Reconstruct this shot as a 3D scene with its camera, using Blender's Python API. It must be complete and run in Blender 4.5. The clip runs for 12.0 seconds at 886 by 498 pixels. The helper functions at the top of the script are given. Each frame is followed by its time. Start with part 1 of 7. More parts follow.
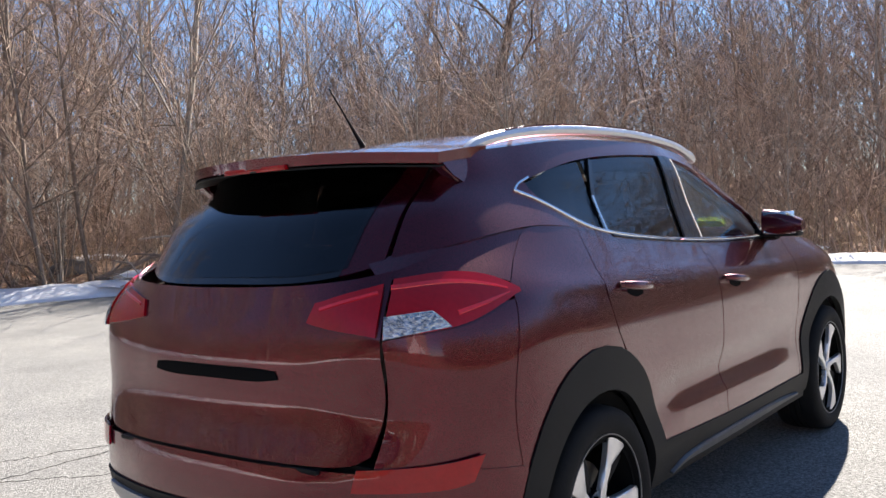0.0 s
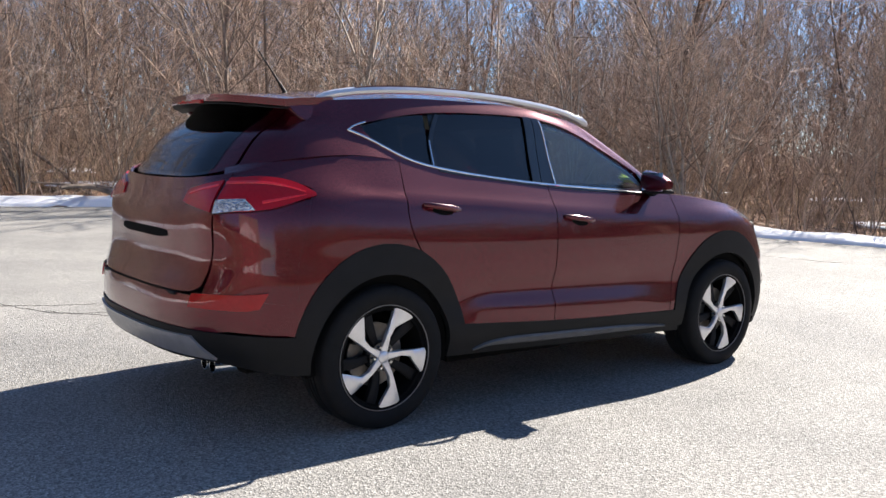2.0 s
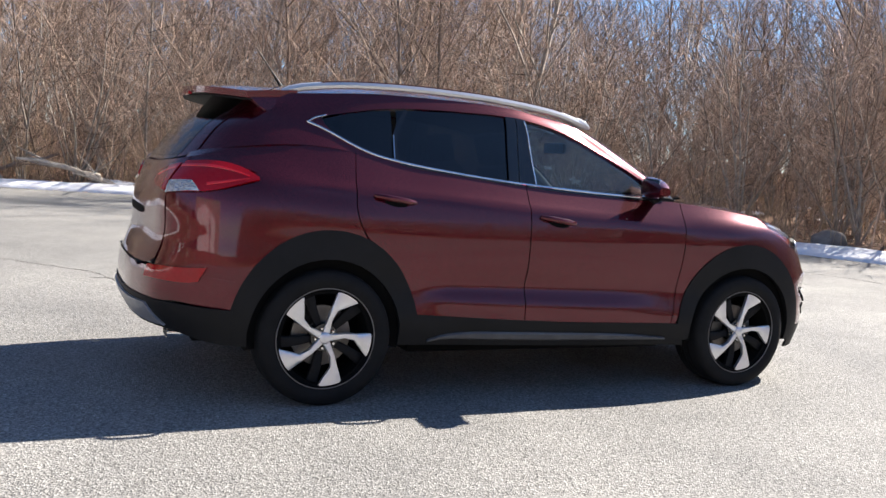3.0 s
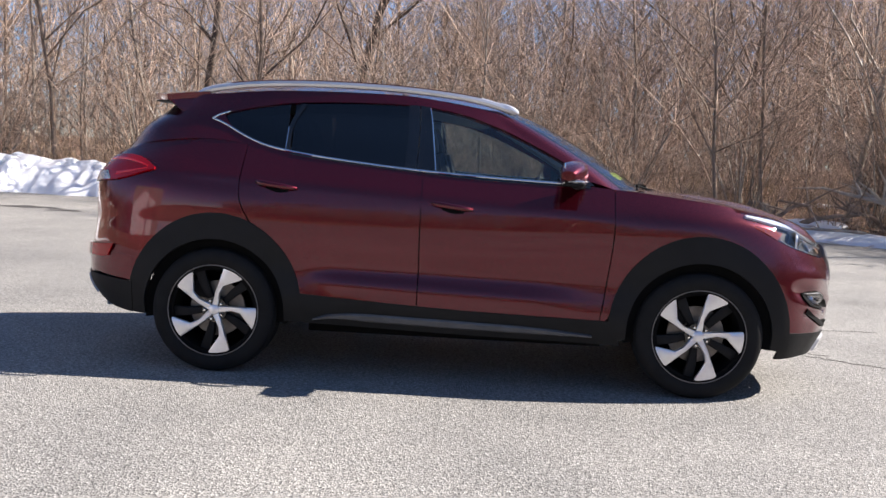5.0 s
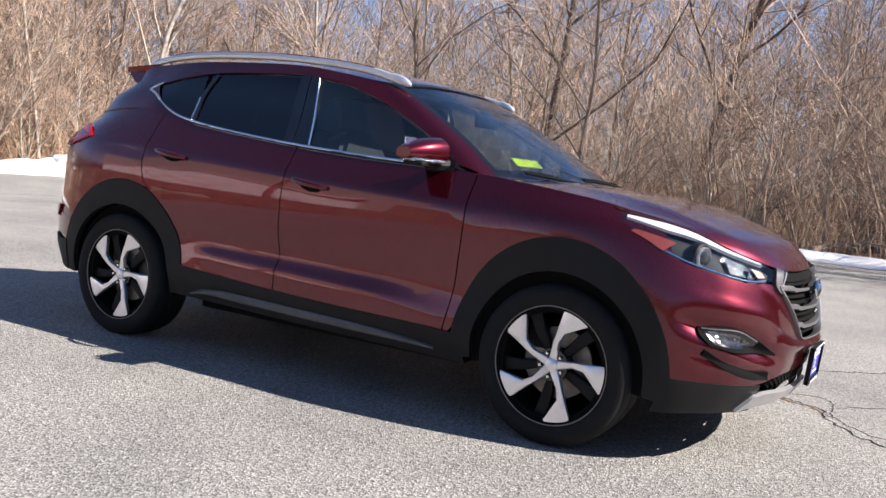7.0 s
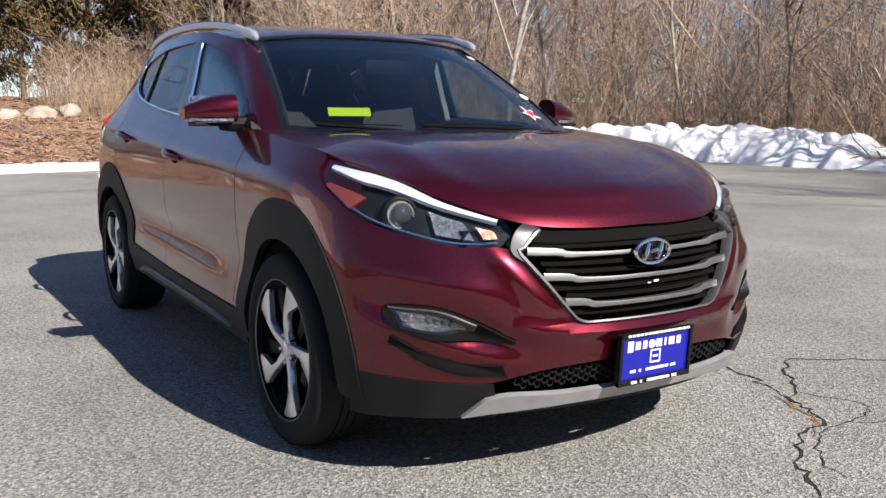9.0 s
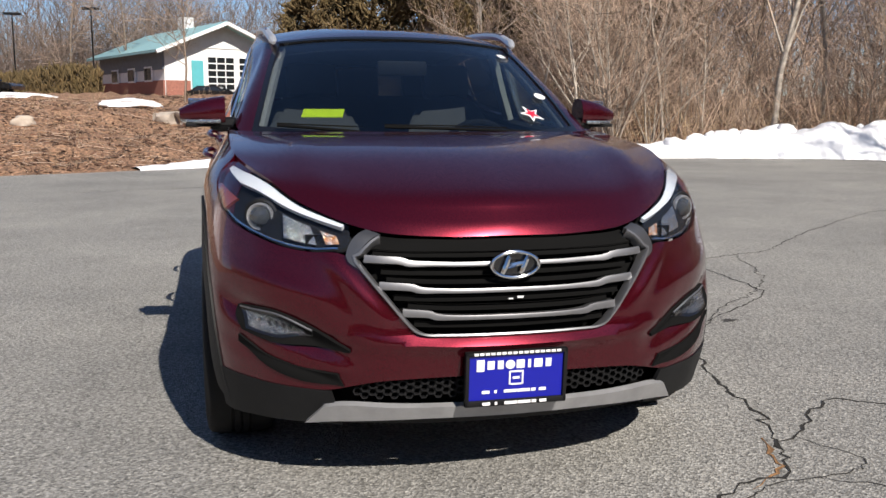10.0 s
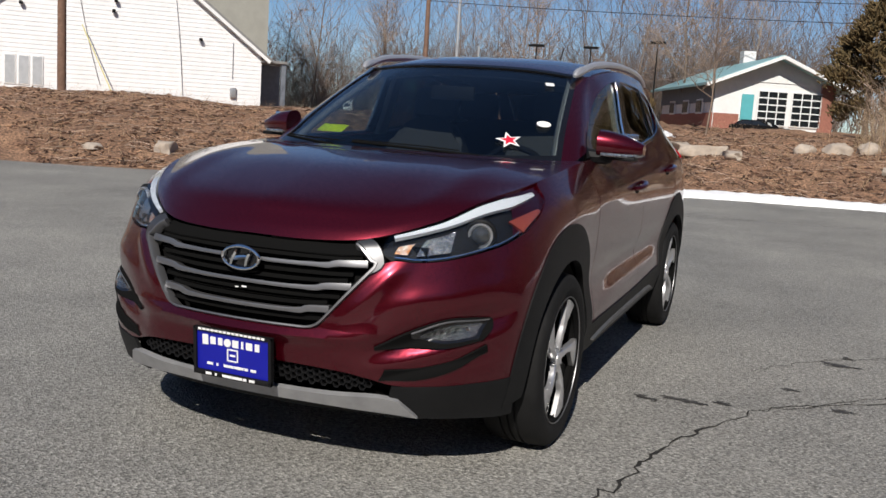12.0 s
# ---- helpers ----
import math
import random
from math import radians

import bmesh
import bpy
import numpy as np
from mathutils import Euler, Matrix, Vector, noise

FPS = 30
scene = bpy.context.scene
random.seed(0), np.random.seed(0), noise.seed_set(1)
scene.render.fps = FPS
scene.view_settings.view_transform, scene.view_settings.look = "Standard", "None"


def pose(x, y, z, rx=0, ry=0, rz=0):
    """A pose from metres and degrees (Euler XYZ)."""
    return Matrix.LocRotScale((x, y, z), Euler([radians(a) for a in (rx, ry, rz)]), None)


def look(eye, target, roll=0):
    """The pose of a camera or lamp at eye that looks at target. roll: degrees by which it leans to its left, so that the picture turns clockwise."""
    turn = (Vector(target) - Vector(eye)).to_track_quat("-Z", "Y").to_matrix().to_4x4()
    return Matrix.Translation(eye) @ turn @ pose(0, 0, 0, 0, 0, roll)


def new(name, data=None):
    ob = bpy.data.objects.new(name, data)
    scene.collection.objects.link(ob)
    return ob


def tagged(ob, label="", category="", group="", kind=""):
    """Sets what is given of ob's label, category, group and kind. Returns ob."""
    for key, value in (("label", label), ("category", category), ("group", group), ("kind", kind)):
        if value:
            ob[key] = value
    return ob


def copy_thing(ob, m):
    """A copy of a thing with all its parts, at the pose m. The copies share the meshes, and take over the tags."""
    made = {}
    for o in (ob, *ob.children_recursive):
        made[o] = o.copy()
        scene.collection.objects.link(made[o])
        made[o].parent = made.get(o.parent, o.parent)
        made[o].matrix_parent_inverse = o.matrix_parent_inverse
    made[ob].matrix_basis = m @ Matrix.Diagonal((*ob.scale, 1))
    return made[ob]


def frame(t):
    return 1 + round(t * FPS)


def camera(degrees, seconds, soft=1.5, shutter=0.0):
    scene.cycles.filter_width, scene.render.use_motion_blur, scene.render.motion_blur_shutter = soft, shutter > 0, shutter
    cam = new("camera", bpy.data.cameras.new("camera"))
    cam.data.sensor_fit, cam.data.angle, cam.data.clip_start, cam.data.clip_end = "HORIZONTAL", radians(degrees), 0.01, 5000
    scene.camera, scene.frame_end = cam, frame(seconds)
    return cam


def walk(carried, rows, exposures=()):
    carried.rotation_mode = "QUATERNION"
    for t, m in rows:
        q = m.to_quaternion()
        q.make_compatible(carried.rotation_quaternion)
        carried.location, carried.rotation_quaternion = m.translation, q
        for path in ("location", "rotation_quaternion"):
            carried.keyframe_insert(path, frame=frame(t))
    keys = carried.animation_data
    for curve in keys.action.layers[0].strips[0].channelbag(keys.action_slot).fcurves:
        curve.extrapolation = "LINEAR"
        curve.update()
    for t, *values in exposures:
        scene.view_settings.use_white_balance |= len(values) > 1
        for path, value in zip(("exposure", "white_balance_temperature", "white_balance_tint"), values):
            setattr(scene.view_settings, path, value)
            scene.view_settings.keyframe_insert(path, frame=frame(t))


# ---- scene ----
cam = camera(52.5, 12.0)
PATH = [
    (0, (-3.907, -2.314, 1.375), (-2.334, -1.083, 1.28), -3.5),
    (0.5, (-4.165, -2.848, 1.396), (-2.641, -1.561, 1.251), -2.3),
    (1, (-4.302, -3.368, 1.402), (-2.857, -2.0, 1.202), -1.2),
    (1.5, (-4.141, -3.935, 1.356), (-2.79, -2.473, 1.156), 0.7),
    (2, (-3.717, -4.354, 1.296), (-2.487, -2.79, 1.094), 1.9),
    (2.5, (-3.233, -4.779, 1.259), (-2.201, -3.08, 1.048), 2.7),
    (3, (-2.673, -5.136, 1.266), (-1.842, -3.327, 1.071), 4.2),
    (4.8, (-0.133, -5.841, 1.193), (-0.145, -3.849, 1.011), 2.5),
    (5, (0.154, -5.777, 1.202), (0.061, -3.788, 1.018), 2.7),
    (5.5, (0.911, -5.553, 1.218), (0.563, -3.592, 1.033), 2.8),
    (6, (1.606, -5.279, 1.163), (1.031, -3.37, 1.004), 4.2),
    (6.5, (2.201, -4.862, 1.147), (1.413, -3.031, 0.985), 5.7),
    (7, (2.751, -4.4, 1.118), (1.765, -2.669, 0.943), 5.8),
    (7.2, (2.907, -4.204, 1.09), (1.861, -2.51, 0.907), 5.8),
    (8.8, (4.172, -2.338, 1.174), (2.56, -1.19, 0.887), 0.6),
    (9, (4.283, -2.082, 1.175), (2.606, -1.032, 0.882), 0.4),
    (9.5, (4.577, -1.433, 1.207), (2.754, -0.674, 0.893), -0.1),
    (10, (4.734, -0.821, 1.205), (2.812, -0.361, 0.899), 0.3),
    (10.5, (4.88, -0.16, 1.229), (2.902, -0.065, 0.945), 0.9),
    (11, (4.899, 0.503, 1.238), (2.936, 0.246, 0.955), 1.9),
    (11.5, (4.856, 1.153, 1.223), (2.944, 0.64, 0.938), 2.4),
    (12, (4.745, 1.781, 1.249), (2.915, 1.024, 0.97), 3.7),
]
walk(cam, [(t, look(eye, target, roll)) for t, eye, target, roll in PATH], [(0, 1.34, 6600, 12), (3, 1.30, 6600, 12), (5, 1.24, 6600, 15), (7.2, 1.2, 6600, 15), (9, 0.80, 6620, 12), (10.5, 0.38, 6650, 11), (11, 0.37, 6650, 11), (11.5, 0.06, 6580, 10), (12, 0.0, 6560, 10)])

# ---------------------------------------------------------------- light
SUN_DIR = Vector((1.415, 0.345, 1.17)).normalized()
world = bpy.data.worlds.new("sky")
scene.world = world
world.use_nodes = True
wn = world.node_tree
sky = wn.nodes.new("ShaderNodeTexSky")
sky.sky_type = "NISHITA"
sky.sun_disc = False
sky.sun_elevation = math.asin(SUN_DIR.z)
sky.sun_rotation = math.atan2(SUN_DIR.x, SUN_DIR.y)
sky.air_density, sky.dust_density, sky.ozone_density = 1.0, 0.0, 5.0
sky.altitude = 1800
wn.links.new(sky.outputs[0], wn.nodes["Background"].inputs[0])
wn.nodes["Background"].inputs[1].default_value = 0.075
sun = new("sun", bpy.data.lights.new("sun", "SUN"))
sun.data.energy, sun.data.angle, sun.data.color = 5.0, radians(0.53), (1.0, 0.95, 0.87)
sun.matrix_world = look(SUN_DIR * 60, (0, 0, 0))


# ---------------------------------------------------------------- materials
def material(name, color, rough=0.5, metal=0.0, coat=0.0, spec=0.5, vary=0.0, vscale=4.0, color2=None,
             bump=0.0, bscale=60.0, grain=0.0, gscale=200.0, island=0.0):
    """A principled surface with mottling at two scales and fine relief, in object space."""
    m = bpy.data.materials.new(name)
    m.use_nodes = True
    t = m.node_tree
    b = t.nodes["Principled BSDF"]
    b.inputs["Roughness"].default_value = rough
    b.inputs["Metallic"].default_value = metal
    b.inputs["Coat Weight"].default_value = coat
    b.inputs["Coat Roughness"].default_value = 0.03
    b.inputs["Specular IOR Level"].default_value = spec
    b.inputs["Base Color"].default_value = (*color, 1)
    pos = t.nodes.new("ShaderNodeNewGeometry")
    if vary or color2:
        n = t.nodes.new("ShaderNodeTexNoise")
        n.inputs["Scale"].default_value = vscale
        n.inputs["Detail"].default_value = 6
        n.inputs["Roughness"].default_value = 0.65
        t.links.new(pos.outputs["Position"], n.inputs["Vector"])
        ramp = t.nodes.new("ShaderNodeMapRange")
        ramp.inputs[1].default_value, ramp.inputs[2].default_value = 0.35, 0.65
        t.links.new(n.outputs["Fac"], ramp.inputs[0])
        mix = t.nodes.new("ShaderNodeMix")
        mix.data_type = "RGBA"
        c2 = color2 or tuple(c * (1 - vary) for c in color)
        mix.inputs["A"].default_value, mix.inputs["B"].default_value = (*color, 1), (*c2, 1)
        t.links.new(ramp.outputs[0], mix.inputs["Factor"])
        out = mix.outputs["Result"]
        if grain:
            g = t.nodes.new("ShaderNodeTexNoise")
            g.inputs["Scale"].default_value = gscale
            g.inputs["Detail"].default_value = 3
            t.links.new(pos.outputs["Position"], g.inputs["Vector"])
            r2 = t.nodes.new("ShaderNodeMapRange")
            r2.inputs[1].default_value, r2.inputs[2].default_value = 0.3, 0.7
            r2.inputs[3].default_value, r2.inputs[4].default_value = 1 - grain, 1 + grain
            t.links.new(g.outputs["Fac"], r2.inputs[0])
            mul = t.nodes.new("ShaderNodeMix")
            mul.data_type, mul.blend_type = "RGBA", "MULTIPLY"
            mul.inputs["Factor"].default_value = 1
            t.links.new(out, mul.inputs["A"])
            t.links.new(r2.outputs[0], mul.inputs["B"])
            out = mul.outputs["Result"]
        if island:
            r3 = t.nodes.new("ShaderNodeMapRange")
            r3.inputs[3].default_value, r3.inputs[4].default_value = 1 - island, 1 + island
            t.links.new(pos.outputs["Random Per Island"], r3.inputs[0])
            mul = t.nodes.new("ShaderNodeMix")
            mul.data_type, mul.blend_type = "RGBA", "MULTIPLY"
            mul.inputs["Factor"].default_value = 1
            t.links.new(out, mul.inputs["A"])
            t.links.new(r3.outputs[0], mul.inputs["B"])
            out = mul.outputs["Result"]
        t.links.new(out, b.inputs["Base Color"])
    if bump:
        n = t.nodes.new("ShaderNodeTexNoise")
        n.inputs["Scale"].default_value = bscale
        n.inputs["Detail"].default_value = 4
        t.links.new(pos.outputs["Position"], n.inputs["Vector"])
        bp = t.nodes.new("ShaderNodeBump")
        bp.inputs["Strength"].default_value = bump
        bp.inputs["Distance"].default_value = 0.01
        t.links.new(n.outputs["Fac"], bp.inputs["Height"])
        t.links.new(bp.outputs["Normal"], b.inputs["Normal"])
    return m


def glass_material(name, tint, gloss=1.0):
    """Tinted pane: see-through with a mirror-like surface reflection."""
    m = bpy.data.materials.new(name)
    m.use_nodes = True
    t = m.node_tree
    t.nodes.remove(t.nodes["Principled BSDF"])
    tr = t.nodes.new("ShaderNodeBsdfTransparent")
    tr.inputs["Color"].default_value = (*tint, 1)
    gl = t.nodes.new("ShaderNodeBsdfGlossy")
    gl.inputs["Roughness"].default_value = 0.02
    lw = t.nodes.new("ShaderNodeLayerWeight")
    lw.inputs["Blend"].default_value = 0.5
    po = t.nodes.new("ShaderNodeMath")
    po.operation = "POWER"
    po.inputs[1].default_value = 4.0
    t.links.new(lw.outputs["Facing"], po.inputs[0])
    mu = t.nodes.new("ShaderNodeMath")
    mu.operation = "MULTIPLY_ADD"
    mu.inputs[1].default_value, mu.inputs[2].default_value = 0.9 * gloss, 0.065 * gloss
    mix = t.nodes.new("ShaderNodeMixShader")
    t.links.new(po.outputs[0], mu.inputs[0])
    t.links.new(mu.outputs[0], mix.inputs[0])
    t.links.new(tr.outputs[0], mix.inputs[1])
    t.links.new(gl.outputs[0], mix.inputs[2])
    t.links.new(mix.outputs[0], t.nodes["Material Output"].inputs[0])
    return m


def paint_material():
    """Dark burgundy metallic lacquer: flakes under a clear coat, with a little road dust low down on the panels."""
    m = material("burgundy_paint", (0.096, 0.0011, 0.0090), 0.28, 0.78, 1.0, 0.5)
    t = m.node_tree
    b = t.nodes["Principled BSDF"]
    b.inputs["Coat IOR"].default_value = 1.5
    pos = t.nodes.new("ShaderNodeNewGeometry")
    fl = t.nodes.new("ShaderNodeTexVoronoi")
    fl.inputs["Scale"].default_value = 900
    t.links.new(pos.outputs["Position"], fl.inputs["Vector"])
    mr = t.nodes.new("ShaderNodeMapRange")
    mr.inputs[3].default_value, mr.inputs[4].default_value = 0.22, 0.33
    t.links.new(fl.outputs["Color"], mr.inputs[0])
    t.links.new(mr.outputs[0], b.inputs["Roughness"])
    n = t.nodes.new("ShaderNodeTexNoise")
    n.inputs["Scale"].default_value = 9
    n.inputs["Detail"].default_value = 5
    t.links.new(pos.outputs["Position"], n.inputs["Vector"])
    cr = t.nodes.new("ShaderNodeMapRange")
    cr.inputs[1].default_value, cr.inputs[2].default_value = 0.3, 0.8
    cr.inputs[3].default_value, cr.inputs[4].default_value = 0.01, 0.035
    t.links.new(n.outputs["Fac"], cr.inputs[0])
    t.links.new(cr.outputs[0], b.inputs["Coat Roughness"])
    return m


PAINT = paint_material()
BLACK = material("black_plastic", (0.008, 0.008, 0.009), 0.6, spec=0.22, vary=0.3, vscale=9, bump=0.08, bscale=400)
GLOSS_BLACK = material("gloss_black", (0.008, 0.008, 0.009), 0.12, coat=0.5, vary=0.2)
CLAD = material("dark_grey_cladding", (0.009, 0.0092, 0.010), 0.58, spec=0.25, vary=0.35, vscale=6, bump=0.1, bscale=500)
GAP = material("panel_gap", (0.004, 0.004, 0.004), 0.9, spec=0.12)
SILVER = material("satin_silver", (0.235, 0.235, 0.245), 0.40, 0.8, vary=0.12, vscale=14)
RAIL = material("bright_rail_silver", (0.74, 0.74, 0.75), 0.36, 0.7, vary=0.08, vscale=14)
GREYSKID = material("grey_skid_paint", (0.40, 0.40, 0.41), 0.40, 0.5, vary=0.2, vscale=10)
CHROME = material("chrome", (0.85, 0.86, 0.87), 0.08, 1.0, vary=0.05)
MACHINED = material("machined_alloy", (0.80, 0.80, 0.82), 0.32, 0.85, vary=0.08, vscale=30)
RUBBER = material("tyre_rubber", (0.009, 0.009, 0.0095), 0.8, spec=0.28, vary=0.4, vscale=11, bump=0.15, bscale=150)
REDBAND = material("bright_red_lens", (0.78, 0.012, 0.02), 0.08, coat=1.0, vary=0.15, vscale=60)
REDLENS = material("red_lens", (0.40, 0.002, 0.007), 0.08, coat=0.4, spec=0.35, vary=0.15, vscale=60)
ORANGE = material("amber_reflector", (0.32, 0.06, 0.035), 0.12, coat=1.0, vary=0.2, vscale=40)
AMBER = material("amber_bulb_pocket", (0.80, 0.30, 0.06), 0.2, 0.6, coat=0.6, color2=(.70, .68, .66), vscale=45, bump=1.0, bscale=90)
CLEARLENS = material("clear_lens", (0.72, 0.74, 0.77), 0.10, 0.85, coat=1.0, vary=0.75, vscale=70, bump=1.0, bscale=110)
FACETS = material("faceted_chrome", (0.34, 0.35, 0.37), 0.10, 0.9, coat=1.0, vary=0.8, vscale=120, bump=1.0, bscale=160)
WHITEDRL = material("white_light_guide", (0.85, 0.87, 0.9), 0.18, 0.1, coat=1.0, vary=0.05)
TRIM = material("charcoal_interior", (0.017, 0.017, 0.018), 0.85, vary=0.3, vscale=7, bump=0.1, bscale=300)
CARPET = material("cargo_carpet", (0.018, 0.018, 0.02), 0.95, vary=0.4, vscale=18, bump=0.4, bscale=500)
SEAT = material("grey_seat_leather", (0.028, 0.027, 0.025), 0.65, vary=0.25, vscale=8, bump=0.1, bscale=200)
LINER = material("pale_headliner", (0.42, 0.41, 0.39), 0.9, vary=0.12, vscale=8)
CLEAR = glass_material("clear_glass", (0.80, 0.85, 0.83))
TINT = glass_material("privacy_glass", (0.22, 0.23, 0.24))
SHIELD = glass_material("windscreen_glass", (0.76, 0.80, 0.82))
LENS = glass_material("lamp_cover", (0.95, 0.96, 0.97), 0.5)
EYE = material("projector_glass", (0.075, 0.08, 0.085), 0.03, 0.4, coat=1.0, vary=0.3, vscale=60)
WINGGREY = material("satin_grey_grille_wing", (0.15, 0.15, 0.155), 0.36, 0.8, vary=0.12, vscale=14)
SILLGREY = material("dull_grey_sill_paint", (0.11, 0.112, 0.118), 0.5, 0.2, vary=0.3, vscale=9)
YELLOW = material("fluorescent_yellow_card", (0.75, 0.95, 0.02), 0.6, vary=0.05)
WHITE = material("white_vinyl", (0.82, 0.82, 0.82), 0.45, vary=0.06)
STARRED = material("red_vinyl", (0.65, 0.01, 0.04), 0.45, vary=0.1)
BLUE = material("blue_plate", (0.004, 0.007, 0.30), 0.35, coat=0.3, vary=0.08, vscale=12)


# ---------------------------------------------------------------- mesh helpers
def mesh_ob(name, bm, mat, parent=None, label="", smooth=True, angle=40):
    me = bpy.data.meshes.new(name)
    bmesh.ops.recalc_face_normals(bm, faces=bm.faces)
    bm.to_mesh(me)
    bm.free()
    me.materials.append(mat)
    if smooth:
        me.shade_smooth()
        me.set_sharp_from_angle(angle=radians(angle))
    ob = new(name, me)
    if parent:
        ob.parent = parent
    if label:
        ob["label"] = label
    return ob


def part(name, bm, mat, parent, label="", smooth=True, angle=40):
    return mesh_ob(name, bm, mat, parent, label, smooth, angle)


def thing(name, m=Matrix(), **tags):
    ob = new(name)
    ob.empty_display_size = 0.1
    ob.matrix_world = m
    return tagged(ob, **tags)


def box(bm, c, s, m=Matrix(), bevel=0.0):
    """A box with centre c and sizes s, bevelled, turned by m."""
    r = bmesh.ops.create_cube(bm, size=1, matrix=m @ Matrix.Translation(c) @ Matrix.Diagonal((*s, 1)))
    if bevel:
        vs = set(r["verts"])
        bmesh.ops.bevel(bm, geom=[e for e in bm.edges if e.verts[0] in vs and e.verts[1] in vs], offset=bevel, segments=2, affect="EDGES", profile=0.6)
    return bm


def boxes(*rows, m=Matrix(), bevel=0.0):
    bm = bmesh.new()
    for c, s in rows:
        box(bm, c, s, m, bevel)
    return bm


def spline(knots, n):
    """A smooth curve through knots (any dimension): n points, Catmull-Rom."""
    k = np.array(knots, float)
    if len(k) == 2:
        return k[0] + np.linspace(0, 1, n)[:, None] * (k[1] - k[0])
    d = np.r_[0, np.cumsum(np.linalg.norm(np.diff(k, axis=0), axis=1))]
    ext = np.vstack([2 * k[0] - k[1], k, 2 * k[-1] - k[-2]])
    out = []
    for s in np.linspace(0, d[-1], n):
        i = min(max(np.searchsorted(d, s, side="right") - 1, 0), len(k) - 2)
        u = (s - d[i]) / max(d[i + 1] - d[i], 1e-9)
        a, b, c, e = ext[i:i + 4]
        out.append(0.5 * (2 * b + (c - a) * u + (2 * a - 5 * b + 4 * c - e) * u * u + (3 * b - a - 3 * c + e) * u ** 3))
    return np.array(out)


def tube(bm, pts, radii, sides=6, squash=None):
    """A tapered tube along pts."""
    pts = [Vector(p) for p in pts]
    rings = []
    n = len(pts)
    side = None
    for i, p in enumerate(pts):
        d = (pts[min(i + 1, n - 1)] - pts[max(i - 1, 0)]).normalized()
        if side is None:
            side = d.orthogonal().normalized()
        side = (side - d * side.dot(d)).normalized()
        up = d.cross(side)
        r = float(radii[i] if hasattr(radii, "__len__") else radii)
        rings.append([bm.verts.new(p + r * (math.cos(a) * side + math.sin(a) * up)) for a in (2 * math.pi * j / sides for j in range(sides))])
    for a, b in zip(rings, rings[1:]):
        for j in range(sides):
            bm.faces.new((a[j], a[(j + 1) % sides], b[(j + 1) % sides], b[j]))
    if sides > 2:
        bm.faces.new(rings[0][::-1])
        bm.faces.new(rings[-1])
    return bm


def grid_mesh(pts, thick=0.0, normals=None):
    """A sheet from an array of points [i][j]; with thick a closed shell, the second skin set back along -normals."""
    ni, nj = pts.shape[:2]
    bm = bmesh.new()
    a = [[bm.verts.new(pts[i, j]) for j in range(nj)] for i in range(ni)]
    for i in range(ni - 1):
        for j in range(nj - 1):
            bm.faces.new((a[i][j], a[i + 1][j], a[i + 1][j + 1], a[i][j + 1]))
    if thick:
        b = [[bm.verts.new(pts[i, j] - thick * normals[i, j]) for j in range(nj)] for i in range(ni)]
        for i in range(ni - 1):
            for j in range(nj - 1):
                bm.faces.new((b[i][j], b[i][j + 1], b[i + 1][j + 1], b[i + 1][j]))
        for i in range(ni - 1):
            bm.faces.new((a[i][0], b[i][0], b[i + 1][0], a[i + 1][0]))
            bm.faces.new((a[i][-1], a[i + 1][-1], b[i + 1][-1], b[i][-1]))
        for j in range(nj - 1):
            bm.faces.new((a[0][j], a[0][j + 1], b[0][j + 1], b[0][j]))
            bm.faces.new((a[-1][j], b[-1][j], b[-1][j + 1], a[-1][j + 1]))
    return bm


def lathe(profile, n, closed=False):
    """Turn a profile of (radius, along) round the y axis."""
    bm = bmesh.new()
    rings = []
    for k in range(n):
        a = 2 * math.pi * k / n
        rings.append([bm.verts.new((r * math.cos(a), y, r * math.sin(a))) for r, y in profile])
    m = len(profile)
    for k in range(n):
        p, q = rings[k], rings[(k + 1) % n]
        for j in range(m if closed else m - 1):
            bm.faces.new((p[j], p[(j + 1) % m], q[(j + 1) % m], q[j]))
    return bm


def prism(outline, depth, m=Matrix(), bevel=0.0):
    """A flat outline (x, y) given depth along z, turned by m."""
    bm = bmesh.new()
    lo = [bm.verts.new(m @ Vector((x, y, 0))) for x, y in outline]
    hi = [bm.verts.new(m @ Vector((x, y, depth))) for x, y in outline]
    n = len(lo)
    bm.faces.new(lo[::-1])
    top = bm.faces.new(hi)
    for i in range(n):
        bm.faces.new((lo[i], lo[(i + 1) % n], hi[(i + 1) % n], hi[i]))
    if bevel:
        bmesh.ops.bevel(bm, geom=list(top.edges), offset=bevel, segments=2, affect="EDGES")
    return bm


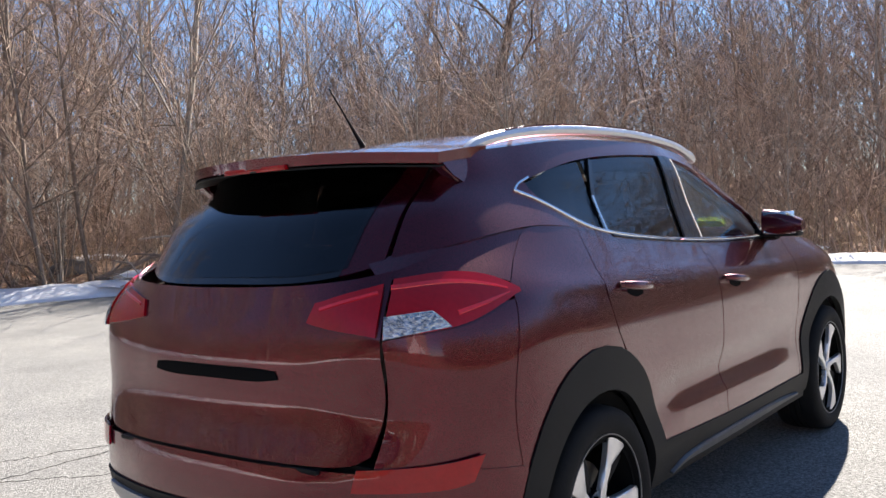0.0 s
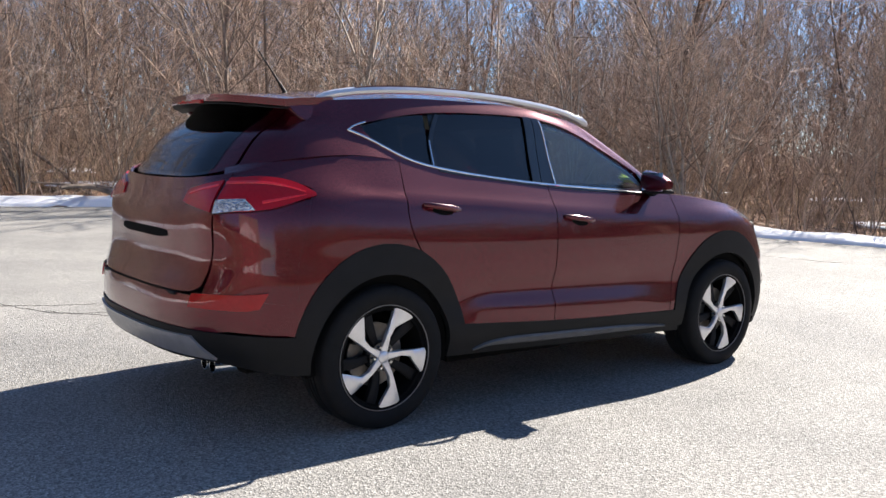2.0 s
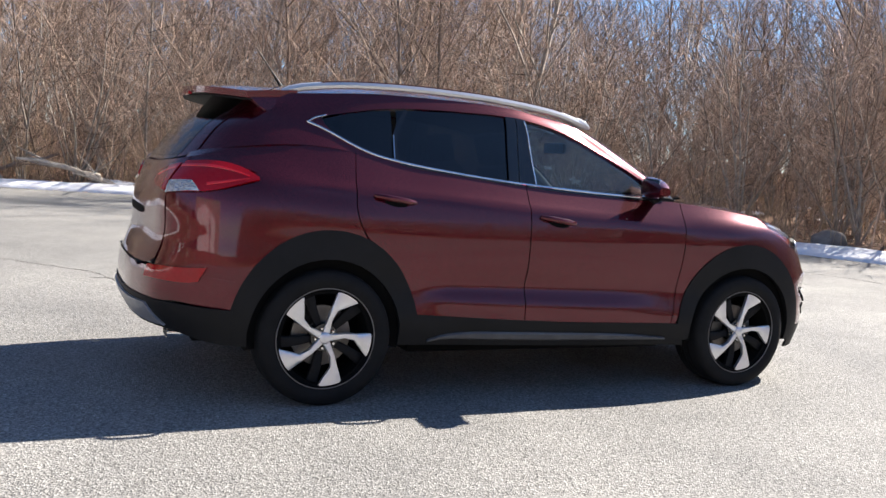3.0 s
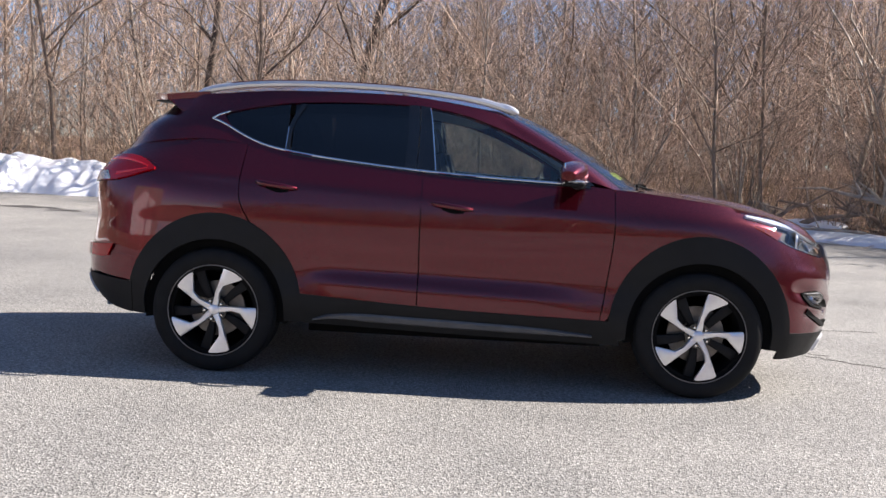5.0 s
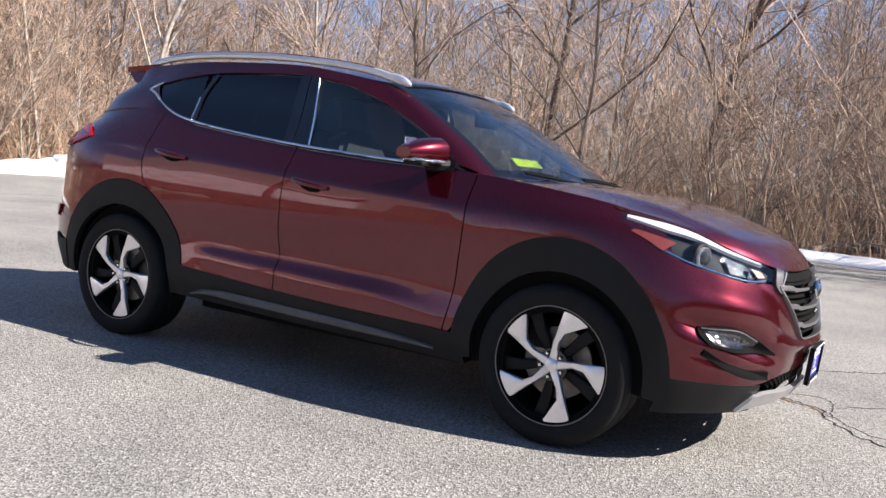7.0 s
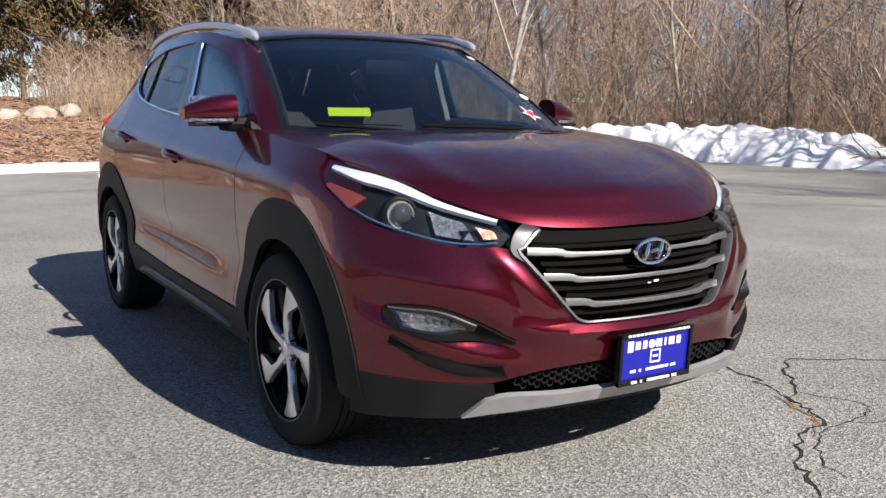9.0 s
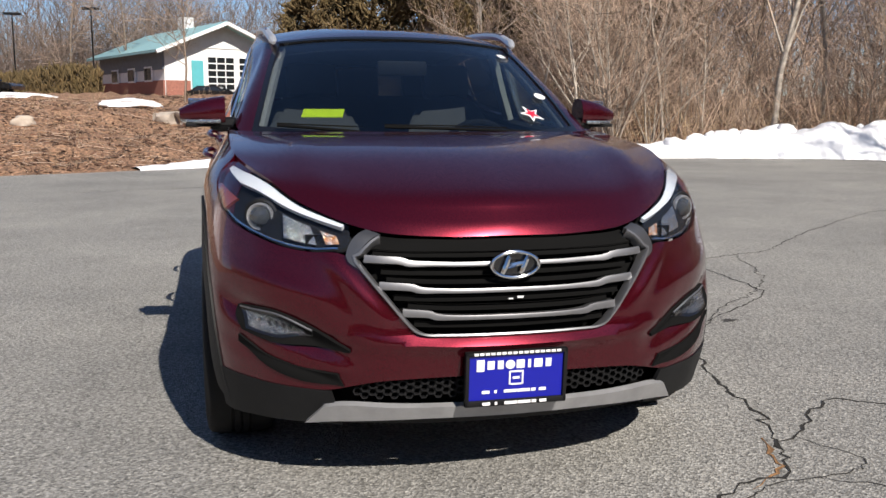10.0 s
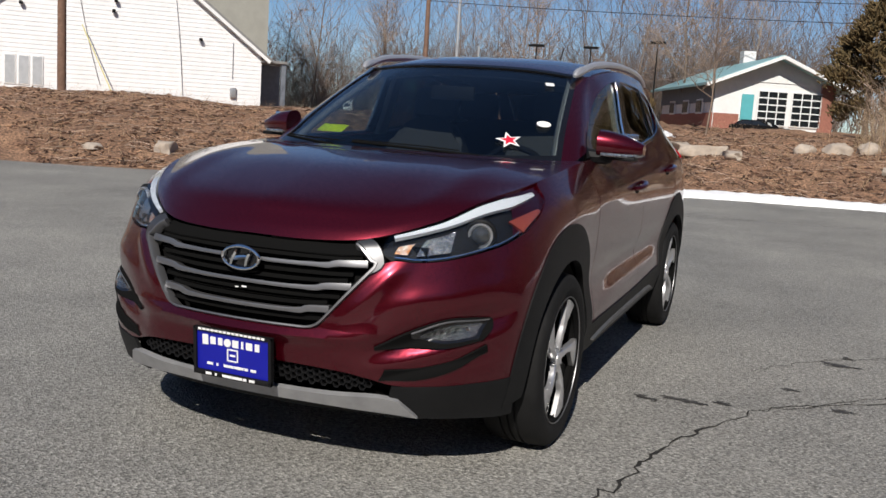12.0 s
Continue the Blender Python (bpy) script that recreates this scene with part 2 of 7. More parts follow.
# ---------------------------------------------------------------- the car's surfaces
class Loft:
    """A half body skin through level curves, each a row of (x, y, z) from the front's middle round the flank to the rear's middle."""

    def __init__(self, levels):
        self.k = np.array(levels, float)
        self.nv, self.np = self.k.shape[:2]
        self.pp = np.linspace(0, self.np - 1, 40 * (self.np - 1) + 1)
        self.vv = np.linspace(0, self.nv - 1, 24 * (self.nv - 1) + 1)
        self.table = self.at(*np.meshgrid(self.pp, self.vv, indexing="ij"))

    @staticmethod
    def weights(u):
        return np.stack([-u + 2 * u * u - u ** 3, 2 - 5 * u * u + 3 * u ** 3, u + 4 * u * u - 3 * u ** 3, -u * u + u ** 3], -1) * 0.5

    def at(self, p, v):
        p, v = np.clip(np.asarray(p, float), 0, self.np - 1), np.clip(np.asarray(v, float), 0, self.nv - 1)
        k = self.k
        mirror = np.array([1, -1, 1])
        k = np.concatenate([k[:, 1:2] * mirror, k, k[:, -2:-1] * mirror], 1)
        k = np.concatenate([2 * k[:1] - k[1:2], k, 2 * k[-1:] - k[-2:-1]], 0)
        ip, iv = np.minimum(p.astype(int), self.np - 2), np.minimum(v.astype(int), self.nv - 2)
        wp, wv = self.weights(p - ip), self.weights(v - iv)
        out = 0
        for a in range(4):
            for b in range(4):
                out = out + (wv[..., a] * wp[..., b])[..., None] * k[iv + a, ip + b]
        if self.np == 15:
            out = out + self.sculpt(out)
        return out

    @staticmethod
    def sculpt(q):
        """The pressed-in lines: a crest under the grille, hollows at the fog lamps, a shoulder line along the doors."""
        x, y, z = q[..., 0], q[..., 1], q[..., 2]
        front = 1 / (1 + np.exp(-(x - 1.86) / .02))
        crest = .024 * np.exp(-((z - .515 - .10 * np.clip(y - .30, 0, 1)) / .022) ** 2) * np.clip(1.4 - y / .45, 0, 1)
        fog = -.042 * np.exp(-((z - (.480 + .36 * (y - .47))) / .042) ** 2) * np.clip((y - .42) / .16, 0, 1)
        slit = -.014 * np.exp(-((z - (.395 + .30 * (y - .50))) / .020) ** 2) * np.clip((y - .45) / .10, 0, 1)
        lip = ((y - .37) * .767 - (z - .56) * .642)
        lip = .009 * np.exp(-(lip / .020) ** 2) * np.clip((z - .565) / .08, 0, 1) * np.clip((.80 - z) / .05, 0, 1)
        brow = .010 * np.exp(-((z - .66 - .25 * (y - .6)) / .030) ** 2) * np.clip((y - .50) / .10, 0, 1)
        flank = np.clip((.95 - x) / .25, 0, 1) * np.clip((x + 1.72) / .25, 0, 1)
        line = .009 * np.exp(-((z - (1.012 - .062 * x)) / .024) ** 2) * flank
        door = np.clip((.72 - x) / .30, 0, 1) * np.clip((x + .86) / .20, 0, 1)
        low = (.014 * np.exp(-((z - (.515 - .03 * x)) / .030) ** 2) - .010 * np.exp(-((z - (.615 - .03 * x)) / .045) ** 2)) * door
        return np.stack([front * (crest + fog + slit + lip + brow), (line + low) * (y > .5), np.zeros_like(x)], -1)

    def normal(self, p, v):
        e = 0.02
        a = self.at(p + e, v) - self.at(p - e, v)
        b = self.at(p, v + e) - self.at(p, v - e)
        n = np.cross(a, b)
        n /= np.maximum(np.linalg.norm(n, axis=-1, keepdims=True), 1e-9)
        return n

    def find(self, kind, a, z, lo=0, hi=99):
        """(p, v) where the skin has x = a (kind s) or y = a (kind f at the front, r at the rear) and height z."""
        sel = (self.pp >= lo) & (self.pp <= hi)
        tab = self.table[sel]
        d = (tab[..., 0 if kind == "s" else 1] - a) ** 2 + (tab[..., 2] - z) ** 2
        i, j = np.unravel_index(np.argmin(d), d.shape)
        p, v = self.pp[sel][i], self.vv[j]
        c = [0 if kind == "s" else 1, 2]
        for _ in range(6):
            f = self.at(p, v)[c] - np.array([a, z])
            e = 1e-3
            jp, jv = (self.at(p + e, v)[c] - self.at(p - e, v)[c]) / (2 * e), (self.at(p, v + e)[c] - self.at(p, v - e)[c]) / (2 * e)
            det = jp[0] * jv[1] - jp[1] * jv[0]
            if abs(det) < 1e-6:
                break
            p -= np.clip((f[0] * jv[1] - f[1] * jv[0]) / det, -0.1, 0.1)
            v -= np.clip((jp[0] * f[1] - jp[1] * f[0]) / det, -0.1, 0.1)
            p, v = np.clip(p, lo, min(hi, self.np - 1)), np.clip(v, 0, self.nv - 1)
        return np.array([p, v])


# level curves, from the lip of the bumper up to the bonnet's edge and the belt
TUB = Loft([
    [(2.15, 0, .24), (2.14, .22, .24), (2.10, .42, .24), (2.03, .60, .24), (1.93, .74, .235), (1.74, .852, .23), (1.335, .877, .25), (.8, .875, .27),
     (0, .87, .28), (-.8, .875, .30), (-1.335, .885, .30), (-1.8, .87, .31), (-2.04, .70, .36), (-2.15, .40, .36), (-2.17, 0, .36)],
    [(2.21, 0, .38), (2.20, .22, .38), (2.17, .42, .38), (2.09, .60, .38), (1.98, .748, .38), (1.76, .88, .38), (1.335, .906, .40), (.8, .905, .42),
     (0, .905, .43), (-.8, .907, .44), (-1.335, .915, .45), (-1.8, .895, .45), (-2.09, .72, .47), (-2.20, .40, .47), (-2.225, 0, .47)],
    [(2.235, 0, .52), (2.22, .22, .52), (2.185, .42, .53), (2.10, .60, .55), (1.985, .758, .56), (1.77, .885, .57), (1.335, .912, .60), (.8, .882, .60),
     (0, .878, .60), (-.8, .886, .60), (-1.335, .92, .62), (-1.8, .90, .62), (-2.095, .725, .63), (-2.205, .40, .62), (-2.225, 0, .62)],
    [(2.225, 0, .66), (2.21, .22, .66), (2.17, .42, .68), (2.07, .62, .70), (1.94, .765, .72), (1.72, .885, .75), (1.335, .915, .80), (.8, .90, .77),
     (0, .90, .76), (-.8, .905, .77), (-1.335, .92, .82), (-1.8, .89, .80), (-2.07, .73, .80), (-2.15, .40, .80), (-2.17, 0, .80)],
    [(2.185, 0, .795), (2.17, .22, .795), (2.135, .42, .81), (2.00, .62, .85), (1.86, .745, .90), (1.66, .845, .94), (1.335, .90, .96), (.8, .895, .96),
     (0, .89, .98), (-.8, .89, 1.01), (-1.335, .90, 1.03), (-1.75, .866, 1.07), (-2.06, .715, 1.05), (-2.14, .40, .98), (-2.16, 0, .97)],
    [(2.165, 0, .832), (2.15, .22, .832), (2.09, .42, .850), (1.94, .60, .915), (1.78, .70, .985), (1.58, .775, 1.03), (1.335, .81, 1.07), (.8, .81, 1.12),
     (0, .80, 1.15), (-.8, .79, 1.22), (-1.335, .77, 1.29), (-1.72, .72, 1.27), (-1.98, .62, 1.20), (-2.08, .40, 1.17), (-2.10, 0, 1.16)],
])
# level curves of the glasshouse, from the belt to the roof's edge
CABIN = Loft([
    [(1.17, 0, 1.085), (1.10, .42, 1.09), (.905, .728, 1.105), (.72, .80, 1.125), (.2, .80, 1.145), (-.4, .795, 1.18), (-1.0, .785, 1.245), (-1.42, .765, 1.295),
     (-1.82, .685, 1.255), (-2.05, .40, 1.18), (-2.09, 0, 1.17)],
    [(.86, 0, 1.275), (.82, .40, 1.272), (.68, .675, 1.265), (.52, .742, 1.27), (.1, .745, 1.30), (-.4, .745, 1.33), (-1.0, .735, 1.36), (-1.38, .705, 1.385),
     (-1.765, .64, 1.365), (-1.92, .375, 1.36), (-1.955, 0, 1.36)],
    [(.53, 0, 1.452), (.505, .36, 1.448), (.395, .618, 1.43), (.28, .68, 1.41), (0, .695, 1.47), (-.4, .70, 1.50), (-1.0, .69, 1.49), (-1.36, .665, 1.47),
     (-1.655, .588, 1.46), (-1.785, .345, 1.47), (-1.815, 0, 1.47)],
    [(.30, 0, 1.556), (.275, .32, 1.550), (.205, .578, 1.527), (.12, .63, 1.530), (-.1, .642, 1.562), (-.4, .65, 1.590), (-1.0, .64, 1.589), (-1.36, .62, 1.563),
     (-1.62, .575, 1.543), (-1.72, .34, 1.562), (-1.74, 0, 1.567)],
])


def place(loft, knot):
    """A knot is (kind, a, z) or a bare (p, v)."""
    if isinstance(knot[0], str):
        kind, a, z = knot
        if loft is TUB:
            lo, hi = {"f": (0, 5.2), "s": (4.0, 12.0), "r": (11.6, 14)}[kind]
        else:
            lo, hi = {"f": (0, 2.6), "s": (2.4, 8.4), "r": (7.9, 10)}[kind]
        return loft.find(kind, a, z, lo, hi)
    return np.array(knot, float)


def edge_curve(loft, knots, n):
    return spline([place(loft, k) for k in knots], n)


def patch(loft, bottom, top, left, right, nu=24, nv=14, off=0.0, thick=0.012, flip=False):
    """A panel on the skin between four edges (each a row of knots), as a shell; flip gives the one on the other flank."""
    bo, to = edge_curve(loft, bottom, nu), edge_curve(loft, top, nu)
    le, ri = edge_curve(loft, left, nv), edge_curve(loft, right, nv)
    s, t = np.linspace(0, 1, nu)[:, None, None], np.linspace(0, 1, nv)[None, :, None]
    g = ((1 - t) * bo[:, None] + t * to[:, None] + (1 - s) * le[None] + s * ri[None]
         - ((1 - s) * (1 - t) * bo[0] + s * (1 - t) * bo[-1] + (1 - s) * t * to[0] + s * t * to[-1]))
    pts, nrm = loft.at(g[..., 0], g[..., 1]), loft.normal(g[..., 0], g[..., 1])
    pts = pts + off * nrm
    if flip:
        pts, nrm = pts * (1, -1, 1), nrm * (1, -1, 1)
    return grid_mesh(pts, thick, nrm)


def strip(loft, knots, width, n=30, off=0.004, thick=0.008, flip=False, widths=None):
    """A band of even width that follows a line on the skin."""
    c = edge_curve(loft, knots, n)
    pts, nrm = loft.at(c[:, 0], c[:, 1]), loft.normal(c[:, 0], c[:, 1])
    tan = np.gradient(pts, axis=0)
    tan /= np.linalg.norm(tan, axis=1, keepdims=True)
    side = np.cross(nrm, tan)
    w = np.interp(np.linspace(0, 1, n), np.linspace(0, 1, len(widths)), widths)[:, None] if widths else width
    rows = np.stack([pts + side * w * k + off * nrm * (1 if abs(k) < 0.4 else 0.6) for k in (-0.5, -0.3, 0.3, 0.5)], 1)
    nn = np.repeat(nrm[:, None], 4, 1)
    if flip:
        rows, nn = rows * (1, -1, 1), nn * (1, -1, 1)
    return grid_mesh(rows, thick, nn)


def both(name, make, mat, parent, label=""):
    """The same part on the right and on the left flank."""
    return [part(name, make(flip), mat, parent, label) for flip in (True, False)]


def arc(cx, r, a0, a1, n, rz=None, cz=0.345):
    """Knots on the flank round a wheel; angles in degrees from forward, upwards."""
    return [("s", cx + r * math.cos(radians(a)), cz + (rz or r) * math.sin(radians(a))) for a in np.linspace(a0, a1, n)]


def half_grid(loft, bottom, top, left, right, nu, nv, off):
    bo, to = edge_curve(loft, bottom, nu), edge_curve(loft, top, nu)
    le, ri = edge_curve(loft, left, nv), edge_curve(loft, right, nv)
    s, t = np.linspace(0, 1, nu)[:, None, None], np.linspace(0, 1, nv)[None, :, None]
    g = ((1 - t) * bo[:, None] + t * to[:, None] + (1 - s) * le[None] + s * ri[None]
         - ((1 - s) * (1 - t) * bo[0] + s * (1 - t) * bo[-1] + (1 - s) * t * to[0] + s * t * to[-1]))
    nrm = loft.normal(g[..., 0], g[..., 1])
    return loft.at(g[..., 0], g[..., 1]) + off * nrm, nrm


def full_patch(loft, bottom, top, middle, outer, nu=20, nv=14, off=0.0, thick=0.012):
    """A panel right across the car; its edges are given from the middle plane outwards."""
    a, n = half_grid(loft, bottom, top, middle, outer, nu, nv, off)
    a[0, :, 1] = 0
    m = np.array([1, -1, 1])
    return grid_mesh(np.concatenate([a[:0:-1] * m, a]), thick, np.concatenate([n[:0:-1] * m, n]))


def mirrored(pts):
    """Close a half sheet [i][j] (i from the middle outwards) to a whole one."""
    return np.concatenate([pts[:0:-1] * np.array([1, -1, 1]), pts])


def coons3(bottom, top, left, right, nu, nv):
    bo, to, le, ri = spline(bottom, nu), spline(top, nu), spline(left, nv), spline(right, nv)
    s, t = np.linspace(0, 1, nu)[:, None, None], np.linspace(0, 1, nv)[None, :, None]
    return ((1 - t) * bo[:, None] + t * to[:, None] + (1 - s) * le[None] + s * ri[None]
            - ((1 - s) * (1 - t) * bo[0] + s * (1 - t) * bo[-1] + (1 - s) * t * to[0] + s * t * to[-1]))


def sheet(pts, thick=0.012):
    """A shell of even thickness below a sheet of points."""
    n = np.cross(np.gradient(pts, axis=0), np.gradient(pts, axis=1))
    n /= np.maximum(np.linalg.norm(n, axis=-1, keepdims=True), 1e-9)
    if n[..., 2].mean() < 0:
        n = -n
    return grid_mesh(pts, thick, n)


# ---------------------------------------------------------------- the car
car = thing("car", label="dark burgundy compact SUV with black cladding, parked on the asphalt", category="car")

# doors
FD_FRONT = [("s", .785, .37), ("s", .82, .59), ("s", .845, .86), ("s", .845, 1.0), (6.93, 5)]
FD_REAR = [("s", -.203, .425), ("s", -.203, .80), (8.247, 5)]
RD_FRONT = [("s", -.209, .427), ("s", -.209, .80), (8.253, 5)]
RD_REAR = [("s", -.858, .455), ("s", -.912, .61), ("s", -1.02, .755), ("s", -1.13, .838), ("s", -1.20, .96), ("s", -1.208, 1.10), (9.70, 5)]
front_doors = both("front_door", lambda f: patch(TUB, [FD_REAR[0], ("s", .3, .395), FD_FRONT[0]], [(8.247, 5), (7.6, 5), (6.93, 5)], FD_REAR, FD_FRONT, 36, 22, flip=f), PAINT, car)
rear_doors = both("rear_door", lambda f: patch(TUB, [RD_REAR[0], ("s", -.5, .44), RD_FRONT[0]], [(9.70, 5), (9.0, 5), (8.253, 5)], RD_REAR, RD_FRONT, 36, 22, flip=f), PAINT, car)
# wings
AR = 0.475
FW_REAR = [("s", .791, .37), ("s", .826, .59), ("s", .851, .86), ("s", .851, 1.0), (6.92, 5)]
both("front_wing", lambda f: patch(TUB, [("s", .791, .37)] + arc(1.335, AR + .02, 170, 38, 9, .53), [(6.92, 5), (6.2, 5), (5.5, 5), ("s", 1.530, .995), ("s", 1.60, .948), ("s", 1.706, .892)], FW_REAR,
                                   [arc(1.335, AR + .02, 38, 38, 1, .53)[0], ("s", 1.716, .80), ("s", 1.706, .892)], 44, 18, flip=f), PAINT, car)
both("rear_quarter_panel", lambda f: patch(TUB, arc(-1.335, AR + .01, 158, 66, 9, .525), [("s", -1.71, 1.135), ("s", -1.60, 1.22), (10.3, 5), (9.707, 5)],
                                           [arc(-1.335, AR + .01, 158, 158, 1, .525)[0], ("s", -1.80, .72), ("s", -1.76, .95), ("s", -1.71, 1.135)],
                                           [arc(-1.335, AR + .01, 66, 66, 1, .525)[0], ("s", -1.206, .96), ("s", -1.214, 1.10), (9.707, 5)], 36, 22, flip=f), PAINT, car)
both("rear_corner_panel", lambda f: patch(TUB, [("r", .64, .66), ("s", -2.02, .66), ("s", -1.79, .60)], [("r", .665, 1.015), ("s", -1.92, 1.04), ("s", -1.70, 1.10)],
                                          [("r", .64, .66), ("r", .675, .85), ("r", .665, 1.015)], [("s", -1.79, .60), ("s", -1.775, .72), ("s", -1.735, .95), ("s", -1.70, 1.10)], 18, 18, -.002, flip=f), PAINT, car)
both("rear_shoulder_panel", lambda f: patch(TUB, [("r", .635, 1.175), ("s", -1.90, 1.188), ("s", -1.78, 1.172), ("s", -1.66, 1.125)], [(12.1, 5), (11.5, 5), (10.45, 5)],
                                            [("r", .635, 1.175), (12.1, 5)], [("s", -1.66, 1.125), ("s", -1.57, 1.205), (10.45, 5)], 18, 9, -.003, flip=f), PAINT, car)

# bonnet
front_edge = TUB.at(np.linspace(0, 3.3, 14), np.full(14, 5.0))
side_edge = TUB.at(np.linspace(3.3, 6.95, 14), np.full(14, 5.0))
cowl = [(1.20, 0, 1.118), (1.15, .37, 1.118), (1.02, .64, 1.114), (side_edge[-1][0] + .02, side_edge[-1][1] - .02, side_edge[-1][2])]
middle = [tuple(front_edge[0]), (2.157, 0, .853), (2.12, 0, .898), (2.05, 0, .957), (1.72, 0, 1.056), (1.42, 0, 1.098), (1.20, 0, 1.118)]
bonnet = coons3(front_edge, cowl, middle, side_edge, 30, 40)
u, w = np.linspace(0, 1, 30)[:, None], np.linspace(0, 1, 40)[None]
bonnet[..., 2] += 0.012 * np.exp(-((u - 0.72 + 0.12 * w) / 0.10) ** 2) * np.sin(np.pi * w) + 0.018 * np.sin(np.pi * u) * np.sin(np.pi * np.clip(w * 1.1, 0, 1)) ** 0.5
part("bonnet", sheet(mirrored(bonnet), .014), PAINT, car)
# roof
roof_edge = CABIN.at(np.linspace(1.95, 8.3, 30), np.full(30, 3.0))
front_roof = CABIN.at(np.linspace(0, 1.95, 14), np.full(14, 3.0))
rear_roof = CABIN.at(np.linspace(10, 8.3, 14), np.full(14, 3.0))
crown = [tuple(front_roof[0]), (.10, 0, 1.600), (-.30, 0, 1.640), (-.80, 0, 1.654), (-1.30, 0, 1.628), tuple(rear_roof[0])]
roof = coons3(front_roof, rear_roof, crown, roof_edge, 18, 36)
u, w = np.linspace(0, 1, 18)[:, None], np.linspace(0, 1, 36)[None]
roof[..., 2] += 0.016 * np.sin(np.pi * u) * np.sin(np.pi * w) ** 0.6
part("roof", sheet(mirrored(roof), .02), PAINT, car)
part("headliner", sheet(mirrored((roof - np.array([-.6, 0, 0])) * np.array([.90, .88, 1]) + np.array([-.6, 0, -.05])), .008), LINER, car, "pale grey fabric headliner")

# pillars and window surrounds
WTOP = [("s", .70, 1.155), ("s", .57, 1.25), ("s", .28, 1.395), ("s", .06, 1.475), ("s", -.19, 1.525), ("s", -.5, 1.536), ("s", -.94, 1.52), ("s", -1.33, 1.452), ("s", -1.425, 1.412)]
both("side_frame", lambda f: patch(CABIN, WTOP, [(1.95, 0), (1.95, 1), (1.95, 2), (1.96, 3), (3, 3), (4, 3), (5, 3), (6, 3), (7, 3)], [WTOP[0], (2.4, 0.05), (1.95, 0)], [WTOP[-1], (7.02, 2.3), (7, 3)], 60, 10, thick=.03, flip=f), PAINT, car)
both("rear_pillar", lambda f: patch(CABIN, [("s", -1.0, 1.248), (7, 0), (8, 0), (8.45, 0)], [("s", -1.425, 1.412), (7.02, 2.3), (7.0, 3), (7.5, 3), (8.15, 3)],
                                    [("s", -1.0, 1.248), ("s", -1.19, 1.302), ("s", -1.425, 1.412)], [(8.45, 0), (8.3, 1.5), (8.15, 3)], 30, 14, thick=.03, flip=f), PAINT, car)
# panes
def pane(bottom, top, left, right, off=-.010):
    return lambda f: patch(CABIN, bottom, top, left, right, 16, 10, off=off, thick=.004, flip=f)


for k, ob in enumerate(front_doors):
    f = k == 0
    part("window_pane", pane([("s", -.142, 1.163), ("s", .3, 1.142), ("s", .66, 1.13)], [("s", -.188, 1.525), ("s", .06, 1.475), ("s", .28, 1.395), ("s", .60, 1.235)], [("s", -.142, 1.163), ("s", -.188, 1.525)], [("s", .66, 1.13), ("s", .60, 1.235)])(f), CLEAR, ob, "clear side glass")
    part("mirror_triangle", pane([("s", .60, 1.135), ("s", .74, 1.128)], [("s", .585, 1.245), ("s", .64, 1.21)], [("s", .60, 1.135), ("s", .585, 1.245)], [("s", .74, 1.128), ("s", .64, 1.21)], .003)(f), GLOSS_BLACK, ob)
    part("window_seal", strip(TUB, [(7.12, 4.97), (7.6, 4.97), (8.24, 4.97)], .014, flip=f), GLOSS_BLACK, ob)
    part("door_pillar_trim", pane([("s", -.245, 1.165), ("s", -.145, 1.162)], [("s", -.245, 1.532), ("s", -.192, 1.525)], [("s", -.245, 1.165), ("s", -.245, 1.532)], [("s", -.145, 1.162), ("s", -.192, 1.525)], .002)(f), GLOSS_BLACK, ob)
for k, ob in enumerate(rear_doors):
    f = k == 0
    part("window_pane", pane([("s", -.955, 1.24), ("s", -.6, 1.205), ("s", -.30, 1.175)], [("s", -.955, 1.515), ("s", -.6, 1.533), ("s", -.30, 1.533)], [("s", -.955, 1.24), ("s", -.955, 1.515)], [("s", -.30, 1.175), ("s", -.30, 1.533)])(f), TINT, ob, "dark privacy glass")
    part("window_seal", strip(TUB, [(8.26, 4.97), (8.8, 4.97), (9.25, 4.97)], .014, flip=f), GLOSS_BLACK, ob)
    part("door_pillar_trim", pane([("s", -.31, 1.175), ("s", -.25, 1.168)], [("s", -.31, 1.533), ("s", -.25, 1.532)], [("s", -.31, 1.175), ("s", -.31, 1.533)], [("s", -.25, 1.168), ("s", -.25, 1.532)], .002)(f), GLOSS_BLACK, ob)
both("quarter_glass", pane([("s", -.985, 1.245), ("s", -1.19, 1.305), ("s", -1.41, 1.412)], [("s", -.985, 1.512), ("s", -1.2, 1.48), ("s", -1.41, 1.425)], [("s", -.985, 1.245), ("s", -.985, 1.512)], [("s", -1.41, 1.412), ("s", -1.41, 1.425)]), TINT, car, "dark privacy glass")
both("glass_divider", lambda f: strip(CABIN, [("s", -.972, 1.243), ("s", -.968, 1.38), ("s", -.90, 1.515)], .024, 14, .0, flip=f), GLOSS_BLACK, car)
both("chrome_upright", lambda f: strip(CABIN, [("s", -.985, 1.25), ("s", -.980, 1.38)], .006, 8, .006, flip=f), CHROME, car, "bright window upright")
both("chrome_upright", lambda f: strip(CABIN, [("s", -.140, 1.172), ("s", -.162, 1.35), ("s", -.190, 1.518)], .008, 8, .006, flip=f), CHROME, car, "bright window upright")
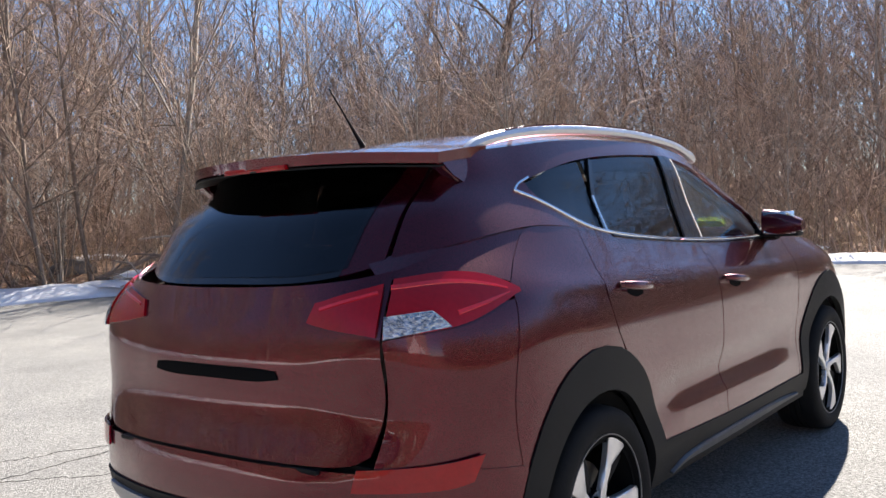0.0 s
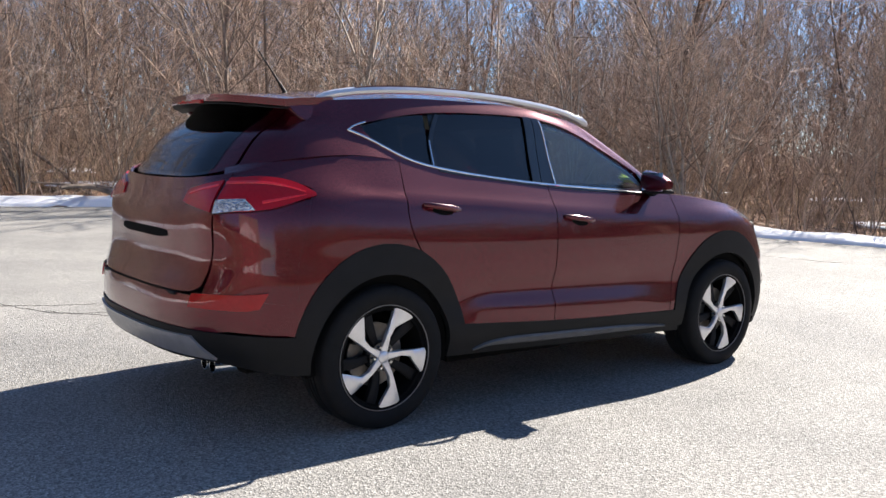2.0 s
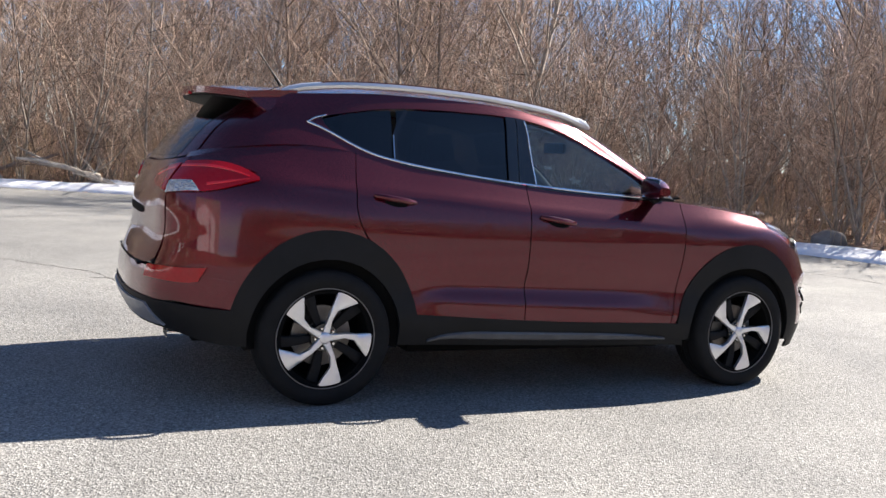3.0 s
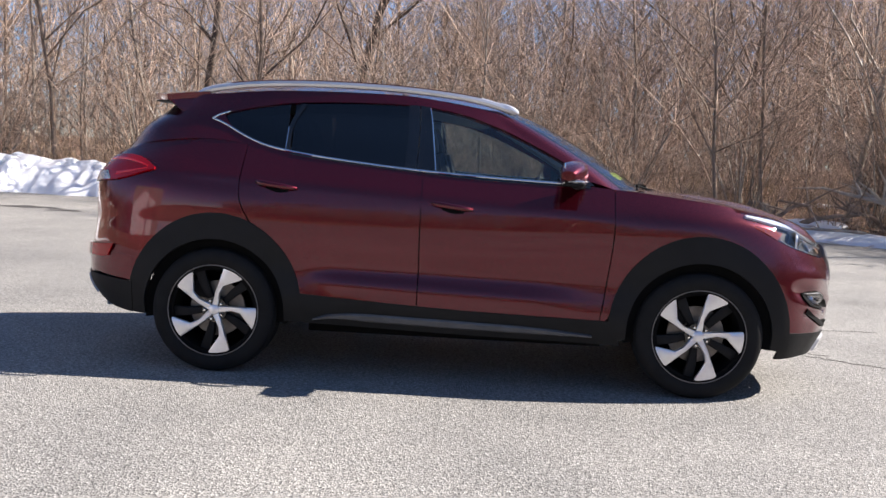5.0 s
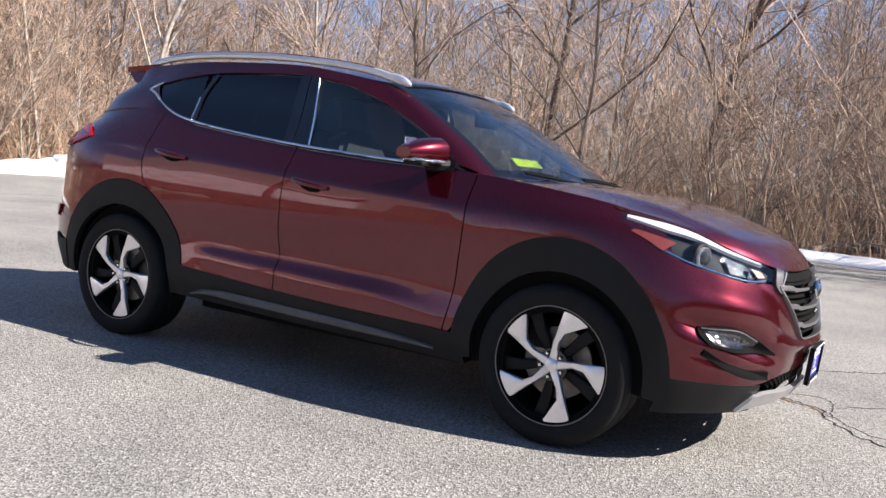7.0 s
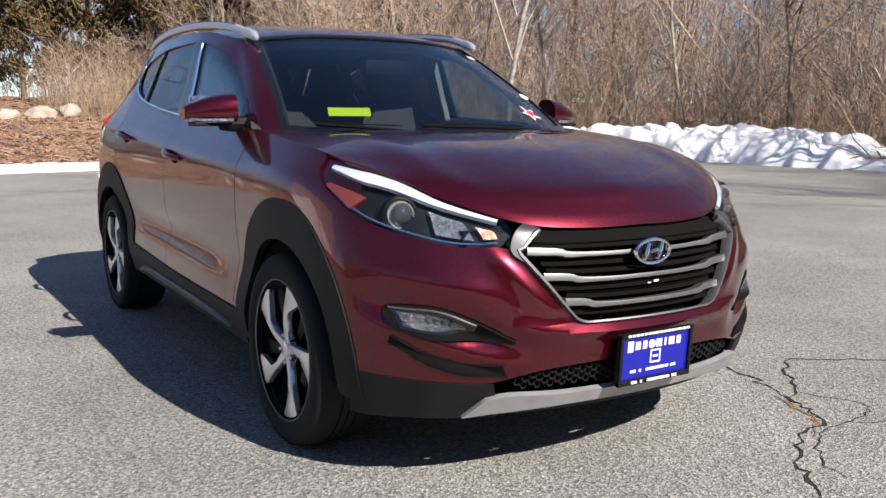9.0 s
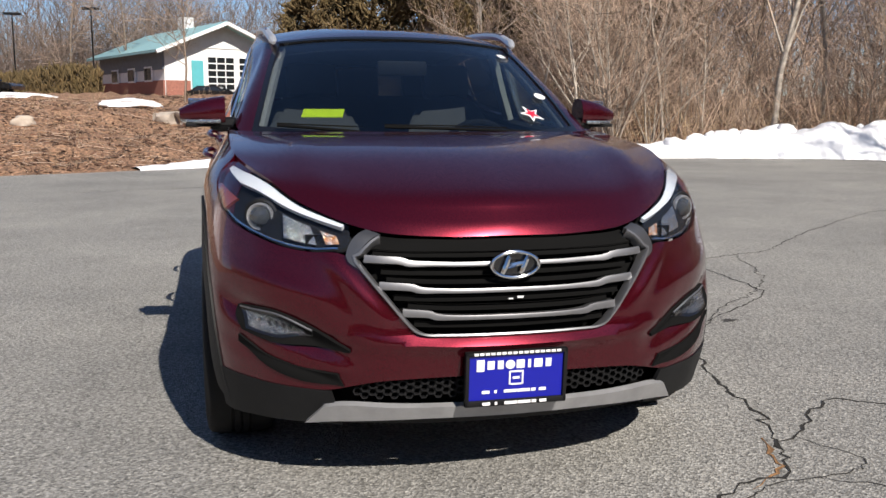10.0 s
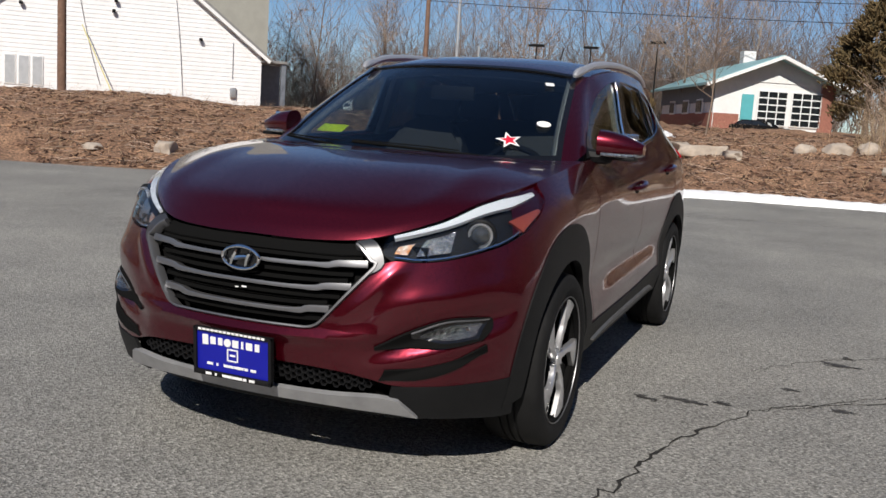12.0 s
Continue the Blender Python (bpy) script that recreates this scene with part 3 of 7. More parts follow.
both("chrome_sill_trim", lambda f: strip(CABIN, [("s", .56, 1.137), ("s", .2, 1.148), ("s", -.4, 1.183), ("s", -.95, 1.243), ("s", -1.19, 1.305), ("s", -1.40, 1.402), ("s", -1.43, 1.415)], .012, 50, .007, flip=f), CHROME, car, "bright window trim")
both("chrome_corner_trim", lambda f: strip(CABIN, [("s", -1.43, 1.412), ("s", -1.39, 1.435), ("s", -1.33, 1.455)], .010, 12, .006, flip=f), CHROME, car, "bright window trim")
part("windscreen", full_patch(CABIN, [(0, .02), (1, .02), (1.93, .05)], [(0, 2.9), (1, 2.9), (1.94, 2.9)], [(0, .02), (0, 1.5), (0, 2.9)], [(1.93, .05), (1.935, 1.5), (1.94, 2.9)], 24, 20, -.006, .005), SHIELD, car, "slightly tinted windscreen")
part("windscreen_band", full_patch(CABIN, [(0, -.05), (1, -.05), (1.93, 0)], [(0, .16), (1, .16), (1.93, .2)], [(0, 0), (0, .16)], [(1.93, 0), (1.93, .2)], 24, 4, .001, .003), GLOSS_BLACK, car)
both("windscreen_edge", lambda f: strip(CABIN, [(1.93, .05), (1.935, 1.5), (1.94, 2.95)], .026, 20, .0, .006, flip=f), GLOSS_BLACK, car)
part("windscreen_header", full_patch(CABIN, [(0, 2.88), (1, 2.88), (1.94, 2.88)], [(0, 3), (1, 3), (1.94, 3)], [(0, 2.88), (0, 3)], [(1.94, 2.88), (1.94, 3)], 20, 4, .001, .02), GLOSS_BLACK, car)
cowl_pts = np.stack([np.array([(1.205, 0, 1.108), (1.15, .37, 1.108), (1.01, .63, 1.104), (.92, .715, 1.098)]), np.array([(1.13, 0, 1.093), (1.06, .41, 1.096), (.94, .65, 1.098), (.88, .715, 1.098)])], 1)
cowl_pts = np.stack([spline(cowl_pts[:, 0], 14), spline(cowl_pts[:, 1], 14)], 1)
part("scuttle_panel", sheet(mirrored(cowl_pts), .02), GAP, car)

# front end
part("bumper_beam", full_patch(TUB, [("f", 0, .415), ("f", .2, .415), ("f", .40, .405), ("f", .55, .37), ("f", .70, .37)], [("f", 0, .545), ("f", .2, .545), ("f", .30, .55), ("f", .45, .545), ("f", .66, .545)],
                               [("f", 0, .415), ("f", 0, .545)], [("f", .70, .37), ("f", .68, .46), ("f", .66, .545)], 30, 10), PAINT, car)
both("bumper_corner", lambda f: patch(TUB, [("f", .70, .37), ("f", .83, .375), ("s", 1.805, .38)], [("f", .66, .545), ("f", .83, .60), ("s", 1.72, .665)], [("f", .70, .37), ("f", .68, .46), ("f", .66, .545)],
                                      [("s", 1.805, .38), ("s", 1.785, .52), ("s", 1.72, .665)], 16, 12, flip=f), PAINT, car)
both("bumper_cheek", lambda f: patch(TUB, [("f", .30, .55), ("f", .45, .545), ("f", .66, .545), ("f", .83, .60), ("s", 1.72, .665)],
                                     [("f", .465, .765), ("f", .515, .784), ("f", .60, .783), ("f", .70, .801), ("f", .80, .841), ("s", 1.70, .892)],
                                     [("f", .30, .55), ("f", .395, .67), ("f", .465, .765)], [("s", 1.72, .665), ("s", 1.715, .80), ("s", 1.70, .892)], 40, 14, flip=f), PAINT, car)
both("front_lip", lambda f: patch(TUB, [("f", .50, .245), ("f", .72, .245), ("s", 1.76, .235)], [("f", .54, .365), ("f", .74, .375), ("s", 1.81, .385)], [("f", .50, .245), ("f", .54, .365)], [("s", 1.76, .235), ("s", 1.81, .385)], 20, 8, .004, flip=f), CLAD, car, "dark grey lower bumper cladding")
part("skid_plate", full_patch(TUB, [("f", 0, .284), ("f", .3, .284), ("f", .50, .273), ("f", .605, .256)], [("f", 0, .324), ("f", .3, .327), ("f", .48, .334), ("f", .555, .322)], [("f", 0, .284), ("f", 0, .324)], [("f", .605, .256), ("f", .555, .322)], 30, 6, .019, .02), GREYSKID, car, "silver-grey skid strip")
part("front_underlip", full_patch(TUB, [("f", 0, .245), ("f", .3, .245), ("f", .56, .245)], [("f", 0, .29), ("f", .3, .29), ("f", .56, .28)], [("f", 0, .245), ("f", 0, .29)], [("f", .56, .245), ("f", .56, .28)], 24, 4, -.008), CLAD, car)
# splash tray, with a box added in front to stop sun leaking past the lip
part("tray_light_stop", boxes(((1.86, 0, .275), (.36, 1.1, .05)), ((2.04, 0, .290), (.16, .90, .03)), ((1.78, 0, .275), (.24, 1.36, .04)), bevel=.012), GAP, car)
part("intake_back", full_patch(TUB, [("f", 0, .262), ("f", .3, .262), ("f", .62, .265)], [("f", 0, .445), ("f", .3, .445), ("f", .62, .430)], [("f", 0, .262), ("f", 0, .445)], [("f", .62, .265), ("f", .62, .430)], 18, 4, -.05), GAP, car)
# honeycomb mesh of the lower intake
bm = bmesh.new()
for iy in range(-24, 25):
    for iz in range(3):
        y, z = iy * .022, .352 + iz * .024
        if iy % 2:
            z += .012
        if abs(y) > .42 + (.40 - z) * 1.3 or z > .408:
            continue
        x = TUB.at(*TUB.find("f", abs(y), z, 0, 5))[0] - .018
        ring = [(.0125 * math.cos(radians(60 * k)), .0125 * math.sin(radians(60 * k))) for k in range(6)]
        o = [bm.verts.new((x, y + a * 1.15, z + b * 1.1)) for a, b in ring]
        i = [bm.verts.new((x, y + a * .82, z + b * .75)) for a, b in ring]
        q = [bm.verts.new((x - .02, y + a * .82, z + b * .75)) for a, b in ring]
        for k in range(6):
            j = (k + 1) % 6
            bm.faces.new((o[k], o[j], i[j], i[k]))
            bm.faces.new((i[k], i[j], q[j], q[k]))
part("intake_mesh", bm, BLACK, car, "black honeycomb mesh", smooth=False)

# grille
GR_OUT = [(0, .544), (.20, .545), (.280, .552), (.335, .60), (.462, .762), (.450, .780), (.392, .826)]
part("grille_back", full_patch(TUB, [("f", 0, .55), ("f", .2, .55), ("f", .29, .56)], [("f", 0, .835), ("f", .2, .835), ("f", .40, .83)], [("f", 0, .55), ("f", 0, .835)], [("f", .29, .56), ("f", .47, .76), ("f", .40, .83)], 18, 12, -.05), GAP, car)
both("grille_frame", lambda f: strip(TUB, [("f", y, z) for y, z in GR_OUT], .022, 40, .014, .03, flip=f, widths=[.009, .009, .010, .011, .013, .013, .012]), SILVER, car, "satin silver grille surround")
both("grille_wing", lambda f: patch(TUB, [("f", .452, .738), ("f", .471, .750)], [("f", .388, .832), ("f", .425, .844)], [("f", .452, .738), ("f", .460, .768), ("f", .388, .832)], [("f", .471, .750), ("f", .486, .784), ("f", .425, .844)], 8, 14, .010, .02, flip=f), WINGGREY, car)
for z0, yw in ((.757, .440), (.680, .400), (.601, .335)):
    both("grille_bar", lambda f: strip(TUB, [("f", 0, z0 - .004), ("f", yw * .5, z0 - .003), ("f", yw * .70, z0), ("f", yw * .78, z0 + .009), ("f", yw, z0 + .014)], .02, 24, .002, .03, flip=f, widths=[.013, .013, .014, .021, .023]), SILVER, car, "satin silver grille bar")
    both("grille_slat", lambda f: strip(TUB, [("f", 0, z0 + .026), ("f", yw * .5, z0 + .027), ("f", yw * .95, z0 + .036)], .018, 16, -.022, .03, flip=f), GAP, car)
    both("grille_slat", lambda f: strip(TUB, [("f", 0, z0 - .026), ("f", yw * .5, z0 - .025), ("f", yw * .90, z0 - .02)], .018, 16, -.022, .03, flip=f), GAP, car)
part("grille_header", full_patch(TUB, [("f", 0, .79), ("f", .2, .79), ("f", .43, .80)], [(0, 4.95), (1, 4.95), (1.85, 4.95)], [("f", 0, .79), (0, 4.95)], [("f", .43, .80), (1.85, 4.95)], 16, 5, -.016), GAP, car)
part("grille_clip", boxes(((TUB.at(0, 3.0)[0] + .002, .018, .654), (.004, .020, .006)), ((TUB.at(0, 3.0)[0] + .002, -.012, .650), (.004, .014, .004)), bevel=.001), WHITE, car, "broken white plastic clip in the grille")
# badge: an oval ring with a slanted stroke shape
bx = TUB.at(0, 3.55)[0] + .022
BADGE = Matrix.Translation((bx, 0, .752)) @ Euler((radians(90), 0, radians(90))).to_matrix().to_4x4()
bm = bmesh.new()
ring = []
for k in range(40):
    a = 2 * math.pi * k / 40
    c = Vector((.073 * math.cos(a), .038 * math.sin(a), 0))
    o = c.normalized()
    ring.append([bm.verts.new(BADGE @ (c + .0065 * (math.cos(b) * o + Vector((0, 0, math.sin(b)))))) for b in (2 * math.pi * j / 8 for j in range(8))])
for k in range(40):
    for j in range(8):
        bm.faces.new((ring[k][j], ring[k][(j + 1) % 8], ring[(k + 1) % 40][(j + 1) % 8], ring[(k + 1) % 40][j]))
for pts in ([(-.040, -.026, 0), (-.030, -.004, .003), (-.018, .027, 0)], [(.018, -.027, 0), (.030, .004, .003), (.040, .026, 0)], [(-.028, -.006, .002), (0, .003, .004), (.028, .006, .002)]):
    tube(bm, [BADGE @ Vector(p) for p in spline(pts, 7)], [.006, .0075, .008, .008, .008, .0075, .006], 6)
badge = part("badge", bm, CHROME, car, "oval chrome badge")
part("badge_back", prism([(.070 * math.cos(2 * math.pi * k / 28), .036 * math.sin(2 * math.pi * k / 28)) for k in range(28)], .006, BADGE @ pose(0, 0, -.016)), GLOSS_BLACK, badge)

# headlamps
LT = [(2.28, 4.93), (3, 4.93), (4, 4.93), (5, 4.9), (5.3, 4.75), ("s", 1.545, 1.0)]
LB = [("f", .505, .792), ("f", .60, .788), ("f", .70, .806), ("f", .80, .846), ("s", 1.70, .897), ("s", 1.545, .985)]
for f in (True, False):
    lamp = part("headlamp", patch(TUB, LB, LT, [LB[0], ("f", .475, .82), LT[0]], [LB[-1], LT[-1]], 36, 12, -.03, .006, f), BLACK, car, "black-backed projector headlamp")
    part("lamp_cover", patch(TUB, LB, LT, [LB[0], ("f", .475, .82), LT[0]], [LB[-1], LT[-1]], 36, 12, .002, .003, f), LENS, lamp, "clear polycarbonate cover")
    part("light_guide", strip(TUB, [(2.36, 4.74), (3, 4.70), (4, 4.66), (4.6, 4.62), (5.2, 4.66)], .03, 30, -.003, .014, f, [.014, .022, .036, .046, .016]), WHITEDRL, lamp, "white daytime light strip")
    part("amber_reflector", patch(TUB, [("s", 1.735, .886), ("s", 1.60, .952)], [("s", 1.775, .922), ("s", 1.61, .962)], [("s", 1.735, .886), ("s", 1.775, .922)], [("s", 1.60, .952), ("s", 1.61, .962)], 6, 5, -.004, .01, f), ORANGE, lamp)
    q = TUB.at(*TUB.find("f", .735, .875, 0, 5.2)) + np.array([-.028, -.010, -.004])
    sgn = -1 if f else 1
    m = Matrix.Translation((q[0], sgn * q[1], q[2])) @ pose(0, 0, 0, 0, 0, -90 + sgn * 20)
    bm = lathe([(.034, .010), (.037, .012), (.039, .016), (.041, .016), (.043, .012), (.044, .0), (.044, -.03)], 32)
    bm.transform(m)
    part("projector", bm, MACHINED, lamp, "projector lens in a chrome ring")
    bm = lathe([(.044, .002), (.050, .006), (.056, .002), (.058, -.03)], 32)
    bm.transform(m)
    part("projector_collar", bm, BLACK, lamp)
    bm = lathe([(.0, .034), (.016, .032), (.030, .022), (.034, .010)], 24)
    bm.transform(m)
    part("projector_lens", bm, EYE, lamp, "dark glass projector eye")
    part("reflector_bowl", patch(TUB, [("f", .575, .805), ("f", .670, .822)], [("f", .590, .862), ("f", .665, .893)], [("f", .575, .805), ("f", .590, .862)], [("f", .670, .822), ("f", .665, .893)], 8, 6, -.014, .004, f), CLEARLENS, lamp, "faceted chrome reflector")
    part("indicator_pocket", patch(TUB, [("f", .512, .812), ("f", .550, .809)], [("f", .518, .838), ("f", .562, .850)], [("f", .512, .812), ("f", .518, .838)], [("f", .550, .809), ("f", .562, .850)], 6, 5, -.016, .004, f), AMBER, lamp)
    part("chrome_edge", strip(TUB, [("f", .515, .799), ("f", .60, .795), ("f", .70, .814), ("f", .795, .852), ("s", 1.70, .906)], .006, 26, -.010, .008, f), CHROME, lamp)
    # fog lamp and air slit
    fog = part("fog_bezel", patch(TUB, [("f", .482, .490), ("f", .60, .496), ("f", .70, .504), ("f", .788, .530)], [("f", .482, .500), ("f", .60, .566), ("f", .70, .603), ("f", .795, .602)], [("f", .482, .490), ("f", .482, .500)], [("f", .788, .530), ("f", .806, .565), ("f", .795, .602)], 30, 10, .010, .014, f), GAP, car, "black fog lamp bezel")
    part("fog_lamp", patch(TUB, [("f", .582, .534), ("f", .67, .514), ("f", .776, .534)], [("f", .584, .552), ("f", .69, .594), ("f", .788, .592)], [("f", .582, .534), ("f", .584, .552)], [("f", .776, .534), ("f", .788, .592)], 14, 6, .011, .004, f), GLOSS_BLACK, fog, "dark fog lamp glass")
    part("fog_reflector", patch(TUB, [("f", .605, .538), ("f", .68, .522), ("f", .766, .540)], [("f", .608, .550), ("f", .69, .584), ("f", .774, .584)], [("f", .605, .538), ("f", .608, .550)], [("f", .766, .540), ("f", .774, .584)], 14, 6, .0125, .003, f), FACETS, fog, "faceted clear fog reflector")
    for k, yy in enumerate((.645, .665, .685, .705)):
        zz = .553 + .05 * (yy - .65)
        part("fog_fin", patch(TUB, [("f", yy - .003, zz - .012), ("f", yy + .003, zz - .012)], [("f", yy - .001, zz + .014), ("f", yy + .005, zz + .014)], [("f", yy - .003, zz - .012), ("f", yy - .001, zz + .014)], [("f", yy + .003, zz - .012), ("f", yy + .005, zz + .014)], 3, 4, .016, .003, f), GLOSS_BLACK, fog)
    q = TUB.at(*TUB.find("f", .738, .560, 0, 5.2))
    bm = lathe([(.0, .012), (.010, .010), (.015, .003), (.018, .006), (.021, .002), (.021, -.01)], 20)
    bm.transform(Matrix.Translation((q[0] + .002, sgn * (q[1] + .001), q[2])) @ pose(0, 0, 0, 0, 0, -90 + sgn * 30))
    part("fog_bulb", bm, CHROME, fog)
    part("fog_trim", strip(TUB, [("f", .585, .555), ("f", .69, .598), ("f", .788, .597)], .006, 16, .014, .006, f), SILVER, fog)
    part("bumper_slit", patch(TUB, [("f", .50, .385), ("f", .62, .395), ("f", .72, .43), ("f", .80, .49)], [("f", .52, .425), ("f", .62, .435), ("f", .72, .465), ("f", .80, .515)], [("f", .50, .385), ("f", .52, .425)], [("f", .80, .49), ("f", .80, .515)], 34, 10, .0075, .010, f), GAP, car)
    # cladding round the arches and along the sill
    for cx, r in ((1.335, .395), (-1.335, .395)):
        a0, a1 = (-8, 186) if cx > 0 else (-6, 190)
        lo, hi = arc(cx, r, a0, a1, 13, .40), arc(cx, AR + .02, a0, a1, 13, .545)
        part("arch_cladding", patch(TUB, lo, hi, [lo[0], hi[0]], [lo[-1], hi[-1]], 40, 6, .006, .03, f), CLAD, car, "dark grey wheel arch cladding")
        liner = lathe([(.40, -.46), (.40, 0), (.28, -.02)], 40)
        bmesh.ops.delete(liner, geom=[v for v in liner.verts if min(v.co.x, v.co.y, v.co.z) < -.10 and v.co.z < -.10], context="VERTS")
        liner.transform(Matrix.Translation((cx, sgn * .865, .345)) @ Matrix.Diagonal((1, sgn, 1, 1)))
        part("arch_liner", liner, GAP, car)
    part("sill_cladding", patch(TUB, [(6.82, .0), (8, 0), (9.1, 0)], [("s", .87, .40), ("s", 0, .42), ("s", -.86, .465)], [(6.82, 0), ("s", .87, .40)], [(9.1, 0), ("s", -.86, .465)], 24, 8, .006, .03, f), CLAD, car, "dark grey sill cladding")
    part("sill_trim", strip(TUB, [("s", .76, .315), ("s", .4, .330), ("s", -.3, .345), ("s", -.64, .350), ("s", -.78, .325)], .05, 24, .02, .02, f, [.012, .042, .048, .046, .01]), SILLGREY, car, "grey sill trim strip")

# door handles and mirrors
def handle_mesh(cx, cz, f):
    pts = [TUB.at(*TUB.find("s", cx + d, cz - d * .12, 4, 12)) + np.array([0, h, 0]) for d, h in ((-.115, .004), (-.08, .030), (0, .040), (.07, .030), (.105, .006))]
    if f:
        pts = [q * np.array([1, -1, 1]) for q in pts]
    bm = tube(bmesh.new(), spline(pts, 13), [.010, .013, .014, .015, .015, .015, .015, .015, .015, .014, .013, .012, .010], 8)
    return bm


for obs, cx, cz in ((front_doors, -.03, .985), (rear_doors, -1.0, 1.055)):
    for k, ob in enumerate(obs):
        h = part("door_handle", handle_mesh(cx, cz, k == 0), PAINT, ob, "body-coloured door handle")
        # near-black patch on the skin paints the shadow below the handle
        part("handle_shade", patch(TUB, [("s", cx - .06, cz - .022), ("s", cx, cz - .040), ("s", cx + .06, cz - .036)], [("s", cx - .065, cz + .004), ("s", cx, cz - .004), ("s", cx + .065, cz - .010)], [("s", cx - .06, cz - .022), ("s", cx - .065, cz + .004)], [("s", cx + .06, cz - .036), ("s", cx + .065, cz - .010)], 8, 5, .0015, .003, k == 0), GAP, ob)

for f in (True, False):
    sg = -1 if f else 1
    # a rounded shell, fuller towards the body
    bm = bmesh.new()
    rows = []
    for i, s in enumerate(np.linspace(0, 1, 13)):
        hgt = .072 * (1 - .62 * s ** 2.2)
        dep = .085 * (1 - .50 * s ** 2.4)
        cx_, cy_, cz_ = .612 - .045 * s, .825 + .195 * s, 1.190 - .012 * s
        rows.append([bm.verts.new((cx_ + dep * math.copysign(abs(math.cos(a)) ** .7, math.cos(a)) * (1 if math.cos(a) > 0 else .75), sg * cy_, cz_ + hgt * math.copysign(abs(math.sin(a)) ** .8, math.sin(a)) * (1 if math.sin(a) > 0 else .8))) for a in (2 * math.pi * j / 24 for j in range(24))])
    for a, b in zip(rows, rows[1:]):
        for j in range(24):
            bm.faces.new((a[j], a[(j + 1) % 24], b[(j + 1) % 24], b[j]))
    bm.faces.new(rows[0])
    bm.faces.new(rows[-1])
    mirror = part("wing_mirror", bm, PAINT, car, "body-coloured wing mirror")
    part("mirror_base", tube(bmesh.new(), spline([(.67, sg * .765, 1.140), (.65, sg * .82, 1.138), (.62, sg * .88, 1.142)], 6), [.03, .032, .032, .034, .034, .03], 8), BLACK, mirror)
    bm = boxes(((.61, sg * .91, 1.136), (.10, .17, .018)), bevel=.006)
    part("mirror_underside", bm, BLACK, mirror)
    part("indicator_strip", tube(bmesh.new(), spline([(.690, sg * .845, 1.152), (.677, sg * .91, 1.151), (.645, sg * .975, 1.151), (.572, sg * 1.008, 1.156)], 12), .009, 6), CLEARLENS, mirror, "clear indicator strip")
    part("mirror_glass", boxes(((.555, sg * .91, 1.195), (.006, .15, .11)), bevel=.002), CHROME, mirror)
    # roof rail
    pts = spline([(.29, sg * .594, 1.540), (.20, sg * .602, 1.570), (0, sg * .612, 1.612), (-.4, sg * .620, 1.646), (-.85, sg * .618, 1.654), (-1.2, sg * .608, 1.640), (-1.45, sg * .594, 1.606), (-1.55, sg * .582, 1.572)], 34)
    bm = bmesh.new()
    tube(bm, pts - np.array([0, 0, .020]), [.012] + [.020] * 32 + [.012], 8)
    rail = part("roof_rail", bm, RAIL, car, "satin silver roof rail")
    fin = np.stack([pts[4:-4], pts[4:-4] - np.array([0, 0, .034])], 1)
    part("rail_filler", grid_mesh(fin, .012, np.repeat(np.array([[[0, 1.0, 0]]]), len(fin), 0).repeat(2, 1)), PAINT, rail)
    part("rail_foot", tube(bmesh.new(), spline([(.305, sg * .592, 1.516), (.27, sg * .596, 1.535), (.20, sg * .602, 1.560)], 6), [.008, .017, .020, .020, .018, .014], 8), RAIL, rail, "bright front foot of the rail")

# wipers
for a, b, c in (((1.11, .42, 1.116), (1.125, .1, 1.128), (1.115, -.20, 1.136)), ((1.12, -.30, 1.116), (1.06, -.48, 1.130), (.995, -.62, 1.140))):
    w = part("wiper", tube(bmesh.new(), spline([a, b, c], 8), .0065, 6), GAP, car)
    part("wiper_blade", tube(bmesh.new(), spline([(b[0] - .02, b[1] + .22, b[2] + .004), (b[0] - .022, b[1], b[2] + .012), (c[0] - .012, c[1], c[2] + .008)], 8), .004, 4), GAP, w)

# rear end
part("rear_bumper", full_patch(TUB, [("r", 0, .50), ("r", .4, .50), ("r", .66, .50), ("s", -1.96, .52), ("s", -1.775, .48)], [("r", 0, .655), ("r", .4, .655), ("r", .66, .655), ("s", -2.02, .655), ("s", -1.775, .62)],
                               [("r", 0, .50), ("r", 0, .655)], [("s", -1.775, .48), ("s", -1.775, .62)], 34, 8, .003), PAINT, car)
part("bumper_step", boxes(((-2.15, 0, .652), (.10, .96, .016)), bevel=.006), BLACK, car)
part("rear_lip", full_patch(TUB, [(14, 0), (13, 0), (12, 0), (11.0, 0)], [("r", 0, .505), ("r", .4, .505), ("r", .66, .505), ("s", -1.80, .485)], [(14, 0), ("r", 0, .505)], [(11.0, 0), ("s", -1.80, .485)], 30, 6, .010), CLAD, car, "dark grey lower rear bumper")
part("rear_skid", full_patch(TUB, [("r", 0, .385), ("r", .3, .385), ("r", .68, .385)], [("r", 0, .475), ("r", .3, .475), ("r", .60, .48)], [("r", 0, .385), ("r", 0, .475)], [("r", .68, .385), ("r", .60, .48)], 20, 5, .022, .02), GREYSKID, car, "silver-grey rear skid strip")
for y in (-.50, -.59):
    bm = lathe([(.030, -.10), (.034, -.10), (.034, .06), (.030, .06)], 18, True)
    bm.transform(Matrix.Translation((-2.0, y, .325)) @ pose(0, 0, 0, 0, 0, 90))
    part("exhaust_tip", bm, CHROME, car, "polished exhaust tip")
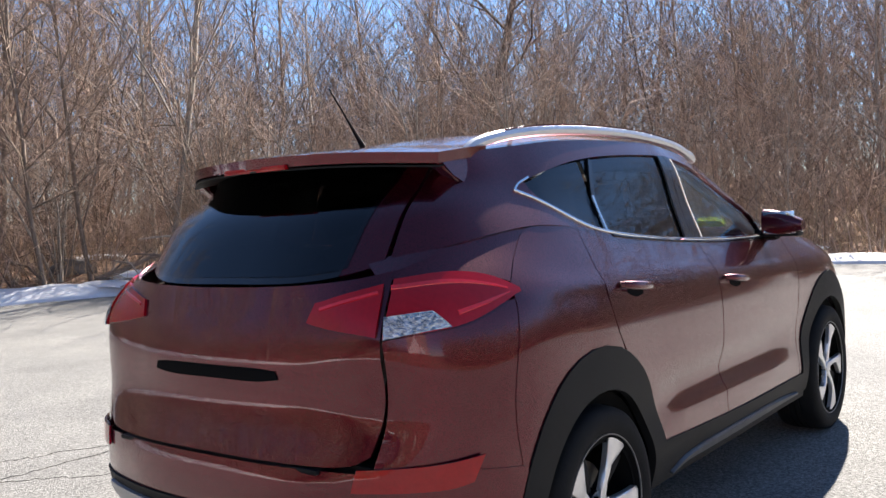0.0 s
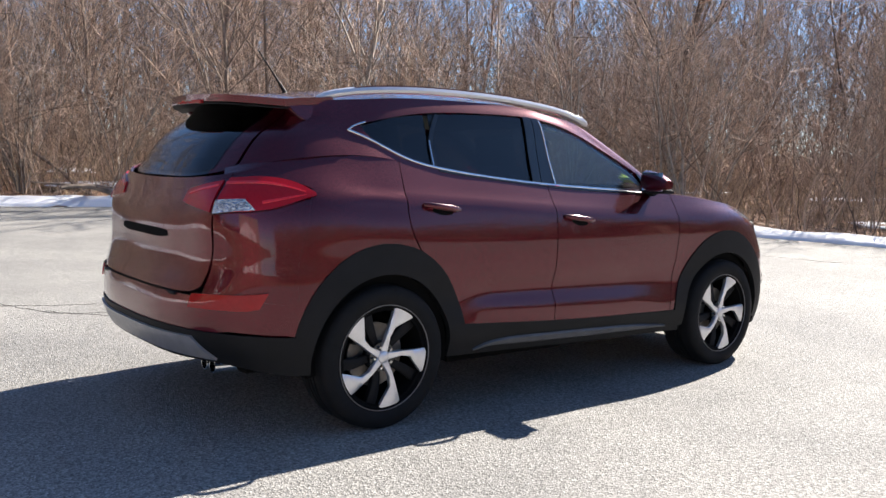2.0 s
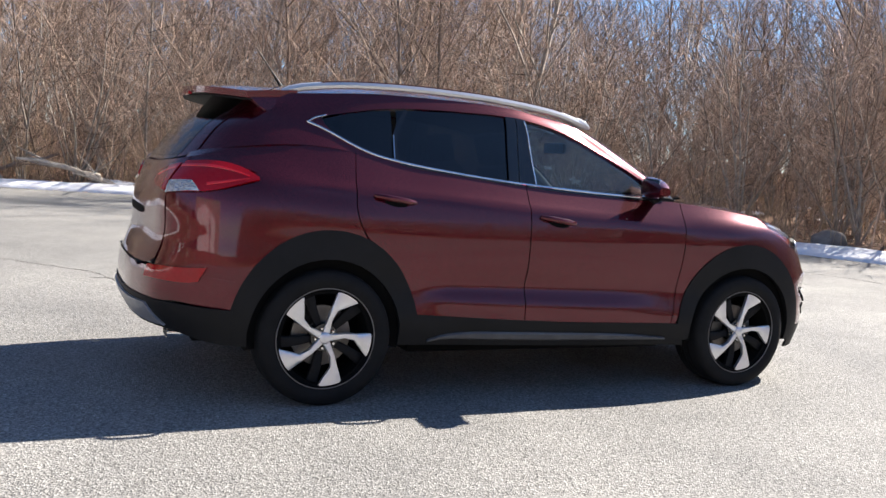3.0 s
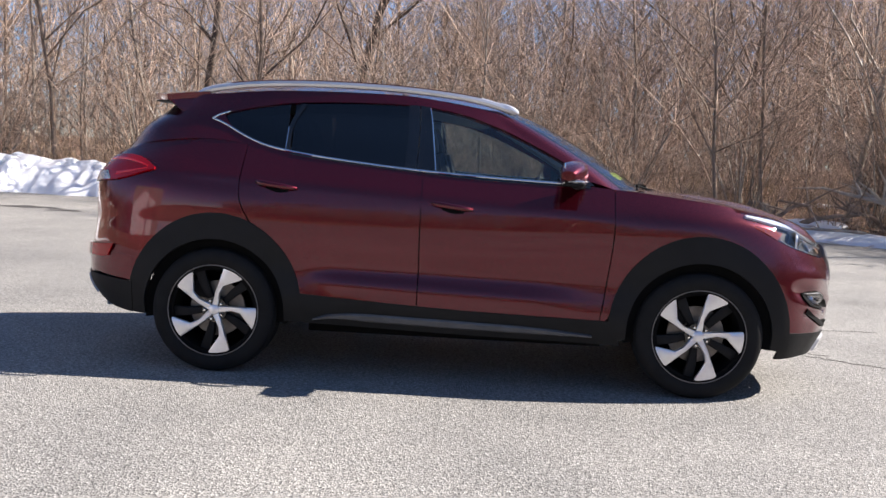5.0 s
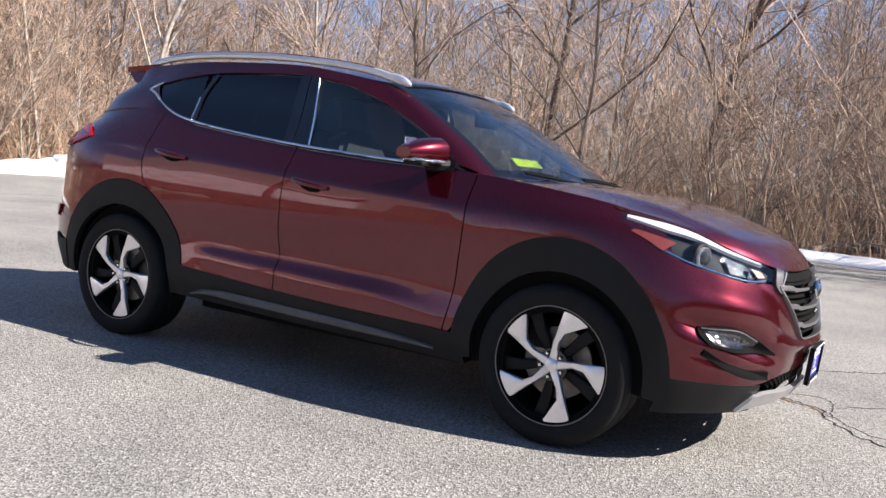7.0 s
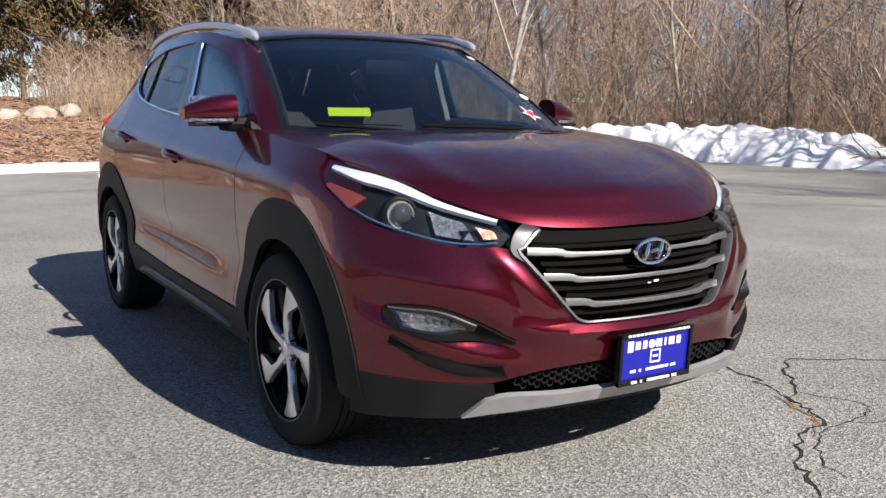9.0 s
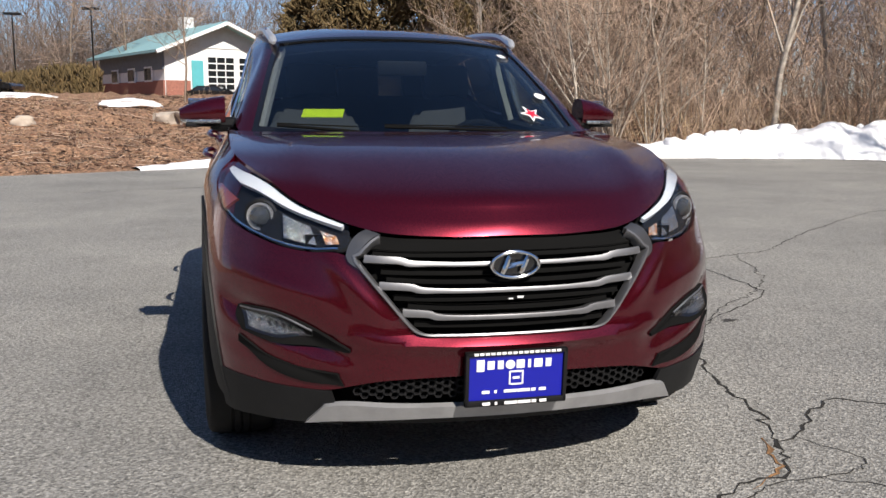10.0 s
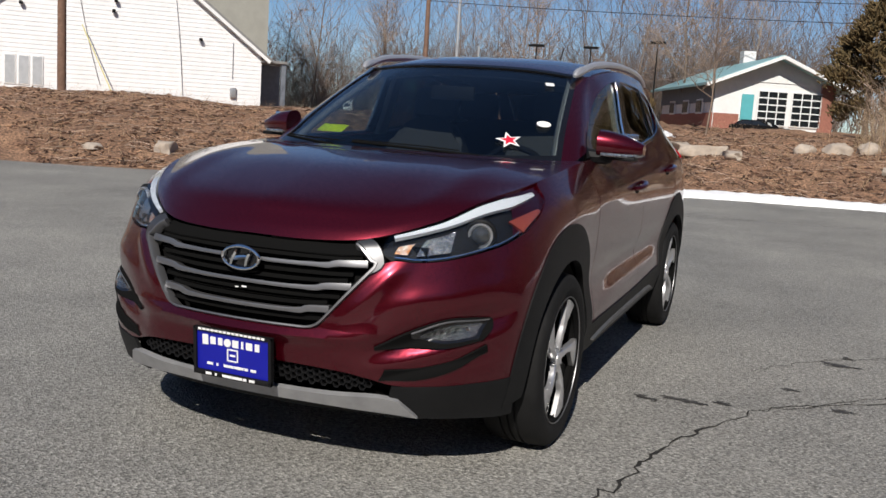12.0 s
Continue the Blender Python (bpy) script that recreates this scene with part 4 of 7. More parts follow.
for f in (True, False):
    part("bumper_reflector", patch(TUB, [("r", .585, .605), ("s", -2.03, .605), ("s", -1.955, .615)], [("r", .60, .665), ("s", -2.03, .675), ("s", -1.92, .685)], [("r", .585, .605), ("r", .60, .665)], [("s", -1.955, .615), ("s", -1.92, .685)], 12, 5, .014, .008, f), REDLENS, car, "red bumper reflector")
    tb, tt = [("r", .668, 1.02), ("s", -1.92, 1.045), ("s", -1.695, 1.108)], [("r", .638, 1.172), ("s", -1.90, 1.182), ("s", -1.79, 1.168), ("s", -1.695, 1.120)]
    lamp = part("tail_lamp", patch(TUB, tb, tt, [tb[0], tt[0]], [tb[-1], tt[-1]], 24, 10, .010, .02, f), REDLENS, car, "red tail lamp with a clear lower pocket")
    part("reverse_lamp", patch(TUB, [("r", .672, 1.018), ("s", -1.96, 1.040)], [("r", .664, 1.075), ("s", -1.99, 1.085)], [("r", .672, 1.018), ("r", .664, 1.075)], [("s", -1.96, 1.040), ("s", -1.99, 1.085)], 8, 5, .014, .006, f), CLEARLENS, lamp, "clear reversing lamp")
    part("lamp_band", strip(TUB, [("r", .645, 1.150), ("s", -1.90, 1.156), ("s", -1.74, 1.122)], .022, 22, .0125, .006, f, [.022, .022, .008]), REDBAND, lamp)
    part("lamp_band", strip(TUB, [("s", -1.93, 1.075), ("s", -1.84, 1.092), ("s", -1.74, 1.110)], .016, 18, .0125, .006, f, [.020, .016, .006]), REDBAND, lamp)

# tailgate
GB = [("r", 0, .665), ("r", .3, .665), ("r", .55, .67), ("r", .63, .70)]
GO = [("r", .63, .70), ("r", .668, .85), ("r", .66, 1.02), ("r", .62, 1.17)]
gate = part("tailgate", full_patch(TUB, GB, [(14, 5), (13, 5), (12.0, 5)], [GB[0], ("r", 0, .9), (14, 5)], GO[:-1] + [(12.0, 5)], 30, 22, .0, .02), PAINT, car, "closed burgundy tailgate")
part("gate_side_frame", patch(CABIN, [(8.5, 0), (8.85, 0)], [(8.2, 3), (8.5, 3)], [(8.5, 0), (8.35, 1.5), (8.2, 3)], [(8.85, 0), (8.7, 1.5), (8.5, 3)], 6, 14, 0, .05, True), PAINT, gate)
part("gate_side_frame", patch(CABIN, [(8.5, 0), (8.85, 0)], [(8.2, 3), (8.5, 3)], [(8.5, 0), (8.35, 1.5), (8.2, 3)], [(8.85, 0), (8.7, 1.5), (8.5, 3)], 6, 14, 0, .05, False), PAINT, gate)
part("rear_window", full_patch(CABIN, [(10, .1), (9, .1), (8.8, .1)], [(10, 2.7), (9, 2.7), (8.5, 2.7)], [(10, .1), (10, 2.7)], [(8.8, .1), (8.5, 2.7)], 20, 14, .002, .005), TINT, gate, "dark rear window")
part("window_ledge", full_patch(CABIN, [(10, 0), (9, 0), (8.86, 0)], [(10, .2), (9, .2), (8.82, .2)], [(10, 0), (10, .2)], [(8.86, 0), (8.82, .2)], 18, 4, 0, .02), GLOSS_BLACK, gate)
part("window_header", full_patch(CABIN, [(10, 2.5), (9, 2.5), (8.45, 2.5)], [(10, 3), (9, 3), (8.2, 3)], [(10, 2.5), (10, 3)], [(8.45, 2.5), (8.2, 3)], 18, 4, 0, .05), GLOSS_BLACK, gate)
# spoiler
sp_top = coons3([(-1.62, 0, 1.592), (-1.60, .35, 1.585), (-1.47, .612, 1.566)], [(-1.95, 0, 1.567), (-1.89, .35, 1.560), (-1.725, .612, 1.542)], [(-1.62, 0, 1.592), (-1.80, 0, 1.584), (-1.95, 0, 1.567)], [(-1.47, .612, 1.566), (-1.60, .614, 1.556), (-1.725, .612, 1.542)], 18, 8)
part("spoiler", sheet(mirrored(sp_top), .034), PAINT, gate, "burgundy roof spoiler")
# added black sheet: darkens the underside, which would mirror the bright asphalt
part("spoiler_dark_sheet", sheet(mirrored((sp_top - np.array([-1.7, 0, .040])) * np.array([.97, .985, 1]) + np.array([-1.7, 0, 0])), .006), BLACK, gate, "black sheet added under the spoiler to keep it in shade")
for sg in (-1, 1):
    cheek = [(-1.50, 1.560), (-1.725, 1.536), (-1.722, 1.512), (-1.66, 1.470), (-1.60, 1.425), (-1.545, 1.455), (-1.505, 1.51)]
    part("spoiler_cheek", prism(cheek, .045, Matrix(((1, 0, 0, 0), (0, -.22 * sg, -1, sg * (.574 + .22 * 1.56) + .0225), (0, 1, 0, 0), (0, 0, 0, 1))), .012), PAINT, gate, "burgundy side fin of the spoiler")
part("high_brake_lamp", boxes(((-1.93, 0, 1.530), (.02, .30, .018)), bevel=.004), REDLENS, gate)
part("gate_garnish", full_patch(TUB, [("r", 0, .885), ("r", .2, .885), ("r", .30, .895)], [("r", 0, .925), ("r", .2, .925), ("r", .29, .92)], [("r", 0, .885), ("r", 0, .925)], [("r", .30, .895), ("r", .29, .92)], 12, 5, .003, .006), GAP, gate, "dark plate recess under the handle bar")
for f in (True, False):
    part("gate_tail_lamp", patch(TUB, [("r", .40, 1.06), ("r", .52, 1.04), ("r", .648, 1.025)], [("r", .42, 1.115), ("r", .52, 1.14), ("r", .62, 1.162)], [("r", .40, 1.06), ("r", .42, 1.115)], [("r", .648, 1.025), ("r", .62, 1.162)], 14, 6, .008, .012, f), REDLENS, gate, "red inner tail lamp")
    part("lamp_band", strip(TUB, [("r", .44, 1.098), ("r", .52, 1.118), ("r", .618, 1.140)], .016, 18, .0105, .006, f), REDBAND, gate)

# opening frame and cabin
for f in (True, False):
    sg = -1 if f else 1
    foot = np.stack([TUB.at(np.linspace(9.6, 12.15, 24), np.full(24, 4.85)) - np.array([0, .008, 0]), CABIN.at(np.linspace(6.15, 8.62, 24), np.full(24, .12)) - np.array([0, .008, 0])], 1) * np.array([1, sg, 1])
    part("pillar_foot", sheet(foot, .006), PAINT, car)
    part("cargo_side_trim", boxes(((-1.45, sg * .60, .88), (.92, .10, .48)), bevel=.04), TRIM, car, "charcoal cargo side trim")
    part("rear_pillar_trim", patch(CABIN, [(6.6, .1), (8.4, .1)], [(6.9, 2.9), (8.1, 2.9)], [(6.6, .1), (6.9, 2.9)], [(8.4, .1), (8.1, 2.9)], 8, 8, -.07, .01, f), LINER, car, "pale grey pillar trim")
    part("pillar_trim", patch(CABIN, [("s", -.29, 1.17), ("s", -.20, 1.165)], [("s", -.29, 1.53), ("s", -.20, 1.525)], [("s", -.29, 1.17), ("s", -.29, 1.53)], [("s", -.20, 1.165), ("s", -.20, 1.525)], 4, 6, -.03, .03, f), LINER, car)
    part("windscreen_pillar_trim", strip(CABIN, [(1.99, .1), (1.98, 1.5), (1.98, 2.9)], .075, 14, -.045, .02, f), LINER, car, "pale grey pillar trim")
    # tube added inside the belt line to close a slit that let sun through
    part("belt_light_stop", tube(bmesh.new(), [Vector((q[0], sg * (abs(q[1]) - .034), q[2] - .030)) for q in (TUB.at(p, 4.97) for p in np.linspace(7.3, 9.5, 12))], .026, 6), TRIM, car)
    part("door_card", boxes(((-.06, sg * .770, .82), (1.62, .06, .50)), bevel=.02), TRIM, car)
part("cargo_floor", boxes(((-1.53, 0, .63), (1.16, 1.22, .05)), bevel=.01), CARPET, car, "black cargo carpet")
part("aperture_sill", boxes(((-2.06, 0, .645), (.14, 1.26, .05)), bevel=.015), BLACK, car)
part("cabin_floor", boxes(((0.0, 0, .35), (3.9, 1.40, .10))), GAP, car)
# boxes added inside the sills to stop a sun slit in the car's shadow
for sg in (-1, 1):
    part("sill_light_stop", boxes(((0, sg * .755, .42), (1.66, .17, .18)), bevel=.01), GAP, car)
for cx, sx, sy, cz in ((0, 1.66, 1.50, .265), (1.33, 1.1, 1.0, .275), (-1.38, 1.1, 1.0, .31)):
    part("under_tray", boxes(((cx, 0, cz), (sx, sy, .07)), bevel=.01), GAP, car)
# plain unseen box that blocks sun leaking through the front end
part("engine_bay_blocker", boxes(((1.60, 0, .55), (.85, 1.2, .56))), GAP, car)


def seat(name, x, y, w, z0, parent, rest=True, rows=1):
    bm = boxes(((x + .22, y, z0 + .09), (.50, w, .18)), bevel=.06)
    s = part(name, bm, SEAT, parent, "grey leather seat")
    m = Matrix.Translation((x - .05, y, z0 + .12)) @ pose(0, 0, 0, 0, -17, 0)
    h = w / 2
    shape = spline([(-h, 0), (-h, .30), (-h + .03, .48), (-h + .12, .60), (0, .62), (h - .12, .60), (h - .03, .48), (h, .30), (h, 0)], 28)
    part("backrest", prism([tuple(q) for q in shape], .13, m @ Matrix(((0, 0, 1, -.065), (1, 0, 0, 0), (0, 1, 0, 0), (0, 0, 0, 1))), .03), SEAT, s)
    for k in range(rows):
        yy = (k - (rows - 1) / 2) * w / max(rows, 1)
        part("headrest", boxes(((-.01, yy, .72), (.10, .27, .19)), m=m, bevel=.045), SEAT, s)
        part("headrest_post", boxes(((-.01, yy - .06, .63), (.012, .012, .12)), ((-.01, yy + .06, .63), (.012, .012, .12)), m=m), CHROME, s)
    return s


seat("front_seat", .05, .37, .50, .55, car)
seat("front_seat", .05, -.37, .50, .55, car)
seat("rear_bench", -.80, 0, 1.26, .56, car, rows=3)
part("seat_back_panel", boxes(((-.98, 0, .88), (.06, 1.20, .52)), m=Matrix.Translation((-.98, 0, .62)) @ pose(0, 0, 0, 0, -14, 0) @ Matrix.Translation((.98, 0, -.62)), bevel=.02), CARPET, car, "black carpeted seat backs")
bm = coons3([(.62, 0, .98), (.60, .4, .98), (.55, .74, .97)], [(1.11, 0, 1.075), (1.03, .42, 1.075), (.86, .70, 1.085)], [(.62, 0, .98), (.75, 0, 1.055), (1.11, 0, 1.075)], [(.55, .74, .97), (.66, .73, 1.05), (.86, .70, 1.085)], 16, 10)
part("dashboard", sheet(mirrored(bm), .12), TRIM, car, "charcoal dashboard")
part("dashboard_face", boxes(((.66, 0, .84), (.16, 1.46, .28)), bevel=.04), TRIM, car)
bm = lathe([(.175 + .016 * math.cos(a), .016 * math.sin(a)) for a in (2 * math.pi * j / 8 for j in range(8))], 32, True)
box(bm, (0, 0, 0), (.30, .02, .05))
box(bm, (0, 0, -.07), (.05, .02, .14))
bm.transform(Matrix.Translation((.42, .37, .99)) @ pose(0, 0, 0, 0, 0, 90) @ pose(0, 0, 0, 25, 0, 0))
part("steering_wheel", bm, BLACK, car)
part("rear_view_mirror", boxes(((.44, 0, 1.40), (.03, .24, .07)), bevel=.012), BLACK, car)


# wheels
def build_wheel(m):
    wheel = new("wheel")
    wheel.parent, wheel.matrix_basis = car, m
    R = .348
    prof = [(.243, -.10), (.262, -.118), (.295, -.124), (.325, -.118), (.340, -.105), (R - .004, -.088), (R, -.05), (R, -.036), (R - .009, -.034), (R - .009, -.026), (R, -.024), (R, -.005),
            (R - .009, -.003), (R - .009, .003), (R, .005), (R, .024), (R - .009, .026), (R - .009, .034), (R, .036), (R, .05), (R - .004, .088), (.340, .105), (.325, .118), (.295, .124), (.262, .118), (.243, .10)]
    tyre = part("tyre", lathe(prof, 64), RUBBER, wheel, "black road tyre")
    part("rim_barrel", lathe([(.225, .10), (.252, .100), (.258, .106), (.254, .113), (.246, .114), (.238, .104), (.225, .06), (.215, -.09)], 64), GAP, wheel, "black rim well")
    part("rim_lip", lathe([(.2505, .110), (.2545, .110), (.2555, .114), (.2545, .117), (.2515, .117), (.2500, .113)], 64, True), SILVER, wheel, "thin satin rim edge")
    # blades: narrow at the hub, flaring one way at the rim
    def blade(a0, lead, trail, lift, depth):
        """lead and trail: rows of (radius, degrees); straight edges between them."""
        bm = bmesh.new()
        nr = 13

        def line(knots):
            q = np.array([(r * math.cos(radians(a0 + d)), r * math.sin(radians(a0 + d))) for r, d in knots])
            s = np.linspace(0, len(q) - 1, nr)
            return np.stack([np.interp(s, range(len(q)), q[:, 0]), np.interp(s, range(len(q)), q[:, 1])], 1)
        rows = []
        for i, (p, q) in enumerate(zip(line(lead), line(trail))):
            s = i / (nr - 1)
            y = lift + .004 * math.sin(math.pi * s) - .012 * (1 - s) ** 2
            row = []
            for k in range(4):
                x, z = p + (q - p) * (0, .12, .88, 1)[k]
                row.append((bm.verts.new((x, y + (0 if k in (1, 2) else -.004), z)), bm.verts.new((x, y - depth, z))))
            rows.append(row)
        for a, b in zip(rows, rows[1:]):
            for k in range(3):
                bm.faces.new((a[k][0], a[k + 1][0], b[k + 1][0], b[k][0]))
                bm.faces.new((a[k][1], b[k][1], b[k + 1][1], a[k + 1][1]))
            bm.faces.new((a[0][0], b[0][0], b[0][1], a[0][1]))
            bm.faces.new((a[3][0], a[3][1], b[3][1], b[3][0]))
        bm.faces.new([rows[-1][k][0] for k in range(4)] + [rows[-1][k][1] for k in (3, 2, 1, 0)])
        return bm
    for k in range(5):
        a0 = 72 * k + 90
        part("spoke", blade(a0, [(.028, -30), (.10, 0), (.18, 7), (.25, 9)], [(.028, 50), (.10, 15), (.150, 18.5), (.249, 39)], .108, .024), MACHINED, wheel, "machined blade spoke")
        part("spoke_pocket", blade(a0 + 40, [(.05, -14), (.15, -6), (.245, -2)], [(.05, 22), (.15, 12), (.245, 12)], .076, .03), BLACK, wheel)
        bm = lathe([(0, .112), (.006, .111), (.008, .098)], 8)
        a = radians(a0 + 46)
        bm.transform(Matrix.Translation((.052 * math.cos(a), -.010, .052 * math.sin(a))))
        part("wheel_nut", bm, CHROME, wheel)
    part("hub_cap", lathe([(0, .106), (.022, .105), (.029, .101), (.033, .09)], 24), MACHINED, wheel, "silver hub cap")
    part("hub_face", lathe([(0, .086), (.07, .084), (.075, .05)], 24), GLOSS_BLACK, wheel)
    part("brake_disc", lathe([(.07, .02), (.155, .02), (.155, .0), (.07, .0)], 40, True), material("cast_iron", (.25, .23, .21), .45, .8, vary=.3, vscale=20), wheel, "worn iron brake disc")
    part("brake_caliper", boxes(((.10, .01, .10), (.09, .06, .10)), bevel=.015), BLACK, wheel)
    part("wheel_back", lathe([(0, -.08), (.235, -.085)], 32), GAP, wheel)
    return wheel


TURN = Matrix.Rotation(math.pi, 4, "Z")
w0 = build_wheel(Matrix.Translation((1.335, -.80, .345)) @ TURN)
for m in (Matrix.Translation((-1.335, -.80, .345)) @ TURN @ pose(0, 0, 0, 0, -4, 0), Matrix.Translation((1.335, .80, .345)), Matrix.Translation((-1.335, .80, .345)) @ pose(0, 0, 0, 0, 30, 0)):
    c = copy_thing(w0, m)

both("inner_shell_rear", lambda f: patch(TUB, [(10.95, 1.2), (12.15, 1.3)], [(10.6, 5), (12.0, 5)], [(10.95, 1.2), (10.85, 3), (10.6, 5)], [(12.15, 1.3), (12.0, 5)], 14, 20, -.013, .004, f), PAINT, car)
both("inner_shell", lambda f: patch(TUB, [(4.6, 3.7), (6, 3.75), (9, 3.9), (11.9, 3.7)], [(4.6, 5), (6, 5), (9, 5), (11.9, 5)], [(4.6, 3.7), (4.6, 5)], [(11.9, 3.7), (11.9, 5)], 60, 8, -.014, .004, f), PAINT, car)
part("shelf_cover", boxes(((-1.5, 0, 1.10), (1.0, 1.22, .03)), bevel=.01), TRIM, car)
part("aerial", tube(bmesh.new(), spline([(-1.40, 0, 1.615), (-1.475, 0, 1.715), (-1.56, 0, 1.823)], 6), [.012, .008, .005, .004, .004, .003], 6), BLACK, car, "short black roof aerial")

# number plate holder with a dealer's blue insert
PLATE = Matrix.Translation((2.252, 0, .415)) @ Euler((radians(90), 0, radians(90))).to_matrix().to_4x4() @ pose(0, 0, 0, 4, 0, 0)
bm = bmesh.new()
for cx, cy, sx, sy in ((0, .079, .318, .012), (0, -.076, .318, .018), (-.153, 0, .012, .17), (.153, 0, .012, .17)):
    box(bm, (cx, cy, .004), (sx, sy, .014), PLATE, .003)
box(bm, (0, 0, -.006), (.316, .168, .008), PLATE)
plate = part("plate_holder", bm, BLACK, car, "black plate frame with a blue dealer insert")
part("plate_insert", boxes(((0, .002, 0), (.296, .148, .004)), m=PLATE), BLUE, plate, "blue insert with white lettering bars")


def bar(x, y, sx, sy, z=.003):
    part("lettering_bar", boxes(((x, y, z), (sx, sy, .002)), m=PLATE), WHITE, plate)


for k in range(16):
    bar(-.128 + k * .0171, .081, .013, .0075, .0125)
for cx, wd, hg in ((-.112, .024, .036), (-.080, .022, .026), (-.050, .018, .026), (.012, .025, .026), (.040, .009, .026), (.068, .026, .026), (.100, .018, .026)):
    bar(cx, .042, wd, hg)
part("lettering_dot", prism([(-.020 + .015 * math.cos(2 * math.pi * k / 20), .042 + .014 * math.sin(2 * math.pi * k / 20)) for k in range(20)], .002, PLATE @ pose(0, 0, .003)), WHITE, plate)
for cx, cy, sx, sy in ((0, .019, .042, .005), (0, -.021, .034, .005), (-.020, -.001, .005, .042), (.020, -.001, .005, .042), (0, -.001, .022, .007)):
    bar(cx, cy, sx, sy)
for row_y, z in ((-.042, .003), (-.0755, .0125)):
    for k, (cx, wd) in enumerate(((-.094, .024), (-.066, .008), (-.018, .040), (.026, .040), (.058, .014), (.088, .022))):
        bar(cx * (.96 if k else 1), row_y, wd, .009, z)


def on_screen(y, z, lift=.004):
    """The pose on the windscreen at width y and height z; its z axis points outwards."""
    sg = -1 if y < 0 else 1
    p, v = CABIN.find("f", abs(y), z, 0, 2.4)
    at, n = CABIN.at(p, v), CABIN.normal(p, v)
    at, n = Vector((at[0], sg * at[1], at[2])), Vector((n[0], sg * n[1], n[2]))
    right = Vector((0, 0, 1)).cross(n).normalized()
    up = n.cross(right)
    m = Matrix((right, up, n)).transposed().to_4x4()
    m.translation = at + n * lift
    return m


part("yellow_card", boxes(((0, 0, -.026), (.175, .060, .002)), m=on_screen(-.430, 1.207)), YELLOW, car, "fluorescent yellow card behind the windscreen")
star = [(r * math.sin(math.pi * k / 5), r * math.cos(math.pi * k / 5)) for k in range(10) for r in ((.062,) if k % 2 == 0 else (.026,))]
part("star_sticker", prism(star, .0015, on_screen(.485, 1.185) @ pose(0, 0, 0, 0, 0, 12)), WHITE, car, "white-edged star sticker")
part("star_centre", prism([(x * .62, y * .62) for x, y in star], .0015, on_screen(.485, 1.185, .0065) @ pose(0, 0, 0, 0, 0, 12)), STARRED, car, "red star")
part("round_sticker", prism([(.034 * math.cos(2 * math.pi * k / 24), .024 * math.sin(2 * math.pi * k / 24)) for k in range(24)], .0015, on_screen(.585, 1.265)), WHITE, car, "oval white sticker")
part("small_sticker", boxes(((0, 0, 0), (.042, .034, .0015)), m=on_screen(.50, 1.462)), WHITE, car, "small white sticker")


# ---------------------------------------------------------------- ground
LOT = [(10.5, -18.5), (13.0, -12), (12.2, 0), (11.6, 5), (8.5, 11.5), (4, 14.8), (-2, 16.3), (-8, 17.2), (-13.5, 17.6), (-17.0, 14.5), (-17.4, 9), (-16.4, 4), (-14.9, -.5), (-12.4, -5), (-9.2, -9.3), (-6.5, -15), (-1.5, -19.5)]
edge = spline(LOT + [LOT[0]], 130)[:-1]


def lot_distance(x, y):
    """Metres outside the edge of the asphalt (negative inside); arrays."""
    x, y = np.asarray(x, float), np.asarray(y, float)
    a, b = edge, np.roll(edge, -1, axis=0)
    d = np.full(x.shape, 1e9)
    inside = np.zeros(x.shape, bool)
    for (ax, ay), (bx, by) in zip(a, b):
        ux, uy = bx - ax, by - ay
        t = np.clip(((x - ax) * ux + (y - ay) * uy) / max(ux * ux + uy * uy, 1e-9), 0, 1)
        d = np.minimum(d, np.hypot(x - ax - t * ux, y - ay - t * uy))
        cross = ((ay > y) != (by > y)) & (x < (bx - ax) * (y - ay) / (by - ay + 1e-12) + ax)
        inside ^= cross
    return np.where(inside, -d, d)


def height(x, y):
    """The lie of the land: level lot, a low bank of cleared earth in the west, woodland rising gently in the north and east."""
    x, y = np.asarray(x, float), np.asarray(y, float)
    d = np.clip(lot_distance(x, y), 0, None)
    west = np.clip((-x * .85 - y * .55 - 2) / 9, 0, 1)
    bank = (1.55 * (1 - np.exp(-(d / 7.0) ** 1.3)) + (.018 - .040 * np.clip((-y - 8) / 10, 0, 1)) * np.clip(d - 12, 0, 40)) * west
    wood = (.55 * (1 - np.exp(-d / 5.0)) + .03 * np.clip(d - 6, 0, 60)) * (1 - west)
    rough = .0
    for s, k in ((.31, .16), (.83, .09), (2.1, .04)):
        rough = rough + k * np.sin(s * x + 1.3 * np.sin(s * .7 * y)) * np.cos(s * 1.1 * y + .8 * np.sin(s * .9 * x))
    return bank + wood + rough * np.clip(d / 2.0, 0, 1) - .03


def ground_z(x, y):
    return float(height(np.array([x]), np.array([y]))[0])


LITTER = material("leaf_litter_and_chips", (.30, .175, .105), .95, vary=.5, vscale=1.6, color2=(.17, .092, .055), grain=.8, gscale=17, bump=1.0, bscale=22)
ax = np.concatenate([np.linspace(-600, -70, 14)[:-1], np.linspace(-70, -30, 41)[:-1], np.linspace(-30, 30, 171)[:-1], np.linspace(30, 70, 41)[:-1], np.linspace(70, 600, 14)])
gx, gy = np.meshgrid(ax, ax, indexing="ij")
gz = height(gx, gy)
rng = np.random.default_rng(3)
gz = gz + rng.normal(0, .045, gz.shape) * (lot_distance(gx, gy) > .3)
gz = np.where(lot_distance(gx, gy) < -.6, -.12, gz)
